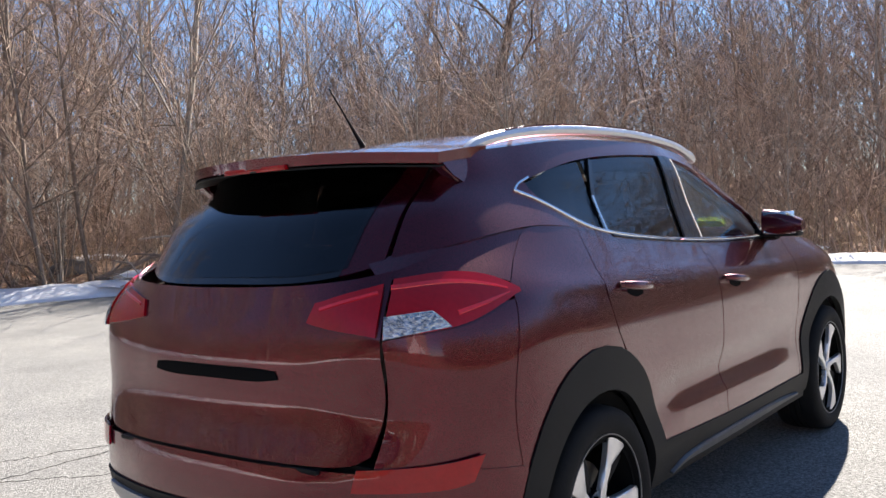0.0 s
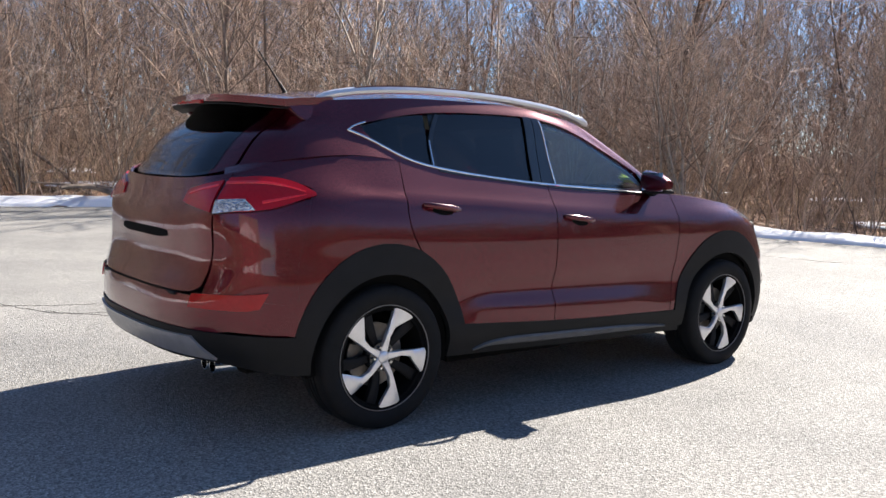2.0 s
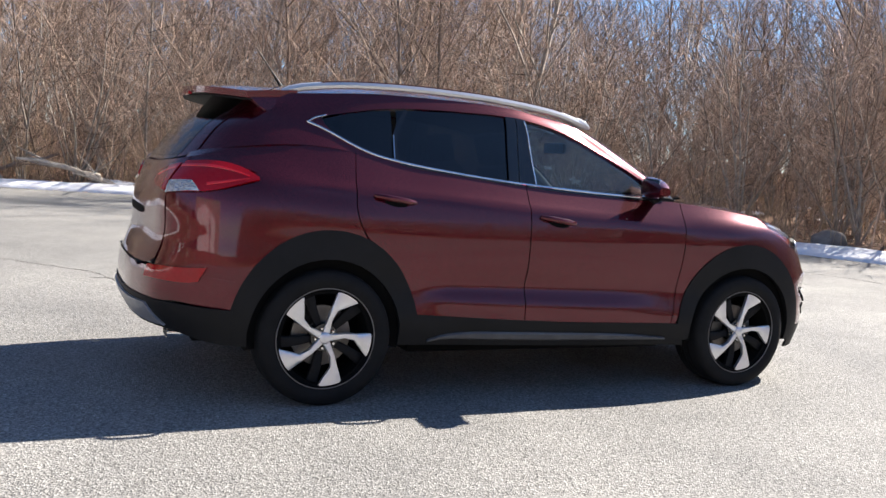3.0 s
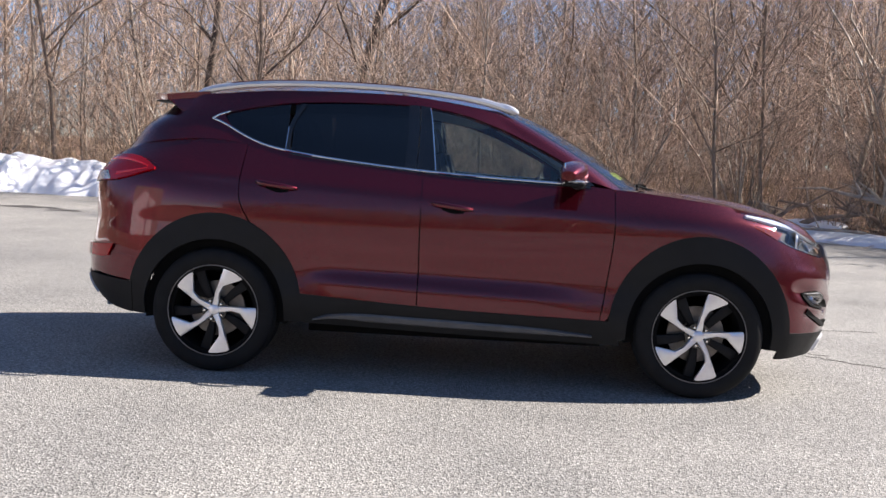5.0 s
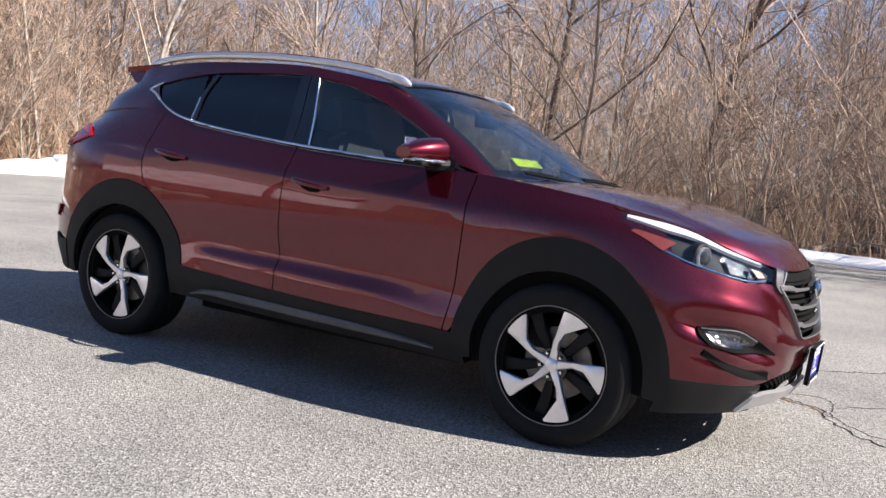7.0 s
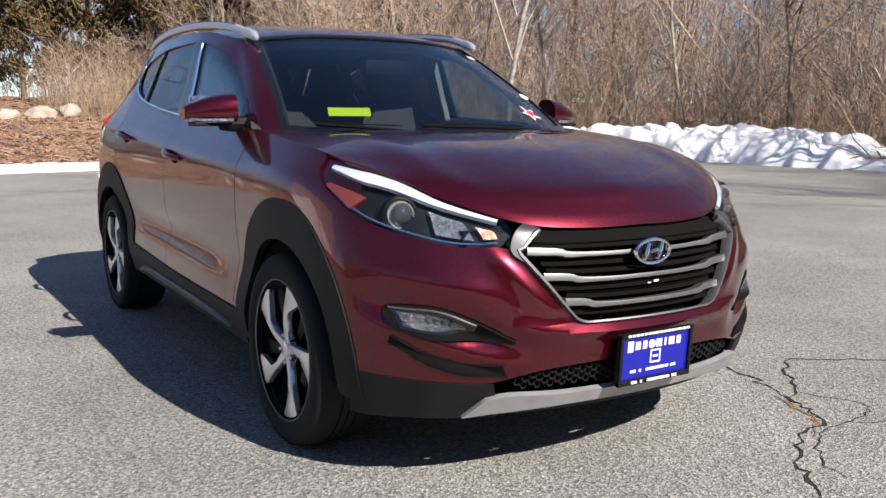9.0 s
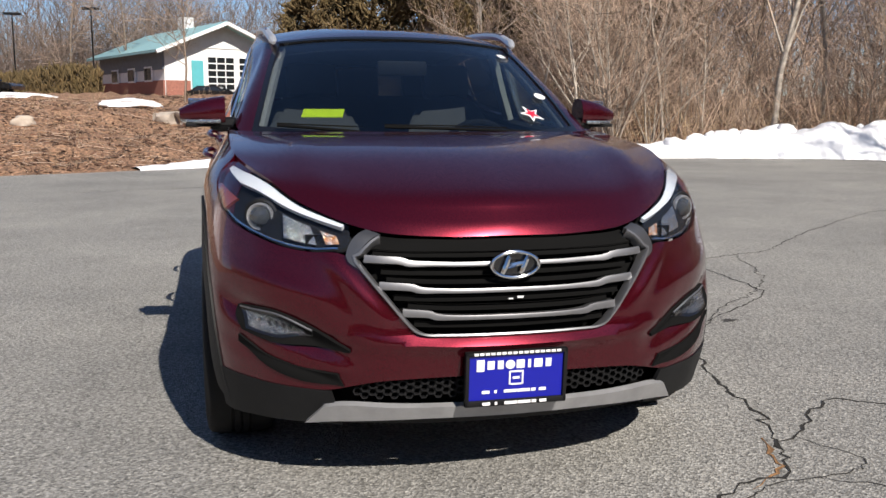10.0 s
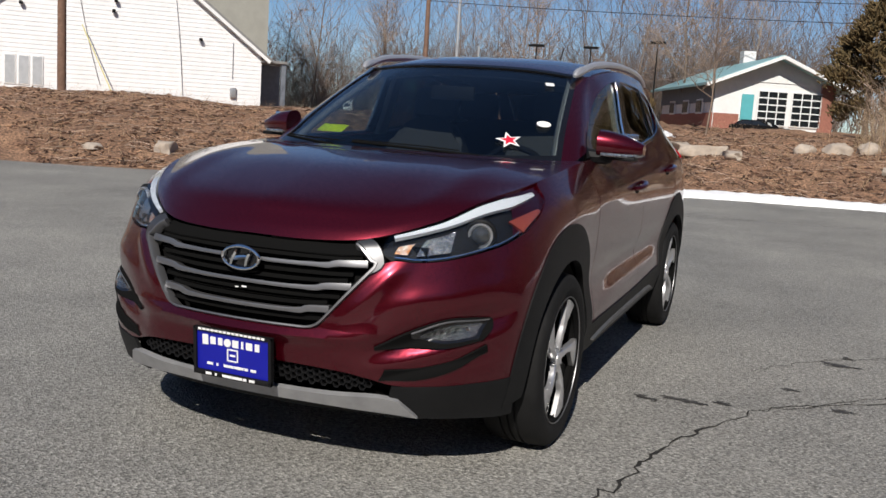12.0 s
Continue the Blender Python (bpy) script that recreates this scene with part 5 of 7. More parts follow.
tagged(mesh_ob("ground", grid_mesh(np.stack([gx, gy, gz], -1)), LITTER), "brown cleared earth with leaves, twigs and wood chips", "ground", kind="structure")

# asphalt
def asphalt_material():
    m = material("worn_asphalt", (.285, .275, .252), .78, vary=.2, vscale=.45, color2=(.190, .185, .174), spec=.4)
    t = m.node_tree
    b = t.nodes["Principled BSDF"]
    src = b.inputs["Base Color"].links[0].from_socket
    pos = t.nodes.new("ShaderNodeNewGeometry")
    v = t.nodes.new("ShaderNodeTexVoronoi")
    v.inputs["Scale"].default_value = 115
    v.inputs["Randomness"].default_value = 1
    t.links.new(pos.outputs["Position"], v.inputs["Vector"])
    mr = t.nodes.new("ShaderNodeMapRange")
    mr.inputs[3].default_value, mr.inputs[4].default_value = .40, 1.68
    t.links.new(v.outputs["Color"], mr.inputs[0])
    n = t.nodes.new("ShaderNodeTexNoise")
    n.inputs["Scale"].default_value, n.inputs["Detail"].default_value = 55, 5
    t.links.new(pos.outputs["Position"], n.inputs["Vector"])
    m2 = t.nodes.new("ShaderNodeMapRange")
    m2.inputs[1].default_value, m2.inputs[2].default_value = .3, .7
    m2.inputs[3].default_value, m2.inputs[4].default_value = .62, 1.36
    t.links.new(n.outputs["Fac"], m2.inputs[0])
    mul = t.nodes.new("ShaderNodeMath")
    mul.operation = "MULTIPLY"
    t.links.new(mr.outputs[0], mul.inputs[0])
    t.links.new(m2.outputs[0], mul.inputs[1])
    mx = t.nodes.new("ShaderNodeMix")
    mx.data_type, mx.blend_type = "RGBA", "MULTIPLY"
    mx.inputs["Factor"].default_value = 1
    t.links.new(src, mx.inputs["A"])
    t.links.new(mul.outputs[0], mx.inputs["B"])
    t.links.new(mx.outputs["Result"], b.inputs["Base Color"])
    bp = t.nodes.new("ShaderNodeBump")
    bp.inputs["Strength"].default_value, bp.inputs["Distance"].default_value = .8, .006
    t.links.new(v.outputs["Distance"], bp.inputs["Height"])
    t.links.new(bp.outputs["Normal"], b.inputs["Normal"])
    return m


bm = bmesh.new()
jit = np.random.default_rng(5)
ring = [bm.verts.new((x + jit.normal(0, .06), y + jit.normal(0, .06), 0)) for x, y in edge]
low = [bm.verts.new((v.co.x, v.co.y, -.10)) for v in ring]
bm.faces.new(ring)
for i in range(len(ring)):
    j = (i + 1) % len(ring)
    bm.faces.new((ring[i], low[i], low[j], ring[j]))
bmesh.ops.triangulate(bm, faces=bm.faces)
lot = tagged(mesh_ob("road", bm, asphalt_material(), smooth=False), "worn grey asphalt of a parking lot with cracks", "asphalt", kind="structure")

# ---------------------------------------------------------------- bare trees
BARK = material("grey_brown_bark", (.32, .24, .185), .9, vary=.5, vscale=5, color2=(.16, .12, .09), bump=.5, bscale=30)
PALEBARK = material("pale_bark", (.47, .41, .345), .9, vary=.45, vscale=6, bump=.4, bscale=30)
TWIG = material("brown_twigs", (.465, .340, .258), .95, vary=.35, vscale=1.2, island=.70)
FARTWIG = material("grey_brown_far_twigs", (.235, .180, .150), .95, vary=.3, vscale=.5, island=.55)
TWIG_PALE = material("dry_straw_stems", (.52, .38, .24), .95, vary=.35, vscale=1.5, island=.5)
DARKBARK = material("dark_furrowed_bark", (.17, .13, .105), .92, vary=.5, vscale=7, color2=(.07, .05, .04), bump=.8, bscale=24)


class Sticks:
    """Many thin three-sided stems gathered in arrays and turned into one mesh."""

    def __init__(self):
        self.rows = {}

    def add(self, pts, radii):
        p, q = self.rows.setdefault(len(pts), ([], []))
        p.append(pts)
        q.append(radii)

    def mesh(self, name, mat, on_land=0.0):
        vs, fs, base = [], [], 0
        for n, (pts, radii) in self.rows.items():
            p, r = np.array(pts, float), np.array(radii, float)[..., None]
            d = np.gradient(p, axis=1)
            d /= np.maximum(np.linalg.norm(d, axis=2, keepdims=True), 1e-9)
            ref = np.where(np.abs(d[:, :1, 2:]) > .6, np.array([.3, .5, .1]), np.array([0, 0, 1.0]))
            a = np.cross(d, np.broadcast_to(ref, d.shape))
            a /= np.maximum(np.linalg.norm(a, axis=2, keepdims=True), 1e-9)
            b = np.cross(d, a)
            vs.append(np.stack([p + r * (math.cos(t) * a + math.sin(t) * b) for t in (0, 2.094, 4.189)], 2).reshape(-1, 3))
            i = (base + np.arange(len(p))[:, None] * 3 * n + np.arange(n - 1)[None] * 3).reshape(-1, 1)
            for k in range(3):
                m = (k + 1) % 3
                fs.append(np.concatenate([i + k, i + m, i + 3 + m, i + 3 + k], 1))
            base += len(vs[-1])
        v, f = np.concatenate(vs), np.concatenate(fs)
        if on_land:
            v[:, 2] += height(v[:, 0], v[:, 1]) + on_land
        me = bpy.data.meshes.new(name)
        me.vertices.add(len(v))
        me.vertices.foreach_set("co", v.ravel())
        me.loops.add(len(f) * 4)
        me.loops.foreach_set("vertex_index", f.ravel())
        me.polygons.add(len(f))
        me.polygons.foreach_set("loop_start", np.arange(len(f)) * 4)
        me.update(calc_edges=True)
        me.materials.append(mat)
        return me


def tree_meshes(seed, tall, spread, forks, mat_trunk, fine=1.0, girth=1.0):
    """Trunk with limbs, and a crown of fine twigs, of one bare tree."""
    r = np.random.default_rng(seed)
    wood, crown = Sticks(), Sticks()

    def grow(p, d, length, rad, depth):
        n = (6, 4, 3, 3)[depth]
        pts, q, dd = [p], p.copy(), d.copy()
        for _ in range(n - 1):
            dd = dd + r.normal(0, .08 + (.14, .11, .09, .09)[depth] * min(depth, 2), 3) + np.array([0, 0, .06])
            dd /= np.linalg.norm(dd)
            q = q + dd * length / (n - 1)
            pts.append(q)
        rad = max(rad, .006)
        end = max(rad * (.45 if depth < 2 else .4), .003)
        (wood if depth < 2 else crown).add(pts, np.linspace(rad, end, n))
        if depth == 3:
            return
        kids = int(max(2, round((forks, 7, 5)[depth] * (fine if depth > 0 else 1))))
        for k in range(kids):
            f = (.16 + .84 * (k + r.random()) / kids) if depth == 0 else (.12 + .88 * (k + r.random()) / kids)
            i = min(int(f * (n - 1)), n - 2)
            base = pts[i] + (pts[i + 1] - pts[i]) * (f * (n - 1) - i)
            az = r.random() * 2 * math.pi
            side = np.array([math.cos(az), math.sin(az), 0])
            lean = spread * (.6 + .7 * r.random())
            nd = dd * (1 - lean * .5) + side * lean + np.array([0, 0, .2])
            nd /= np.linalg.norm(nd)
            grow(base, nd, length * (.36 if depth == 0 else .5) * (.7 + .6 * r.random()) * (1.25 - .6 * f if depth == 0 else 1), rad * (.38 if depth == 0 else .5) * (1.1 - .4 * f), depth + 1)

    grow(np.zeros(3), np.array([r.normal(0, .06), r.normal(0, .06), 1.0]), tall, (.0065 * tall + .012) * girth, 0)
    return wood.mesh("trunk", mat_trunk), crown.mesh("crown", TWIG)


def make_tree(kinds, i, x, y, scale, turn, label, group, sink=.06):
    t = thing("tree", Matrix.Translation((x, y, ground_z(x, y) - sink)) @ pose(0, 0, 0, 0, 0, turn) @ Matrix.Diagonal((scale, scale, scale, 1)), label=label, category="tree", group=group)
    for name, me in zip(("trunk", "crown"), kinds[i]):
        o = new(name, me)
        o.parent = t
    return t


KINDS = [tree_meshes(11 + k, tall, spread, forks, mat) for k, (tall, spread, forks, mat) in enumerate(
    ((11, .75, 20, BARK), (9, .9, 20, BARK), (12.5, .55, 18, PALEBARK), (8, .8, 20, PALEBARK), (13, .7, 18, BARK), (7, 1.0, 20, BARK)))]
BIG = [tree_meshes(61 + k, tall, spread, 11, mat, 1.0, girth) for k, (tall, spread, mat, girth) in enumerate(((12, .75, DARKBARK, 1.8), (14, .8, DARKBARK, 2.0), (10, .5, PALEBARK, 1.3)))]
SAPLINGS = [tree_meshes(41 + k, tall, .55, 14, mat, .8) for k, (tall, mat) in enumerate(((5.5, BARK), (4.2, PALEBARK), (6.5, PALEBARK)))]

pick = random.Random(7)
woods = []
tries = 0
while len(woods) < 190 and tries < 30000:
    tries += 1
    a = radians(pick.uniform(-38, 172))
    rr = 13 + 36 * pick.random() ** 1.3
    x, y = rr * math.cos(a), rr * math.sin(a)
    d = float(lot_distance(np.array([x]), np.array([y]))[0])
    if d < 1.4 or (x < -13 and y < 8.5) or any((x - p) ** 2 + (y - q) ** 2 < (.7 if d < 8 else 2.0) for p, q in woods):
        continue
    woods.append((x, y))
    sunny = abs(math.degrees(a) - 13) < 48
    if sunny and d < 14:
        make_tree(SAPLINGS, pick.randrange(3), x, y, min(1.1, (.50 * d + 1.6) / 6), pick.uniform(0, 360), "slender bare sapling at the edge of the woods", "saplings at the wood's edge")
    elif d < 7 and pick.random() < .55:
        make_tree(SAPLINGS, pick.randrange(3), x, y, pick.uniform(.8, 1.25), pick.uniform(0, 360), "slender bare sapling at the edge of the woods", "saplings at the wood's edge")
    else:
        make_tree(KINDS, pick.randrange(6), x, y, pick.uniform(.75, 1.2), pick.uniform(0, 360), "leafless grey-brown deciduous tree in the woods", "bare trees of the woods")



def shrub_meshes(seed, tall, stems):
    """A clump of leaning stems from one root, each with side twigs."""
    rr = np.random.default_rng(seed)
    wood, crown = Sticks(), Sticks()
    for _ in range(stems):
        az, lean, L = rr.random() * 6.283, rr.uniform(.05, .55), tall * rr.uniform(.6, 1.1)
        dd = np.array([math.cos(az) * lean, math.sin(az) * lean, 1.0])
        p = np.array([math.cos(az) * .12 * rr.random(), math.sin(az) * .12 * rr.random(), 0])
        pts = [p]
        for _ in range(6):
            dd = dd + rr.normal(0, .10, 3)
            p = p + dd / np.linalg.norm(dd) * L / 6
            pts.append(p)
        ra = rr.uniform(.014, .045)
        wood.add(pts, np.linspace(ra, ra * .25, 7))
        for _ in range(16):
            k = rr.integers(1, 6)
            b = pts[k] + (pts[k + 1] - pts[k]) * rr.random()
            q = dd / np.linalg.norm(dd) * .6 + rr.normal(0, .6, 3)
            q[2] = abs(q[2])
            l2 = L * rr.uniform(.12, .32)
            m = b + q * l2 * .5
            e = m + (q + rr.normal(0, .35, 3)) * l2 * .5
            crown.add([b, m, e], (ra * .35, ra * .25, .003))
            for _ in range(3):
                t = m + (e - m) * rr.random()
                crown.add([t, t + (q + rr.normal(0, .7, 3)) * l2 * .35], (.0045, .0025))
    return wood.mesh("stem_clump", PALEBARK), crown.mesh("twig_mass", TWIG)


SHRUBS = [shrub_meshes(71 + k, tall, n) for k, (tall, n) in enumerate(((4.6, 9), (3.6, 8), (5.4, 7)))]
for k in range(46):
    a = radians(pick.uniform(28, 165))
    d, rr = 0, 12.0
    while rr < 32:
        rr += .3
        x, y = rr * math.cos(a), rr * math.sin(a)
        d = float(lot_distance(np.array([x]), np.array([y]))[0])
        if d > 0:
            break
    out = pick.uniform(1.6, 4.5)
    x, y = (rr + out) * math.cos(a), (rr + out) * math.sin(a)
    if x < -14 and y < 9:
        continue
    t = thing("shrub", Matrix.Translation((x, y, ground_z(x, y) - .05)) @ pose(0, 0, 0, 0, 0, pick.uniform(0, 360)), label="bare many-stemmed shrub at the wood's edge", category="shrub", group="bare shrubs")
    for name, me in zip(("stem_clump", "twig_mass"), SHRUBS[pick.randrange(3)]):
        o = new(name, me)
        o.parent = t

# ---------------------------------------------------------------- undergrowth
r = np.random.default_rng(21)


def scatter(n, a0, a1, near, far, power, keep):
    """Random places by bearing and distance round the car that satisfy keep(x, y, d)."""
    got = np.zeros((0, 3))
    while len(got) < n:
        a = np.radians(r.uniform(a0, a1, 6000))
        rr = near + (far - near) * r.random(6000) ** power
        x, y = rr * np.cos(a), rr * np.sin(a)
        d = lot_distance(x, y)
        ok = keep(x, y, d)
        got = np.concatenate([got, np.stack([x[ok], y[ok], d[ok]], 1)])
    return got[:n]


def bushes(name, mat, places, tall, rad, twigs, label, bend=.16, category="undergrowth", rise=.1):
    s = Sticks()
    zz = height(places[:, 0], places[:, 1])
    for (x, y, d), z in zip(places, zz):
        h = tall * r.uniform(.45, 1.25)
        p = np.array([x, y, z - .05])
        dr = np.array([r.normal(0, .22), r.normal(0, .22), 1.0])
        pts = [p]
        for _ in range(3):
            dr = dr + np.array([r.normal(0, bend), r.normal(0, bend), 0])
            p = p + dr / np.linalg.norm(dr) * h / 3
            pts.append(p)
        ra = rad * r.uniform(.6, 1.5)
        s.add(pts, np.linspace(ra, ra * .3, 4))
        for _ in range(twigs):
            k = r.integers(0, 3)
            b = pts[k] + (pts[k + 1] - pts[k]) * r.random()
            az = r.random() * 6.283
            q = np.array([math.cos(az), math.sin(az), r.uniform(rise, 1.0 + rise * 1.5)])
            L = h * r.uniform(.14, .40)
            m = b + q * L * .5
            s.add([b, m, m + (q + r.normal(0, .4, 3)) * L * .5], (ra * .45, ra * .35, ra * .2))
    return tagged(new(name, s.mesh(name, mat)), label, category, kind="stuff")


def north(x, y, d):
    return (d > .9) & ~((x < -14) & (y < 9.5))


bushes("brush", TWIG, scatter(5200, -30, 160, 12, 34, .9, lambda x, y, d: north(x, y, d) & (d < 15)), 3.2, .011, 7, "dense tangle of bare brown brush under the trees", .30)
bushes("tall_brush", TWIG, scatter(1700, -30, 165, 13, 48, .8, lambda x, y, d: north(x, y, d) & (d > 3) & ((np.abs(np.degrees(np.arctan2(y, x)) - 13) > 48) | (d > 12))), 7.0, .022, 10, "tall thin bare saplings crowding the woods", .19, "undergrowth", .3)
bushes("dry_stems", TWIG_PALE, scatter(3600, -30, 165, 12, 30, 1, lambda x, y, d: north(x, y, d) & (d < 6)), 1.3, .006, 3, "pale dry weed stems along the wood's edge")
bushes("far_woods", FARTWIG, scatter(2600, -40, 215, 42, 85, .9, lambda x, y, d: (d > 15) & ~((x < -20) & (x > -62) & (y < 12))), 12.0, .038, 13, "hazy mass of distant bare woods", .06, "woods", .7)
bushes("road_woods", FARTWIG, scatter(1900, 178, 224, 57, 84, 1, lambda x, y, d: x < -56), 5.2, .026, 15, "grey-brown thicket along the far road", .12, "woods", .6)
bushes("bank_stems", TWIG_PALE, scatter(1800, 150, 235, 14, 40, 1, lambda x, y, d: (d > .6) & (d < 22) & (x < -8)), .38, .005, 3, "dry stalks and twigs on the cleared bank", .3)
bushes("bank_thicket", TWIG, scatter(1500, 150, 182, 26, 44, 1, lambda x, y, d: (y > 2.6 - .02 * x) & (y < 19) & (x > -37) & (d > 7)), 2.3, .011, 8, "waist-high thicket of brown brush before the cedars", .16)
bushes("tall_weeds", TWIG_PALE, scatter(1700, 150, 182, 24, 40, 1, lambda x, y, d: (y > 2.2 - .02 * x) & (y < 19) & (x > -36) & (d > 6)), 1.25, .007, 4, "tall dry weeds on the bank before the cedars", .14)
# never in view: added to cut bounce and reflections on the car's flank
bushes("unseen_south_woods", TWIG, scatter(1600, 252, 332, 19, 44, 1, lambda x, y, d: (d > 1.5) & (y < -11)), 4.6, .03, 9, "unseen bare woods added in the south to darken the car's reflections", .08, "woods")
# fallen twigs lying on the bank and the wood's floor
s = Sticks()
for x, y, d in scatter(11000, -30, 235, 12, 36, 1, lambda x, y, d: (d > .3) & (d < 16)):
    az, L = r.random() * 6.283, r.uniform(.15, .9)
    s.add([(x, y, 0), (x + math.cos(az) * L * .5, y + math.sin(az) * L * .5, .03), (x + math.cos(az + .3) * L, y + math.sin(az + .3) * L, .01)], np.array((1, .9, .5)) * r.uniform(.003, .009))
tagged(new("fallen_twigs", s.mesh("fallen_twigs", TWIG, .02)), "fallen twigs and sticks on brown ground", "twigs", kind="stuff")


def chips(name, mat, n, label, seed, small, large):
    """Short thick chips and clods lying about on the cleared bank."""
    rr = np.random.default_rng(seed)
    s = Sticks()
    pl = scatter(n, 140, 236, 12, 36, 1, lambda x, y, d: (d > .25) & (d < 18))
    for x, y, d in pl:
        az, L, ra = rr.random() * 6.283, rr.uniform(.02, .12), rr.uniform(small, large)
        tip = rr.uniform(-.3, .5)
        s.add([(x, y, 0), (x + math.cos(az) * L, y + math.sin(az) * L, ra * .8), (x + math.cos(az) * L * 2, y + math.sin(az) * L * 2, tip * L)], np.array((.4, 1, .3)) * ra)
    tagged(new(name, s.mesh(name, mat, .015)), label, "debris", kind="stuff")


DARKCHIP = material("dark_rotten_wood", (.125, .066, .042), .95, vary=.4, vscale=5, island=.6)
DEADLEAF = material("dead_leaf", (.40, .245, .15), .95, vary=.4, vscale=3, island=.5)
chips("wood_chips", DARKCHIP, 13000, "dark clods and rotten wood chips on the bank", 61, .008, .036)
chips("pale_chips", DEADLEAF, 11000, "pale splinters and dry leaves on the bank", 62, .006, .022)


# ---------------------------------------------------------------- snow
SNOW = material("old_snow", (.90, .905, .92), .6, vary=.10, vscale=2.5, color2=(.80, .80, .82), bump=.5, bscale=14)


def snow_ridge(name, knots, label, seed):
    """A ploughed ridge along the asphalt's edge; knots: x, y, height, half width."""
    n, w = 320, 25
    c = spline(knots, n)
    rr = np.random.default_rng(seed)
    tan = np.gradient(c[:, :2], axis=0)
    tan /= np.linalg.norm(tan, axis=1, keepdims=True)
    nrm = np.stack([-tan[:, 1], tan[:, 0]], 1)
    cols = np.linspace(-1, 1, w)
    lump = np.zeros((n, w))
    for passes, share in ((4, .22), (9, .50), (22, .60)):
        k = rr.normal(0, 1, (n, w))
        for _ in range(passes):
            k = (k + np.roll(k, 1, 0) + np.roll(k, -1, 0) + np.roll(k, 1, 1) + np.roll(k, -1, 1)) / 5
        lump += share * k / k.std()
    lump = np.clip(lump, -2, 2)
    pts = np.zeros((n, w, 3))
    for j, k in enumerate(cols):
        wob = 1 + .08 * lump[:, j]
        pts[:, j, :2] = c[:, :2] + nrm * (c[:, 3] * k * wob)[:, None]
        pts[:, j, 2] = np.maximum(c[:, 2] * (1 - abs(k) ** 2.2) * (1 + .10 * lump[:, j]), .0)
    base = np.clip(height(pts[..., 0], pts[..., 1]), 0, None)
    pts[..., 2] += base - .03 + .05 * (np.abs(cols) < .95)
    return tagged(mesh_ob(name, grid_mesh(pts), SNOW, angle=75), label, "snow", kind="stuff")


snow_ridge("snow_bank", [(-16.9, 6.5, .10, .45), (-17.4, 9.5, .26, .8), (-17.2, 13.5, .70, 1.3), (-15.8, 16.6, .80, 1.5), (-13.0, 18.2, .82, 1.5), (-9.5, 18.0, .66, 1.3), (-7.6, 17.8, .15, .5)], "lumpy ploughed bank of white snow at the asphalt's edge", 4)
snow_ridge("snow_strip", [(-13.9, -2.6, .04, .2), (-15.3, -.5, .10, .4), (-16.1, 2.5, .12, .42), (-16.8, 6.3, .10, .4)], "thin strip of melting snow along the asphalt's edge", 5)
snow_ridge("snow_strip", [(-6.5, 17.6, .08, .4), (-2, 16.9, .14, .5), (4, 15.5, .16, .55), (8.6, 12.2, .14, .5), (11.0, 7.6, .12, .5), (12.2, 3.5, .12, .45), (12.8, -3, .10, .5)], "thin strip of melting snow along the asphalt's edge", 6)
rs = random.Random(9)
rc = random.Random(23)
CREST = spline([(-17.3, 10.5, .34), (-17.1, 13.5, .66), (-15.8, 16.6, .76), (-13.0, 18.2, .78), (-9.7, 18.0, .62)], 60)
for k in range(44):
    x, y, z = CREST[rc.randrange(60)]
    x, y, q = x + rc.uniform(-.25, .25), y + rc.uniform(-.25, .25), rc.uniform(.09, .24)
    bm = bmesh.new()
    bmesh.ops.create_icosphere(bm, subdivisions=2, radius=q)
    for v in bm.verts:
        v.co *= 1 + .38 * noise.fractal(v.co * (1.6 / q) * .6 + Vector((k, k * .7, 0)), 1.0, 2.0, 3)
        v.co.z *= .8
    bm.transform(Matrix.Translation((x, y, max(ground_z(x, y), 0) + z * 1.04)))
    tagged(mesh_ob("snow_clod", bm, SNOW, angle=60), "lump of ploughed snow on top of the bank", "snow", "snow clods on the bank")


def blob(name, x, y, sx, sy, sz, mat, label, category, seed, sink=.3, group="", kind="", flat=0.0):
    """A rounded, uneven lump resting on the land."""
    bm = bmesh.new()
    bmesh.ops.create_icosphere(bm, subdivisions=3, radius=1)
    off = Vector((seed * 3.1, seed * 1.7, seed * .9))
    for v in bm.verts:
        n = noise.fractal(v.co * 1.3 + off, 1.0, 2.0, 4)
        k = 1 + .35 * n
        c = v.co.copy()
        if flat:
            c = Vector([math.copysign(min(abs(q), 1 - flat * .55), q) for q in c])
        v.co = Vector((c.x * sx * k, c.y * sy * k, max(c.z * sz * k, -sz * sink)))
    z = ground_z(x, y)
    bmesh.ops.transform(bm, matrix=Matrix.Translation((x, y, z + sz * sink * .6)) @ pose(0, 0, 0, 0, 0, seed * 47 % 360), verts=bm.verts)
    return tagged(mesh_ob(name, bm, mat, angle=50 if flat else 70), label, category, group, kind)


# snow left between the trees
for k in range(26):
    a, d = rs.uniform(-15, 120), rs.uniform(15, 24)
    x, y = d * math.cos(radians(a)), d * math.sin(radians(a))
    if lot_distance(np.array([x]), np.array([y]))[0] < 1:
        continue
    blob("snow_patch", x, y, rs.uniform(.5, 1.6), rs.uniform(.3, .8), .10, SNOW, "patch of melting snow on the wood's floor", "snow", k + 1, .2, "snow patches in the woods")
for k, (x, y, sx) in enumerate(((-39.5, -19.5, 3.2), (-38, -23, 2.4), (-36, -9, 1.6), (-24.5, -3.6, 1.2), (-41, -16, 2.2))):
    blob("snow_patch", x, y, sx, sx * .5, .22, SNOW, "patch of melting snow on the bank", "snow", k + 50, .2, "snow patches on the bank")

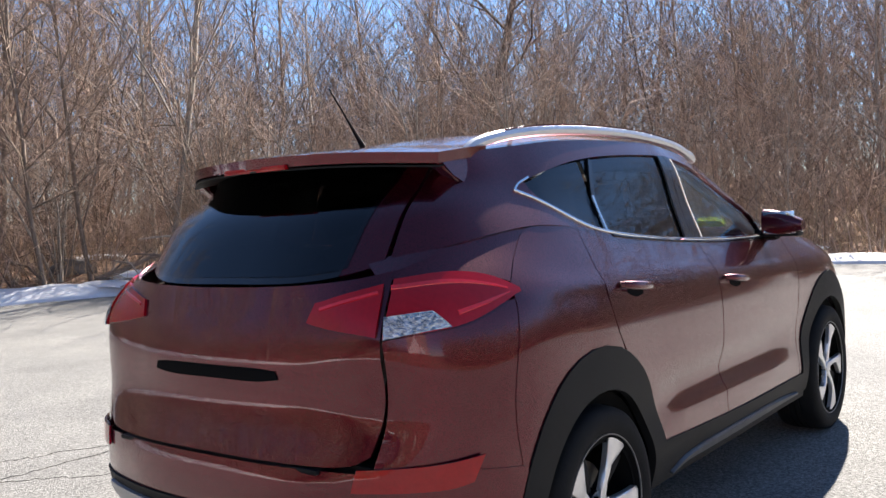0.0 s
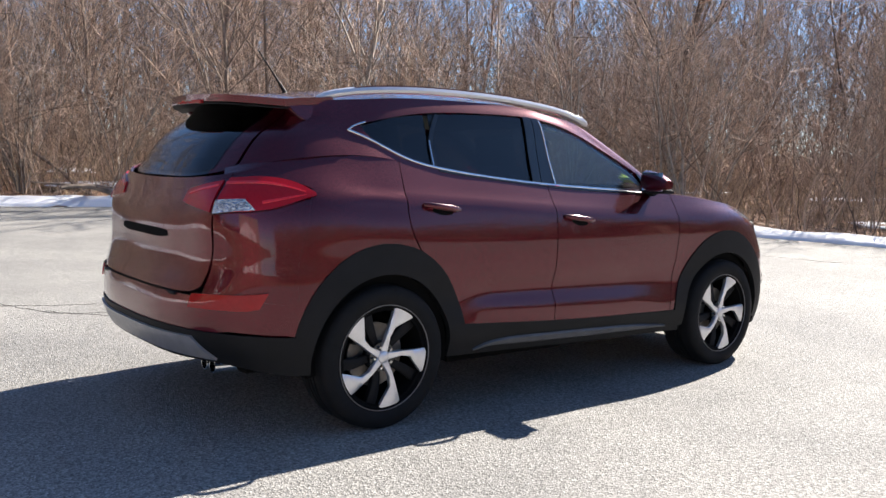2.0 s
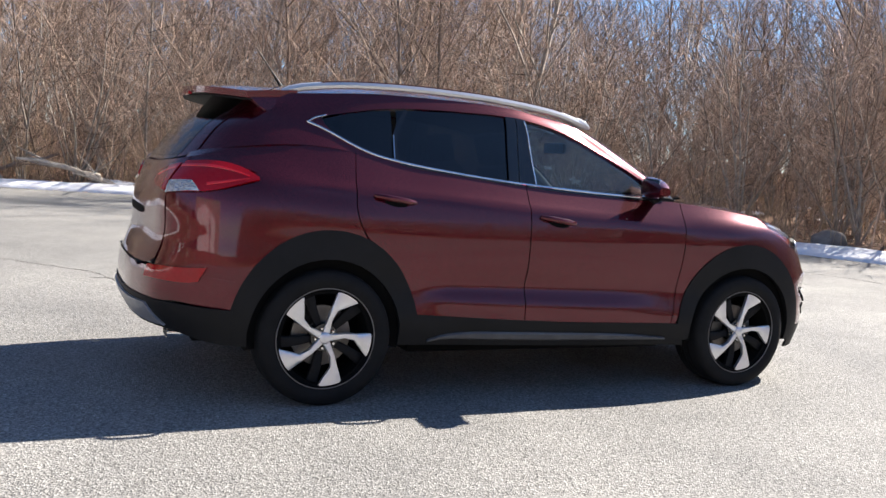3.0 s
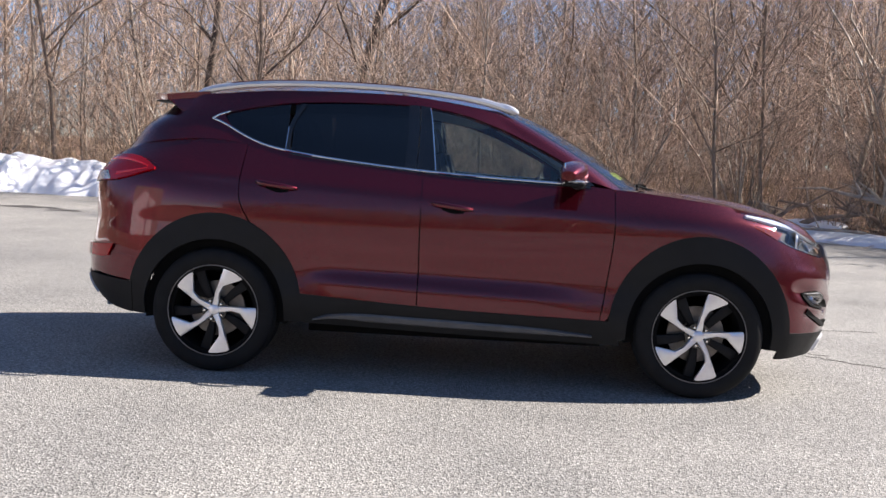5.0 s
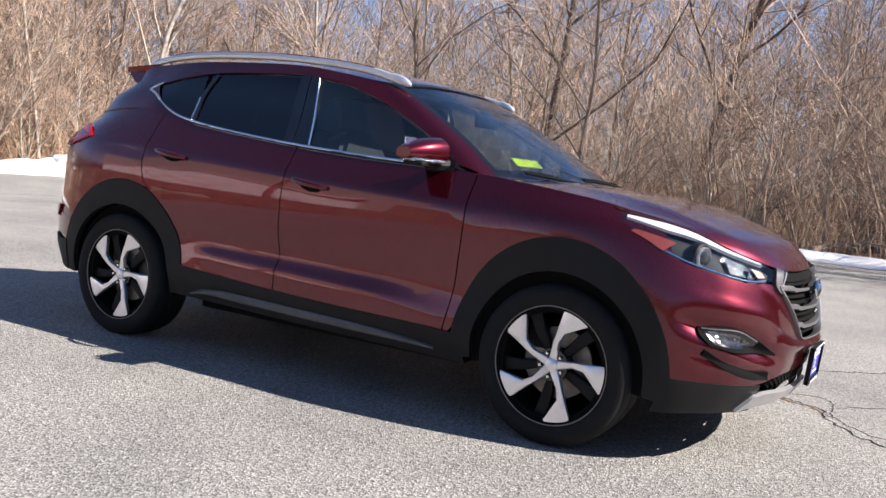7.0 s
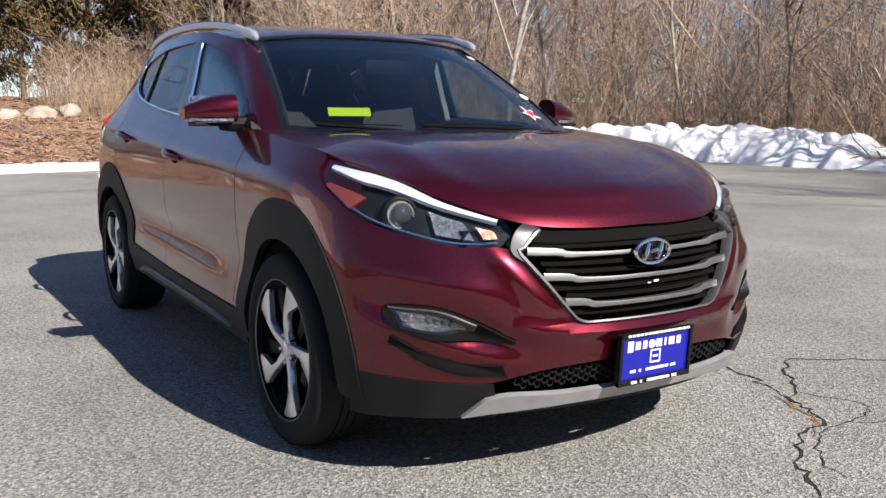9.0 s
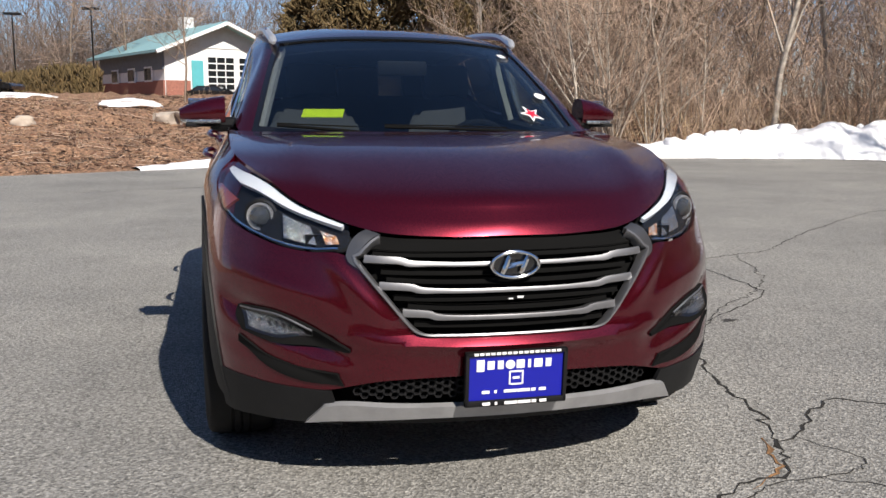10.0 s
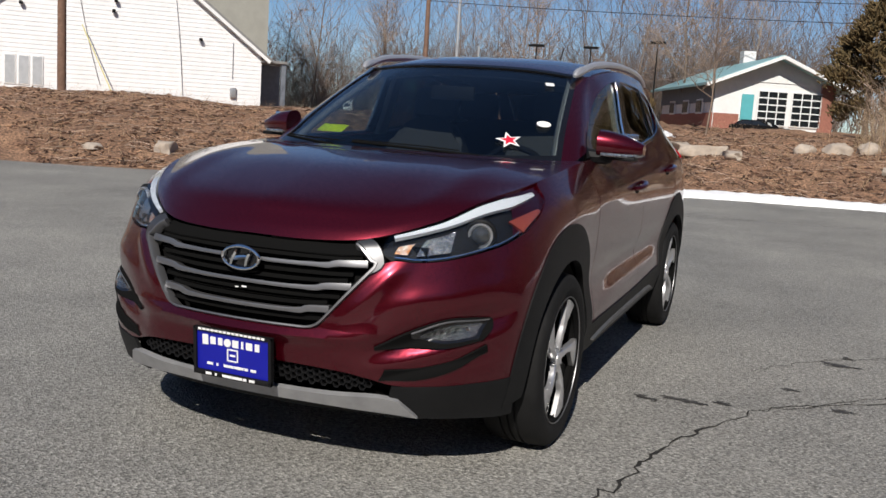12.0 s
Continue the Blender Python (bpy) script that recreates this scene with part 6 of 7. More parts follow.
# ---------------------------------------------------------------- rocks
ROCK = material("pale_granite", (.50, .42, .34), .9, vary=.4, vscale=3, color2=(.33, .28, .24), bump=.7, bscale=18)
DARKROCK = material("grey_fieldstone", (.26, .24, .22), .9, vary=.4, vscale=4, bump=.7, bscale=18)
for k, (x, y, sx, sy, sz, mat, flat) in enumerate((
        (-15.9, -6.5, .50, .40, .46, ROCK, .5), (-14.9, -7.1, .30, .22, .22, ROCK, .4), (-12.9, -5.55, .16, .14, .14, ROCK, 0), (-21.1, -1.4, 1.0, .45, .34, ROCK, .7), (-21.6, -2.3, .85, .4, .36, ROCK, .7),
        (-20.6, -.5, .7, .35, .22, ROCK, .7), (-25.2, 2.1, .42, .34, .32, ROCK, .2), (-25.6, 3.0, .36, .32, .30, ROCK, .2), (-24.9, 1.2, .30, .28, .26, ROCK, .2), (-10.9, -11.3, .42, .22, .26, ROCK, .6),
        (-9.9, -12.4, .34, .16, .10, ROCK, .4), (-13.2, -8.6, .25, .2, .12, ROCK, .3), (-14.9, -9.4, .22, .2, .16, ROCK, .2), (-22.3, 4.8, .4, .3, .3, ROCK, .3), (-19.0, -5.6, .3, .25, .2, ROCK, .3))):
    blob("boulder", x, y, sx, sy, sz, mat, "pale angular boulder on the cleared bank" if flat > .3 else "rounded pale boulder on the cleared bank", "rock", k + 3, .35, "boulders on the bank", flat=flat)
for k in range(34):
    a = rs.uniform(25, 132)
    d = rs.uniform(14, 24)
    x, y = d * math.cos(radians(a)), d * math.sin(radians(a))
    q = lot_distance(np.array([x]), np.array([y]))[0]
    if q < 1.0 or q > 6:
        continue
    blob("fieldstone", x, y, rs.uniform(.2, .55), rs.uniform(.2, .45), rs.uniform(.15, .35), DARKROCK, "grey fieldstone among the brush", "rock", k + 31, .35, "fieldstones at the wood's edge", flat=rs.choice((0, .4)))
bm = bmesh.new()
tube(bm, spline([(-20.9, 3.2, ground_z(-20.9, 3.2) + .12), (-20.5, 5.2, ground_z(-20.5, 5.2) + .16), (-20.0, 7.6, ground_z(-20, 7.6) + .12)], 10), np.linspace(.12, .05, 10), 8)
tagged(mesh_ob("fallen_log", bm, PALEBARK), "bare fallen log lying on the bank", "log")


def dead_branch(x, y, L, rad, turn, tilt, mat, seed):
    """A fallen limb at the wood's edge with the stubs of its side branches."""
    rr = np.random.default_rng(seed)
    d = np.array([math.cos(turn) * math.cos(tilt), math.sin(turn) * math.cos(tilt), math.sin(tilt)])
    p = np.array([x, y, ground_z(x, y) + rad * .6])
    pts = [p + d * L * f + np.array([0, 0, .10 * math.sin(3 * f)]) + rr.normal(0, .03, 3) * L * .3 for f in np.linspace(0, 1, 7)]
    limb = tagged(mesh_ob("fallen_branch", tube(bmesh.new(), pts, np.linspace(rad, rad * .35, 7), 7), mat), "weathered fallen limb in the brush at the wood's edge", "branch", "fallen branches at the wood's edge")
    for _ in range(6):
        b = pts[rr.integers(1, 6)]
        q = d * .5 + rr.normal(0, .6, 3)
        q[2] = abs(q[2])
        m = b + q * L * rr.uniform(.10, .2)
        part("side_branch", tube(bmesh.new(), [b, m, m + (q + rr.normal(0, .3, 3)) * L * .14], [rad * .4, rad * .28, rad * .1], 5), mat, limb)


rb = random.Random(14)
for k in range(26):
    a = radians(rb.uniform(42, 118))
    far = 11.0
    while lot_distance(np.array([far * math.cos(a)]), np.array([far * math.sin(a)]))[0] < rb.uniform(.7, 2.6) and far < 30:
        far += .2
    dead_branch(far * math.cos(a), far * math.sin(a), rb.uniform(1.4, 3.4), rb.uniform(.035, .10), rb.uniform(0, 6.28), rb.uniform(.0, .45), (BARK, PALEBARK, BARK)[k % 3], k + 5)

# ---------------------------------------------------------------- cracks and stains in the asphalt
CRACK = material("open_crack", (.022, .020, .018), .95, vary=.4, vscale=20)
STAIN = material("oil_stain", (.075, .070, .066), .7, vary=.6, vscale=40, bump=.5, bscale=150)
RUST = material("rusty_crack_grit", (.30, .16, .07), .95, vary=.5, vscale=25)


def crack(knots, width, seed, mat=CRACK, name="crack"):
    """A jagged open crack: a shallow dark trough along a wandering line."""
    rr = np.random.default_rng(seed)
    k = np.array(knots, float)
    n = int(np.linalg.norm(np.diff(k, axis=0), axis=1).sum() / .045) + 4
    c = spline(k, n)
    w = np.cumsum(rr.normal(0, .010, (n, 2)), axis=0)
    w -= np.linspace(0, 1, n)[:, None] * w[-1]
    c = c + w + rr.normal(0, .009, (n, 2))
    tan = np.gradient(c, axis=0)
    tan /= np.maximum(np.linalg.norm(tan, axis=1, keepdims=True), 1e-9)
    nrm = np.stack([-tan[:, 1], tan[:, 0]], 1)
    half = .42 * width * np.clip(rr.normal(.5, .22, n), .12, 1)[:, None] * np.minimum(1, np.minimum(np.arange(n), np.arange(n)[::-1]) / 4 + .2)[:, None]
    pts = np.stack([np.c_[c + nrm * half, np.full(n, .003)], np.c_[c, np.full(n, .0015)], np.c_[c - nrm * half, np.full(n, .003)]], 1)
    ob = mesh_ob(name, grid_mesh(pts), mat, smooth=False)
    ob.parent = lot
    return ob


crack([(-2.2, 3.8), (-1.9, 3.0), (-1.65, 2.79), (-1.13, 2.74), (-.60, 2.69), (-.21, 2.29), (.19, 1.82), (.38, 1.63)], .020, 1)
crack([(.38, 1.63), (.95, 1.40), (1.48, 1.22), (1.71, 1.20), (1.97, 1.08), (2.20, .97), (2.45, .52), (2.9, .2)], .026, 2)
crack([(-1.9, 3.03), (-.95, 1.95), (-.3, 1.5)], .008, 3)
crack([(3.2, 3.4), (2.2, 2.4), (1.64, 1.72), (1.70, 1.50), (1.97, 1.08)], .022, 4)
crack([(1.9, 1.22), (2.2, 1.29), (2.36, .80), (2.6, .55)], .010, 5)
crack([(-7.4, 11.2), (-5.6, 8.6), (-4.6, 6.6), (-3.3, 5.0), (-2.2, 3.8)], .022, 6)
crack([(.38, 1.63), (-.15, 2.21), (-.9, 2.9), (-2.2, 3.4)], .012, 7)
crack([(2.3, 1.1), (2.8, 1.6), (3.4, 1.7)], .012, 8)
crack([(1.9, 1.1), (2.16, .98), (2.3, .8)], .03, 9, RUST, "crack_grit")
crack([(5.5, -8), (3, -9.5), (-1, -9)], .012, 10)
crack([(5, 9), (7.5, 6), (8.5, 2)], .014, 11)
crack([(-9, -3), (-11, 3), (-10, 8)], .014, 12)


def stain(x, y, sx, sy, seed):
    """A thin film of old oil: a few ragged blots side by side."""
    rr = np.random.default_rng(seed + 80)
    bm = bmesh.new()
    for b in range(4):
        cx, cy = (x, y) if b == 0 else (x + rr.normal(0, .7) * sx, y + rr.normal(0, .8) * sy)
        k0 = 1 if b == 0 else rr.uniform(.25, .55)
        ring = []
        for k in range(30):
            a = 2 * math.pi * k / 30
            n = noise.fractal(Vector((math.cos(a) * 1.8, math.sin(a) * 1.8, seed * 2.3 + b)), .8, 2.0, 4)
            q = k0 * max(.35, 1 + .9 * n)
            ring.append(bm.verts.new((cx + .8 * sx * q * math.cos(a), cy + .8 * sy * q * math.sin(a), .0030 + .0005 * b)))
        bm.faces.new(ring)
    ob = mesh_ob("oil_stain", bm, STAIN, smooth=False)
    ob.parent = lot


for k, (x, y, sx, sy) in enumerate(((-.83, 2.01, .05, .10), (.42, 1.29, .03, .09), (.49, 1.12, .025, .06), (.36, 1.47, .025, .05), (-.1, 1.75, .02, .05), (.15, 2.0, .03, .05), (-1.05, 2.05, .03, .04), (-9.0, 11.8, .6, .4), (-8.0, 11.2, .4, .2))):
    stain(x, y, sx, sy, k)

# ---------------------------------------------------------------- buildings
SIDING = material("white_lap_siding", (.82, .82, .82), .6, vary=.08, vscale=2)
SHINGLE = material("grey_shingles", (.24, .235, .23), .9, vary=.2, vscale=6, bump=.4, bscale=30)
GREYBOARD = material("grey_beige_boards", (.33, .32, .28), .85, vary=.12, vscale=1.5)
TEAL = material("teal_metal_roof", (.30, .52, .54), .4, vary=.15, vscale=3)
BRICK = material("red_brick", (.36, .15, .11), .9, vary=.3, vscale=12, bump=.3, bscale=40)
SLATE = material("slate_blue_boards", (.16, .18, .21), .7, vary=.2, vscale=5)
WINDOW = material("dark_window_glass", (.02, .024, .028), .06, coat=1.0, vary=.3, vscale=2)
WPAINT = material("white_trim_paint", (.80, .80, .79), .5, vary=.08, vscale=4)
# pale colour holds both white curtains and the sky mirrored in the glass
SKYCURTAIN = material("pale_curtain_and_sky_glass", (.50, .52, .54), .12, coat=1.0, vary=.15, vscale=3)
TURQ = material("turquoise_door", (.10, .42, .46), .5, vary=.1)


def gable(w, eave, ridge, x0, x1, base=-.6):
    """A gabled block, its ends at x0 and x1, w wide."""
    bm = bmesh.new()
    sec = [(-w / 2, base), (w / 2, base), (w / 2, eave), (0, ridge), (-w / 2, eave)]
    a = [bm.verts.new((x0, y, z)) for y, z in sec]
    b = [bm.verts.new((x1, y, z)) for y, z in sec]
    bm.faces.new(a), bm.faces.new(b)
    for i in range(5):
        bm.faces.new((a[i], a[(i + 1) % 5], b[(i + 1) % 5], b[i]))
    return bm


def roof_slab(w, eave, ridge, x0, x1, side, over, thick=.16):
    k = (ridge - eave) / (w / 2)
    y1 = w / 2 + over
    z1 = eave - over * k
    bm = bmesh.new()
    v = [bm.verts.new(p) for p in ((x0, 0, ridge), (x1, 0, ridge), (x1, side * y1, z1), (x0, side * y1, z1), (x0, 0, ridge + thick), (x1, 0, ridge + thick), (x1, side * y1, z1 + thick), (x0, side * y1, z1 + thick))]
    for f in ((0, 1, 2, 3), (4, 5, 6, 7), (0, 1, 5, 4), (1, 2, 6, 5), (2, 3, 7, 6), (3, 0, 4, 7)):
        bm.faces.new([v[i] for i in f])
    return bm


# white commercial barn with lap siding
W, EAVE, RIDGE = 14.7, 2.75, 8.5
barn = thing("barn", Matrix.Translation((-30.0, -30.85, 1.35)) @ pose(0, 0, 0, 0, 0, 41.5), label="large white barn-like building with lap siding and grey roof", category="building")
part("wall", gable(W, EAVE, RIDGE, -16, -.08), SIDING, barn, smooth=False)
for k in range(int(RIDGE / .21)):
    z = .02 + k * .21
    half = W / 2 if z < EAVE else W / 2 * (RIDGE - z) / (RIDGE - EAVE)
    if half > .3:
        bm = bmesh.new()
        v = [bm.verts.new(p) for p in ((-.08, -half, z), (-.08, half, z), (0, half, z), (0, -half, z), (-.08, -half, z + .21), (-.08, half, z + .21), (-.018, half, z + .21), (-.018, -half, z + .21))]
        for f in ((0, 1, 2, 3), (4, 5, 6, 7), (0, 1, 5, 4), (1, 2, 6, 5), (2, 3, 7, 6), (3, 0, 4, 7)):
            bm.faces.new([v[i] for i in f])
        part("siding_board", bm, SIDING, barn, smooth=False)
part("rear_wing", boxes(((-11.0, -1.9, 6.5), (10.0, 20.6, 14.2))), GREYBOARD, barn, "tall grey rear block", smooth=False)
for side in (-1, 1):
    part("roof", roof_slab(W, EAVE, RIDGE, -16.5, .35, side, .5), SHINGLE, barn, "grey shingle roof", smooth=False)
    k = (RIDGE - EAVE) / (W / 2)
    part("rake_board", tube(bmesh.new(), [(.30, 0, RIDGE - .10), (.30, side * (W / 2 + .4), EAVE - .4 * k - .10)], .11, 4), WPAINT, barn, smooth=False)
part("porch_roof", boxes(((-1.2, W / 2 + .65, EAVE - .35), (2.6, 1.4, .14)), bevel=.02), SHINGLE, barn, smooth=False)
part("porch_post", boxes(((-.2, W / 2 + 1.15, 1.1), (.4, .24, 2.6)), bevel=.02), SLATE, barn, smooth=False)
part("porch_back", boxes(((-2.5, W / 2 + .65, 1.1), (.15, 1.3, 2.6))), SLATE, barn, smooth=False)
for k in range(3):
    w = part("window", boxes(((.01, -4.4 + k * .60, 1.1), (.06, .52, 1.42)), bevel=.01), WPAINT, barn, "white sash window")
    part("pane", boxes(((.03, -4.4 + k * .60, 1.1), (.04, .42, 1.30))), SKYCURTAIN, w)
for y, z in ((-3.9, 4.2), (-.4, 5.0), (.3, 4.7), (4.3, 3.2), (-6.6, 3.4), (.2, 4.2)):
    lamp = part("flood_lamp", boxes(((.16, y, z), (.22, .16, .16)), bevel=.03), BLACK, barn)
    part("lamp_arm", boxes(((.06, y, z + .06), (.14, .04, .04))), BLACK, lamp)
for pts in (((.05, 3.0, 5.9), (.06, 3.3, 3.0), (.06, 3.5, .1)), ((.05, -1.6, 6.2), (.06, -1.0, 3.0), (.06, -.4, .6)), ((.05, 5.9, 3.2), (.06, 5.9, 1.4))):
    part("cable", tube(bmesh.new(), spline(pts, 8), .016, 4), GREYSKID, barn)
part("meter_box", boxes(((.08, 2.9, 5.6), (.2, .5, .6)), ((.08, 5.95, .7), (.16, .3, .5)), bevel=.02), GREYSKID, barn)
part("guy_guard", tube(bmesh.new(), [(.5, -1.2, 3.4), (.9, .3, .0)], .028, 6), material("yellow_plastic", (.72, .66, .28), .5, vary=.1), barn)

# small house with a gable end, garage windows and a teal roof
W, EAVE, RIDGE = 6.2, 2.25, 3.55
house = thing("house", Matrix.Translation((-45.6, -1.0, 2.05)) @ pose(0, 0, 0, 0, 0, 23), label="low white house with brick base and teal roof", category="house")
part("wall", gable(W, EAVE, RIDGE, -11, 0), WPAINT, house, smooth=False)
part("brick_corner", boxes(((.03, 2.80, 1.0), (.10, .75, 2.7))), BRICK, house, "red brick corner", smooth=False)
part("brick_base", boxes(((.03, -2.4, .15), (.10, 1.3, .9)), ((-5.5, -W / 2 - .03, .15), (11, .10, .9))), BRICK, house, "red brick base", smooth=False)
part("upper_cladding", boxes(((-5.5, -W / 2 - .03, 1.65), (11, .12, 1.0))), SLATE, house, smooth=False)
for side in (-1, 1):
    part("roof", roof_slab(W, EAVE, RIDGE, -11.6, .9, side, .7, .14), TEAL, house, "faded teal metal roof", smooth=False)
    k = (RIDGE - EAVE) / (W / 2)
    part("rake_board", tube(bmesh.new(), [(.92, 0, RIDGE + .02), (.92, side * (W / 2 + .7), EAVE - .7 * k + .02)], .12, 4), WPAINT, house, smooth=False)
part("gable_panel", prism([(-2.4, EAVE + .06), (2.4, EAVE + .06), (0, RIDGE - .16)], .05, Matrix(((0, 0, 1, 0), (1, 0, 0, 0), (0, 1, 0, 0), (0, 0, 0, 1)))), WPAINT, house, smooth=False)
for y0 in (-.05, 1.72):
    w = part("garage_window", boxes(((.03, y0, 1.0), (.10, 1.60, 1.80)), bevel=.01), WPAINT, house, "white-framed garage window", smooth=False)
    for i in range(3):
        for j in range(5):
            part("pane", boxes(((.06, y0 - .50 + i * .50, .30 + j * .35), (.06, .44, .28))), WINDOW, w, smooth=False)
part("turquoise_door", boxes(((.05, -1.35, .85), (.08, .62, 1.6))), TURQ, house, smooth=False)
for x0 in (-2.2, -5.0, -8.0):
    w = part("window", boxes(((x0, -W / 2 - .08, .95), (1.2, .10, .8))), WPAINT, house, smooth=False)
    part("pane", boxes(((x0, -W / 2 - .13, .95), (1.0, .06, .62))), WINDOW, w, smooth=False)
part("chimney", boxes(((-6, .4, 3.8), (.7, .7, 1.2))), WPAINT, house, smooth=False)

# parked vehicles far off
def far_vehicle(x, y, turn, mat, label, tall=.72):
    t = thing("parked_car", Matrix.Translation((x, y, ground_z(x, y) + .02)) @ pose(0, 0, 0, 0, 0, turn) @ Matrix.Diagonal((.9 if tall > .65 else .62, .9, tall, 1)), label=label, category="car")
    side = Matrix(((1, 0, 0, 0), (0, 0, -1, 0), (0, 1, 0, 0), (0, 0, 0, 1)))
    low = [tuple(q) for q in spline([(2.12, .38), (2.16, .56), (2.02, .74), (1.0, .90), (0, .94), (-1.6, .96), (-2.10, .90), (-2.18, .60), (-2.10, .36)], 26)]
    bm = prism(low, 1.66, Matrix.Translation((0, .83, 0)) @ side)
    bmesh.ops.bevel(bm, geom=[e for e in bm.edges if abs(e.verts[0].co.y - e.verts[1].co.y) < .01], offset=.07, segments=2, affect="EDGES")
    part("body", bm, mat, t)
    # glasshouse leaning in towards the roof
    bot, top = [(1.05, .90), (-1.75, .95)], [(.25, 1.42), (-1.25, 1.44)]
    bm = bmesh.new()
    v = [bm.verts.new((a, b * w, z)) for (a, z), w in zip(bot + top, (.76, .74, .58, .58)) for b in (-1, 1)]
    for f in ((0, 1, 5, 4), (2, 3, 7, 6), (4, 5, 7, 6), (0, 4, 6, 2), (1, 5, 7, 3), (0, 1, 3, 2)):
        bm.faces.new([v[k] for k in f])
    part("side_glass", bm, WINDOW, t, smooth=False)
    part("roof", boxes(((-.50, 0, 1.45), (1.62, 1.22, .07)), bevel=.03), mat, t)
    for sg in (-1, 1):
        for (a, b) in ((1.05, .25), (-.32, -.42), (-1.75, -1.25)):
            part("window_pillar", tube(bmesh.new(), [(a, sg * .765, .92), (b, sg * .60, 1.44)], .045, 4), mat, t)
    for a in (-1.3, 1.3):
        for b in (-.78, .78):
            bm = lathe([(0, .1), (.30, .1), (.32, .0), (.30, -.1), (0, -.1)], 18)
            bm.transform(Matrix.Translation((a, b, .32)))
            part("wheel", bm, RUBBER, t)
    return t


far_vehicle(-50.5, -25.2, 60, WPAINT, "distant white car parked beyond the bank", .95)
far_vehicle(-42.8, -1.3, 75, GLOSS_BLACK, "low dark car parked in front of the house", .46)
far_vehicle(-38.6, -11.5, 80, GLOSS_BLACK, "dark car parked by the hedge")

# poles, signs and wires
POLEWOOD = material("weathered_pole", (.22, .13, .09), .9, vary=.35, vscale=4, bump=.4, bscale=30)
GALV = material("galvanised_steel", (.62, .63, .64), .4, .6, vary=.15)
GREENPAINT = material("green_sign_paint", (.25, .55, .48), .5, vary=.15)


def pole(x, y, tall, rad, mat, label, arms=0, name="utility_pole"):
    z = ground_z(x, y) - .3
    t = thing(name, Matrix.Translation((x, y, z)), label=label, category="pole")
    part("post", tube(bmesh.new(), [(0, 0, 0), (0, 0, tall * .5), (0, 0, tall)], [rad, rad * .9, rad * .7], 12), mat, t)
    for k in range(arms):
        part("crossarm", boxes(((0, 0, tall - .6 - k * .8), (.12, 2.2, .12))), mat, t)
    return t


pole(-19.0, -22.6, 10.5, .15, POLEWOOD, "brown wooden utility pole in front of the barn", 1)
pole(-45.7, -21.05, 11, .16, POLEWOOD, "brown wooden utility pole by the road", 1)
pole(-51.0, -21.2, 10, .12, GALV, "tall white metal pole by the road", 0, "flag_pole")
pole(-53.4, -20.6, 6.0, .09, GALV, "short white metal pole by the road", 0, "flag_pole")
for x, y in ((-50, -8), (-52, -12.5), (-47, -14.5)):
    t = pole(x, y, 5.2, .05, BLACK, "dark parking lot lamp on a pole", 0, "street_lamp")
    part("lamp_head", boxes(((0, 0, 5.2), (.35, .9, .14)), bevel=.03), BLACK, t)
t = pole(-40.9, -19.6, 2.5, .05, GREENPAINT, "green sign on a leaning post", 0, "sign_post")
part("sign_board", boxes(((.06, 0, 2.25), (.04, .55, .55)), bevel=.01), GREENPAINT, t)
t = pole(-39.4, -22.7, 1.25, .03, GALV, "small white square sign on a post", 0, "sign_post")
part("sign_board", boxes(((.05, 0, 1.0), (.03, .55, .55)), bevel=.01), WHITE, t)
part("sign_bar", boxes(((.07, 0, 1.0), (.01, .3, .16))), BLACK, t)
for k, (z0, z1) in enumerate(((9.6, 10.2), (8.9, 9.4), (8.0, 8.4))):
    pts = [(-19, -22.6, z0 + .6), (-32, -22, (z0 + z1) / 2 - .1), (-45.7, -21.05, z1), (-48, 10, z1 - .8), (-50, 40, z1)]
    tagged(mesh_ob("overhead_wire", tube(bmesh.new(), spline(pts, 40), .02, 4), BLACK), "thin dark overhead wire between utility poles", "wire")

# hedge and evergreens
NEEDLE = material("dull_evergreen", (.105, .076, .030), .9, vary=.5, vscale=1.6, color2=(.15, .10, .044), island=.4)


def tuft_mesh(seed, n, shape):
    """Needle clumps as short tapered blades; shape(r) gives a place and a direction."""
    rr = np.random.default_rng(seed)
    s = Sticks()
    for _ in range(n):
        p, q, L = shape(rr)
        m = p + q * L * .5
        s.add([p, m, m + (q + rr.normal(0, .35, 3)) * L * .5], (L * .09, L * .17, .006))
    return s


def cedar_shape(seed):
    """Boughs at uneven heights and bearings, each a loose clump of needles, with gaps between."""
    cr = np.random.default_rng(seed)
    boughs = []
    for k in range(64):
        z = cr.random() ** .9
        reach = 2.3 * (1 - z) ** .55 * (.45 + .55 * min(1, z * 5)) * cr.uniform(.35, 1.1)
        a = cr.random() * 6.283
        boughs.append((math.cos(a) * reach, math.sin(a) * reach, 1.1 + z * 5.6 + .15 * reach, cr.uniform(.30, .72) * (1.1 - .6 * z), a))

    def shape(rr):
        x, y, z, s, a = boughs[rr.integers(len(boughs))]
        g = rr.normal(0, .5, 3) * s
        g = g + np.array([math.cos(a), math.sin(a), .5]) * rr.normal(0, .35) * s
        q = np.array([math.cos(a) * .7, math.sin(a) * .7, .8]) + rr.normal(0, .55, 3)
        return np.array([x, y, z]) + g, q / np.linalg.norm(q), rr.uniform(.10, .34)

    return shape


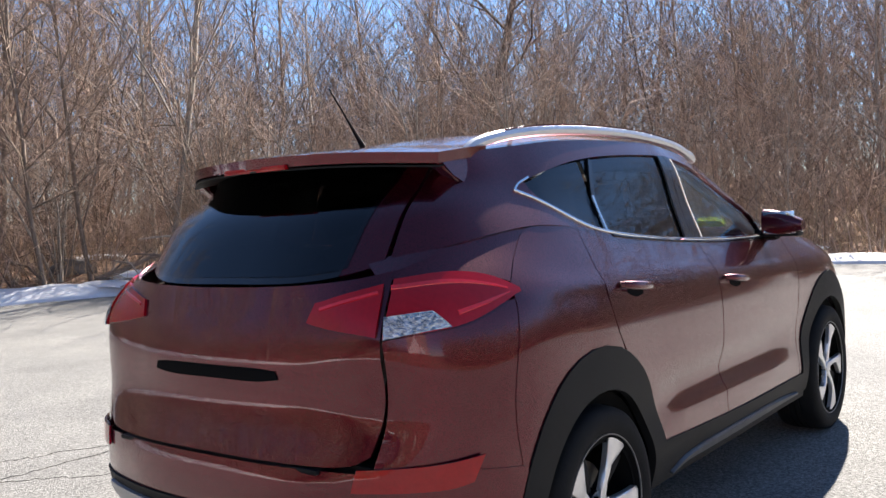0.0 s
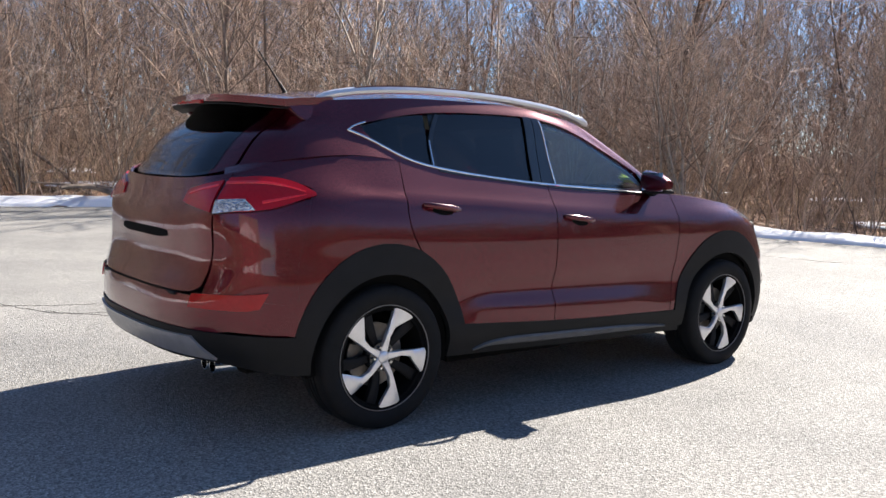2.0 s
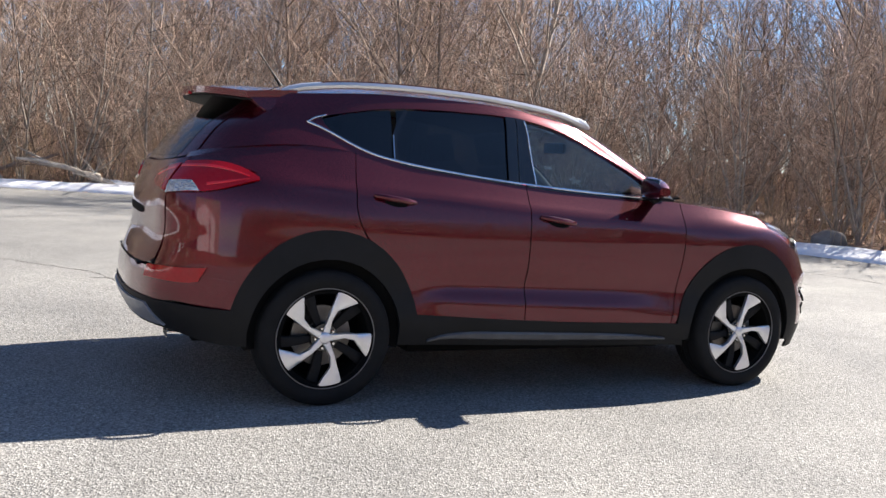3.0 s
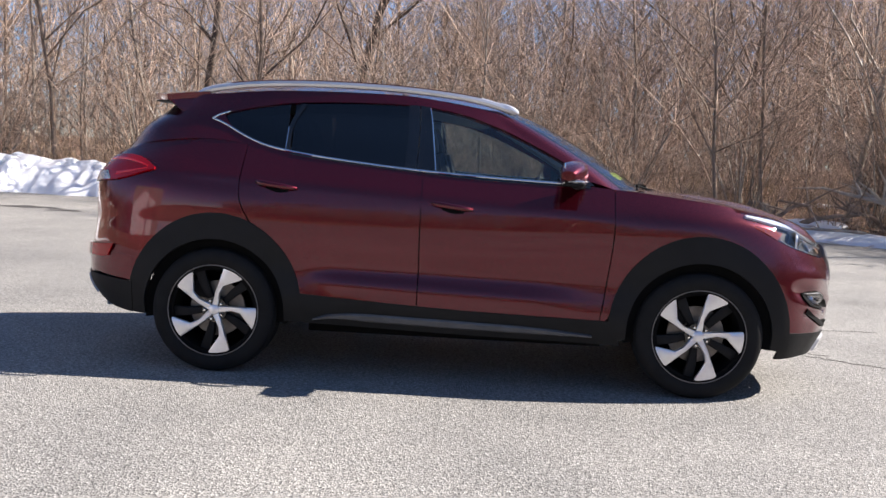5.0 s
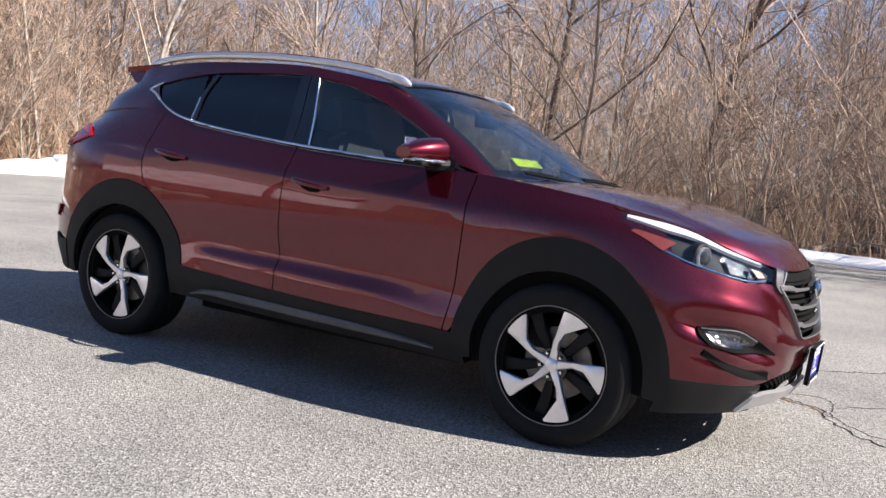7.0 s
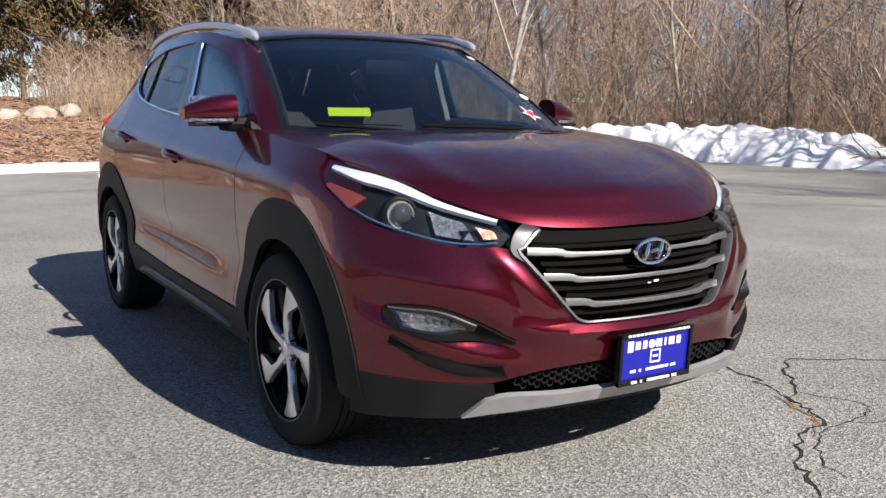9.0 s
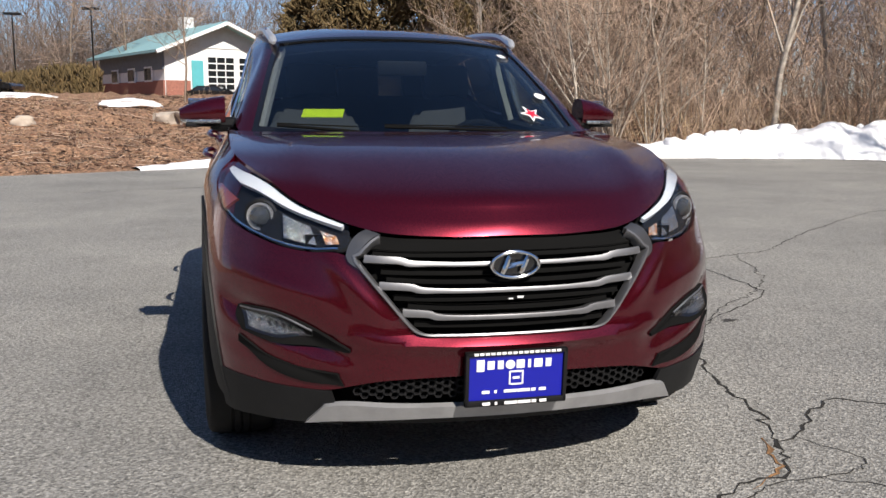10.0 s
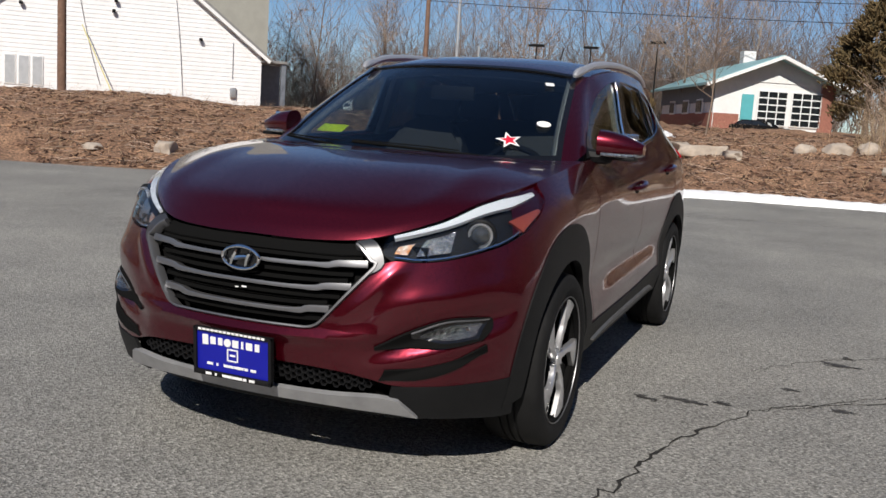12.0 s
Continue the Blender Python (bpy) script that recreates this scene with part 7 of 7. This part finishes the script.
CEDARS = [tuft_mesh(3 + k, 12000, cedar_shape(91 + k)).mesh("crown", NEEDLE) for k in range(3)]
bm = tube(bmesh.new(), [(0, 0, 0), (0, 0, 3), (0, 0, 6)], [.16, .11, .03], 8)
ctrunk = bpy.data.meshes.new("trunk")
bm.to_mesh(ctrunk), bm.free()
ctrunk.materials.append(BARK)
for k, (x, y, sc) in enumerate(((-37.0, 3.2, .85), (-36.6, 5.8, 1.12), (-34.2, 7.8, 1.15), (-33.0, 10.2, 1.1), (-37.5, 9.2, 1.3), (-35, 12.6, 1.1), (-30, 13.5, .8), (-31, 17, 1.0), (-37, 16, 1.2))):
    t = thing("evergreen_tree", Matrix.Translation((x, y, ground_z(x, y) - .1)) @ pose(0, 0, 0, 0, 0, 63 * k) @ Matrix.Diagonal((sc, sc, sc, 1)), label="dull olive-brown cedar with a ragged crown", category="tree", group="cedars beyond the bank")
    for name, me in (("trunk", ctrunk), ("crown", CEDARS[k % 3])):
        o = new(name, me)
        o.parent = t


def hedge(rr):
    u = rr.random()
    a = rr.random() * 3.1416
    p = np.array([-42.4 - 2.2 * u + .9 * math.cos(a), -16.4 + 9.4 * u, 0]) + np.array([0, 0, 1.75 + (1.25 + .25 * math.sin(9 * u)) * math.sin(a) * rr.random() ** .3])
    return p, np.array([math.cos(a) * .5, rr.normal(0, .3), 1.0]), rr.uniform(.15, .35)


tagged(new("hedge", tuft_mesh(9, 5000, hedge).mesh("hedge", NEEDLE)), "unclipped olive-brown evergreen hedge by the house", "hedge", kind="stuff")
for k in range(13):
    x, y = rs.uniform(-36, -21), rs.uniform(5.5, 17)
    if lot_distance(np.array([x]), np.array([y]))[0] > 3:
        make_tree(SAPLINGS, k % 3, x, y, rs.uniform(.7, 1.25), rs.uniform(0, 360), "slender bare sapling before the cedars", "saplings before the cedars")
# stout trees at the wood's edge
for x, y, k, sc, turn in ((-8.5, 20.8, 0, 1.0, 20), (-4.8, 24.5, 1, 1.0, 140), (-18.8, 14.7, 2, 1.1, 0), (22, 16.2, 1, .95, 60)):
    make_tree(BIG, k, x, y, sc, turn, "pale slender tree trunk at the wood's edge" if k == 2 else "stout dark-barked bare tree with forking limbs", "stout trees of the woods")
# single trees that stand out
for x, y, k, sc in ((-29, -2.25, 1, .72), (-55, -34.6, 0, 1.0), (-58, -30, 1, 1.0), (-52.6, -15.8, 1, .95), (-55, -10, 5, 1.3), (-50, -6, 1, 1.1), (-60, -20, 0, .9), (-62, -26, 4, .8), (-42, 6, 3, .9), (-40, 10, 2, .8), (-60, -4, 2, .8), (-15.2, 19.0, 2, .8), (-6.3, 18.2, 0, .9), (5.5, 15.4, 1, .9), (-18.5, 8.5, 3, .8), (-19.3, 11.5, 2, .7), (-57, -38, 5, 1.2), (-63, -33, 1, 1.2), (-20, 9.8, 3, .7), (-22, 10.5, 2, .8), (-24, 9.2, 3, .9)):
    make_tree(KINDS, k, x, y, sc, 37 * k + 11 * x, "single bare tree with spreading grey limbs", "lone bare trees")
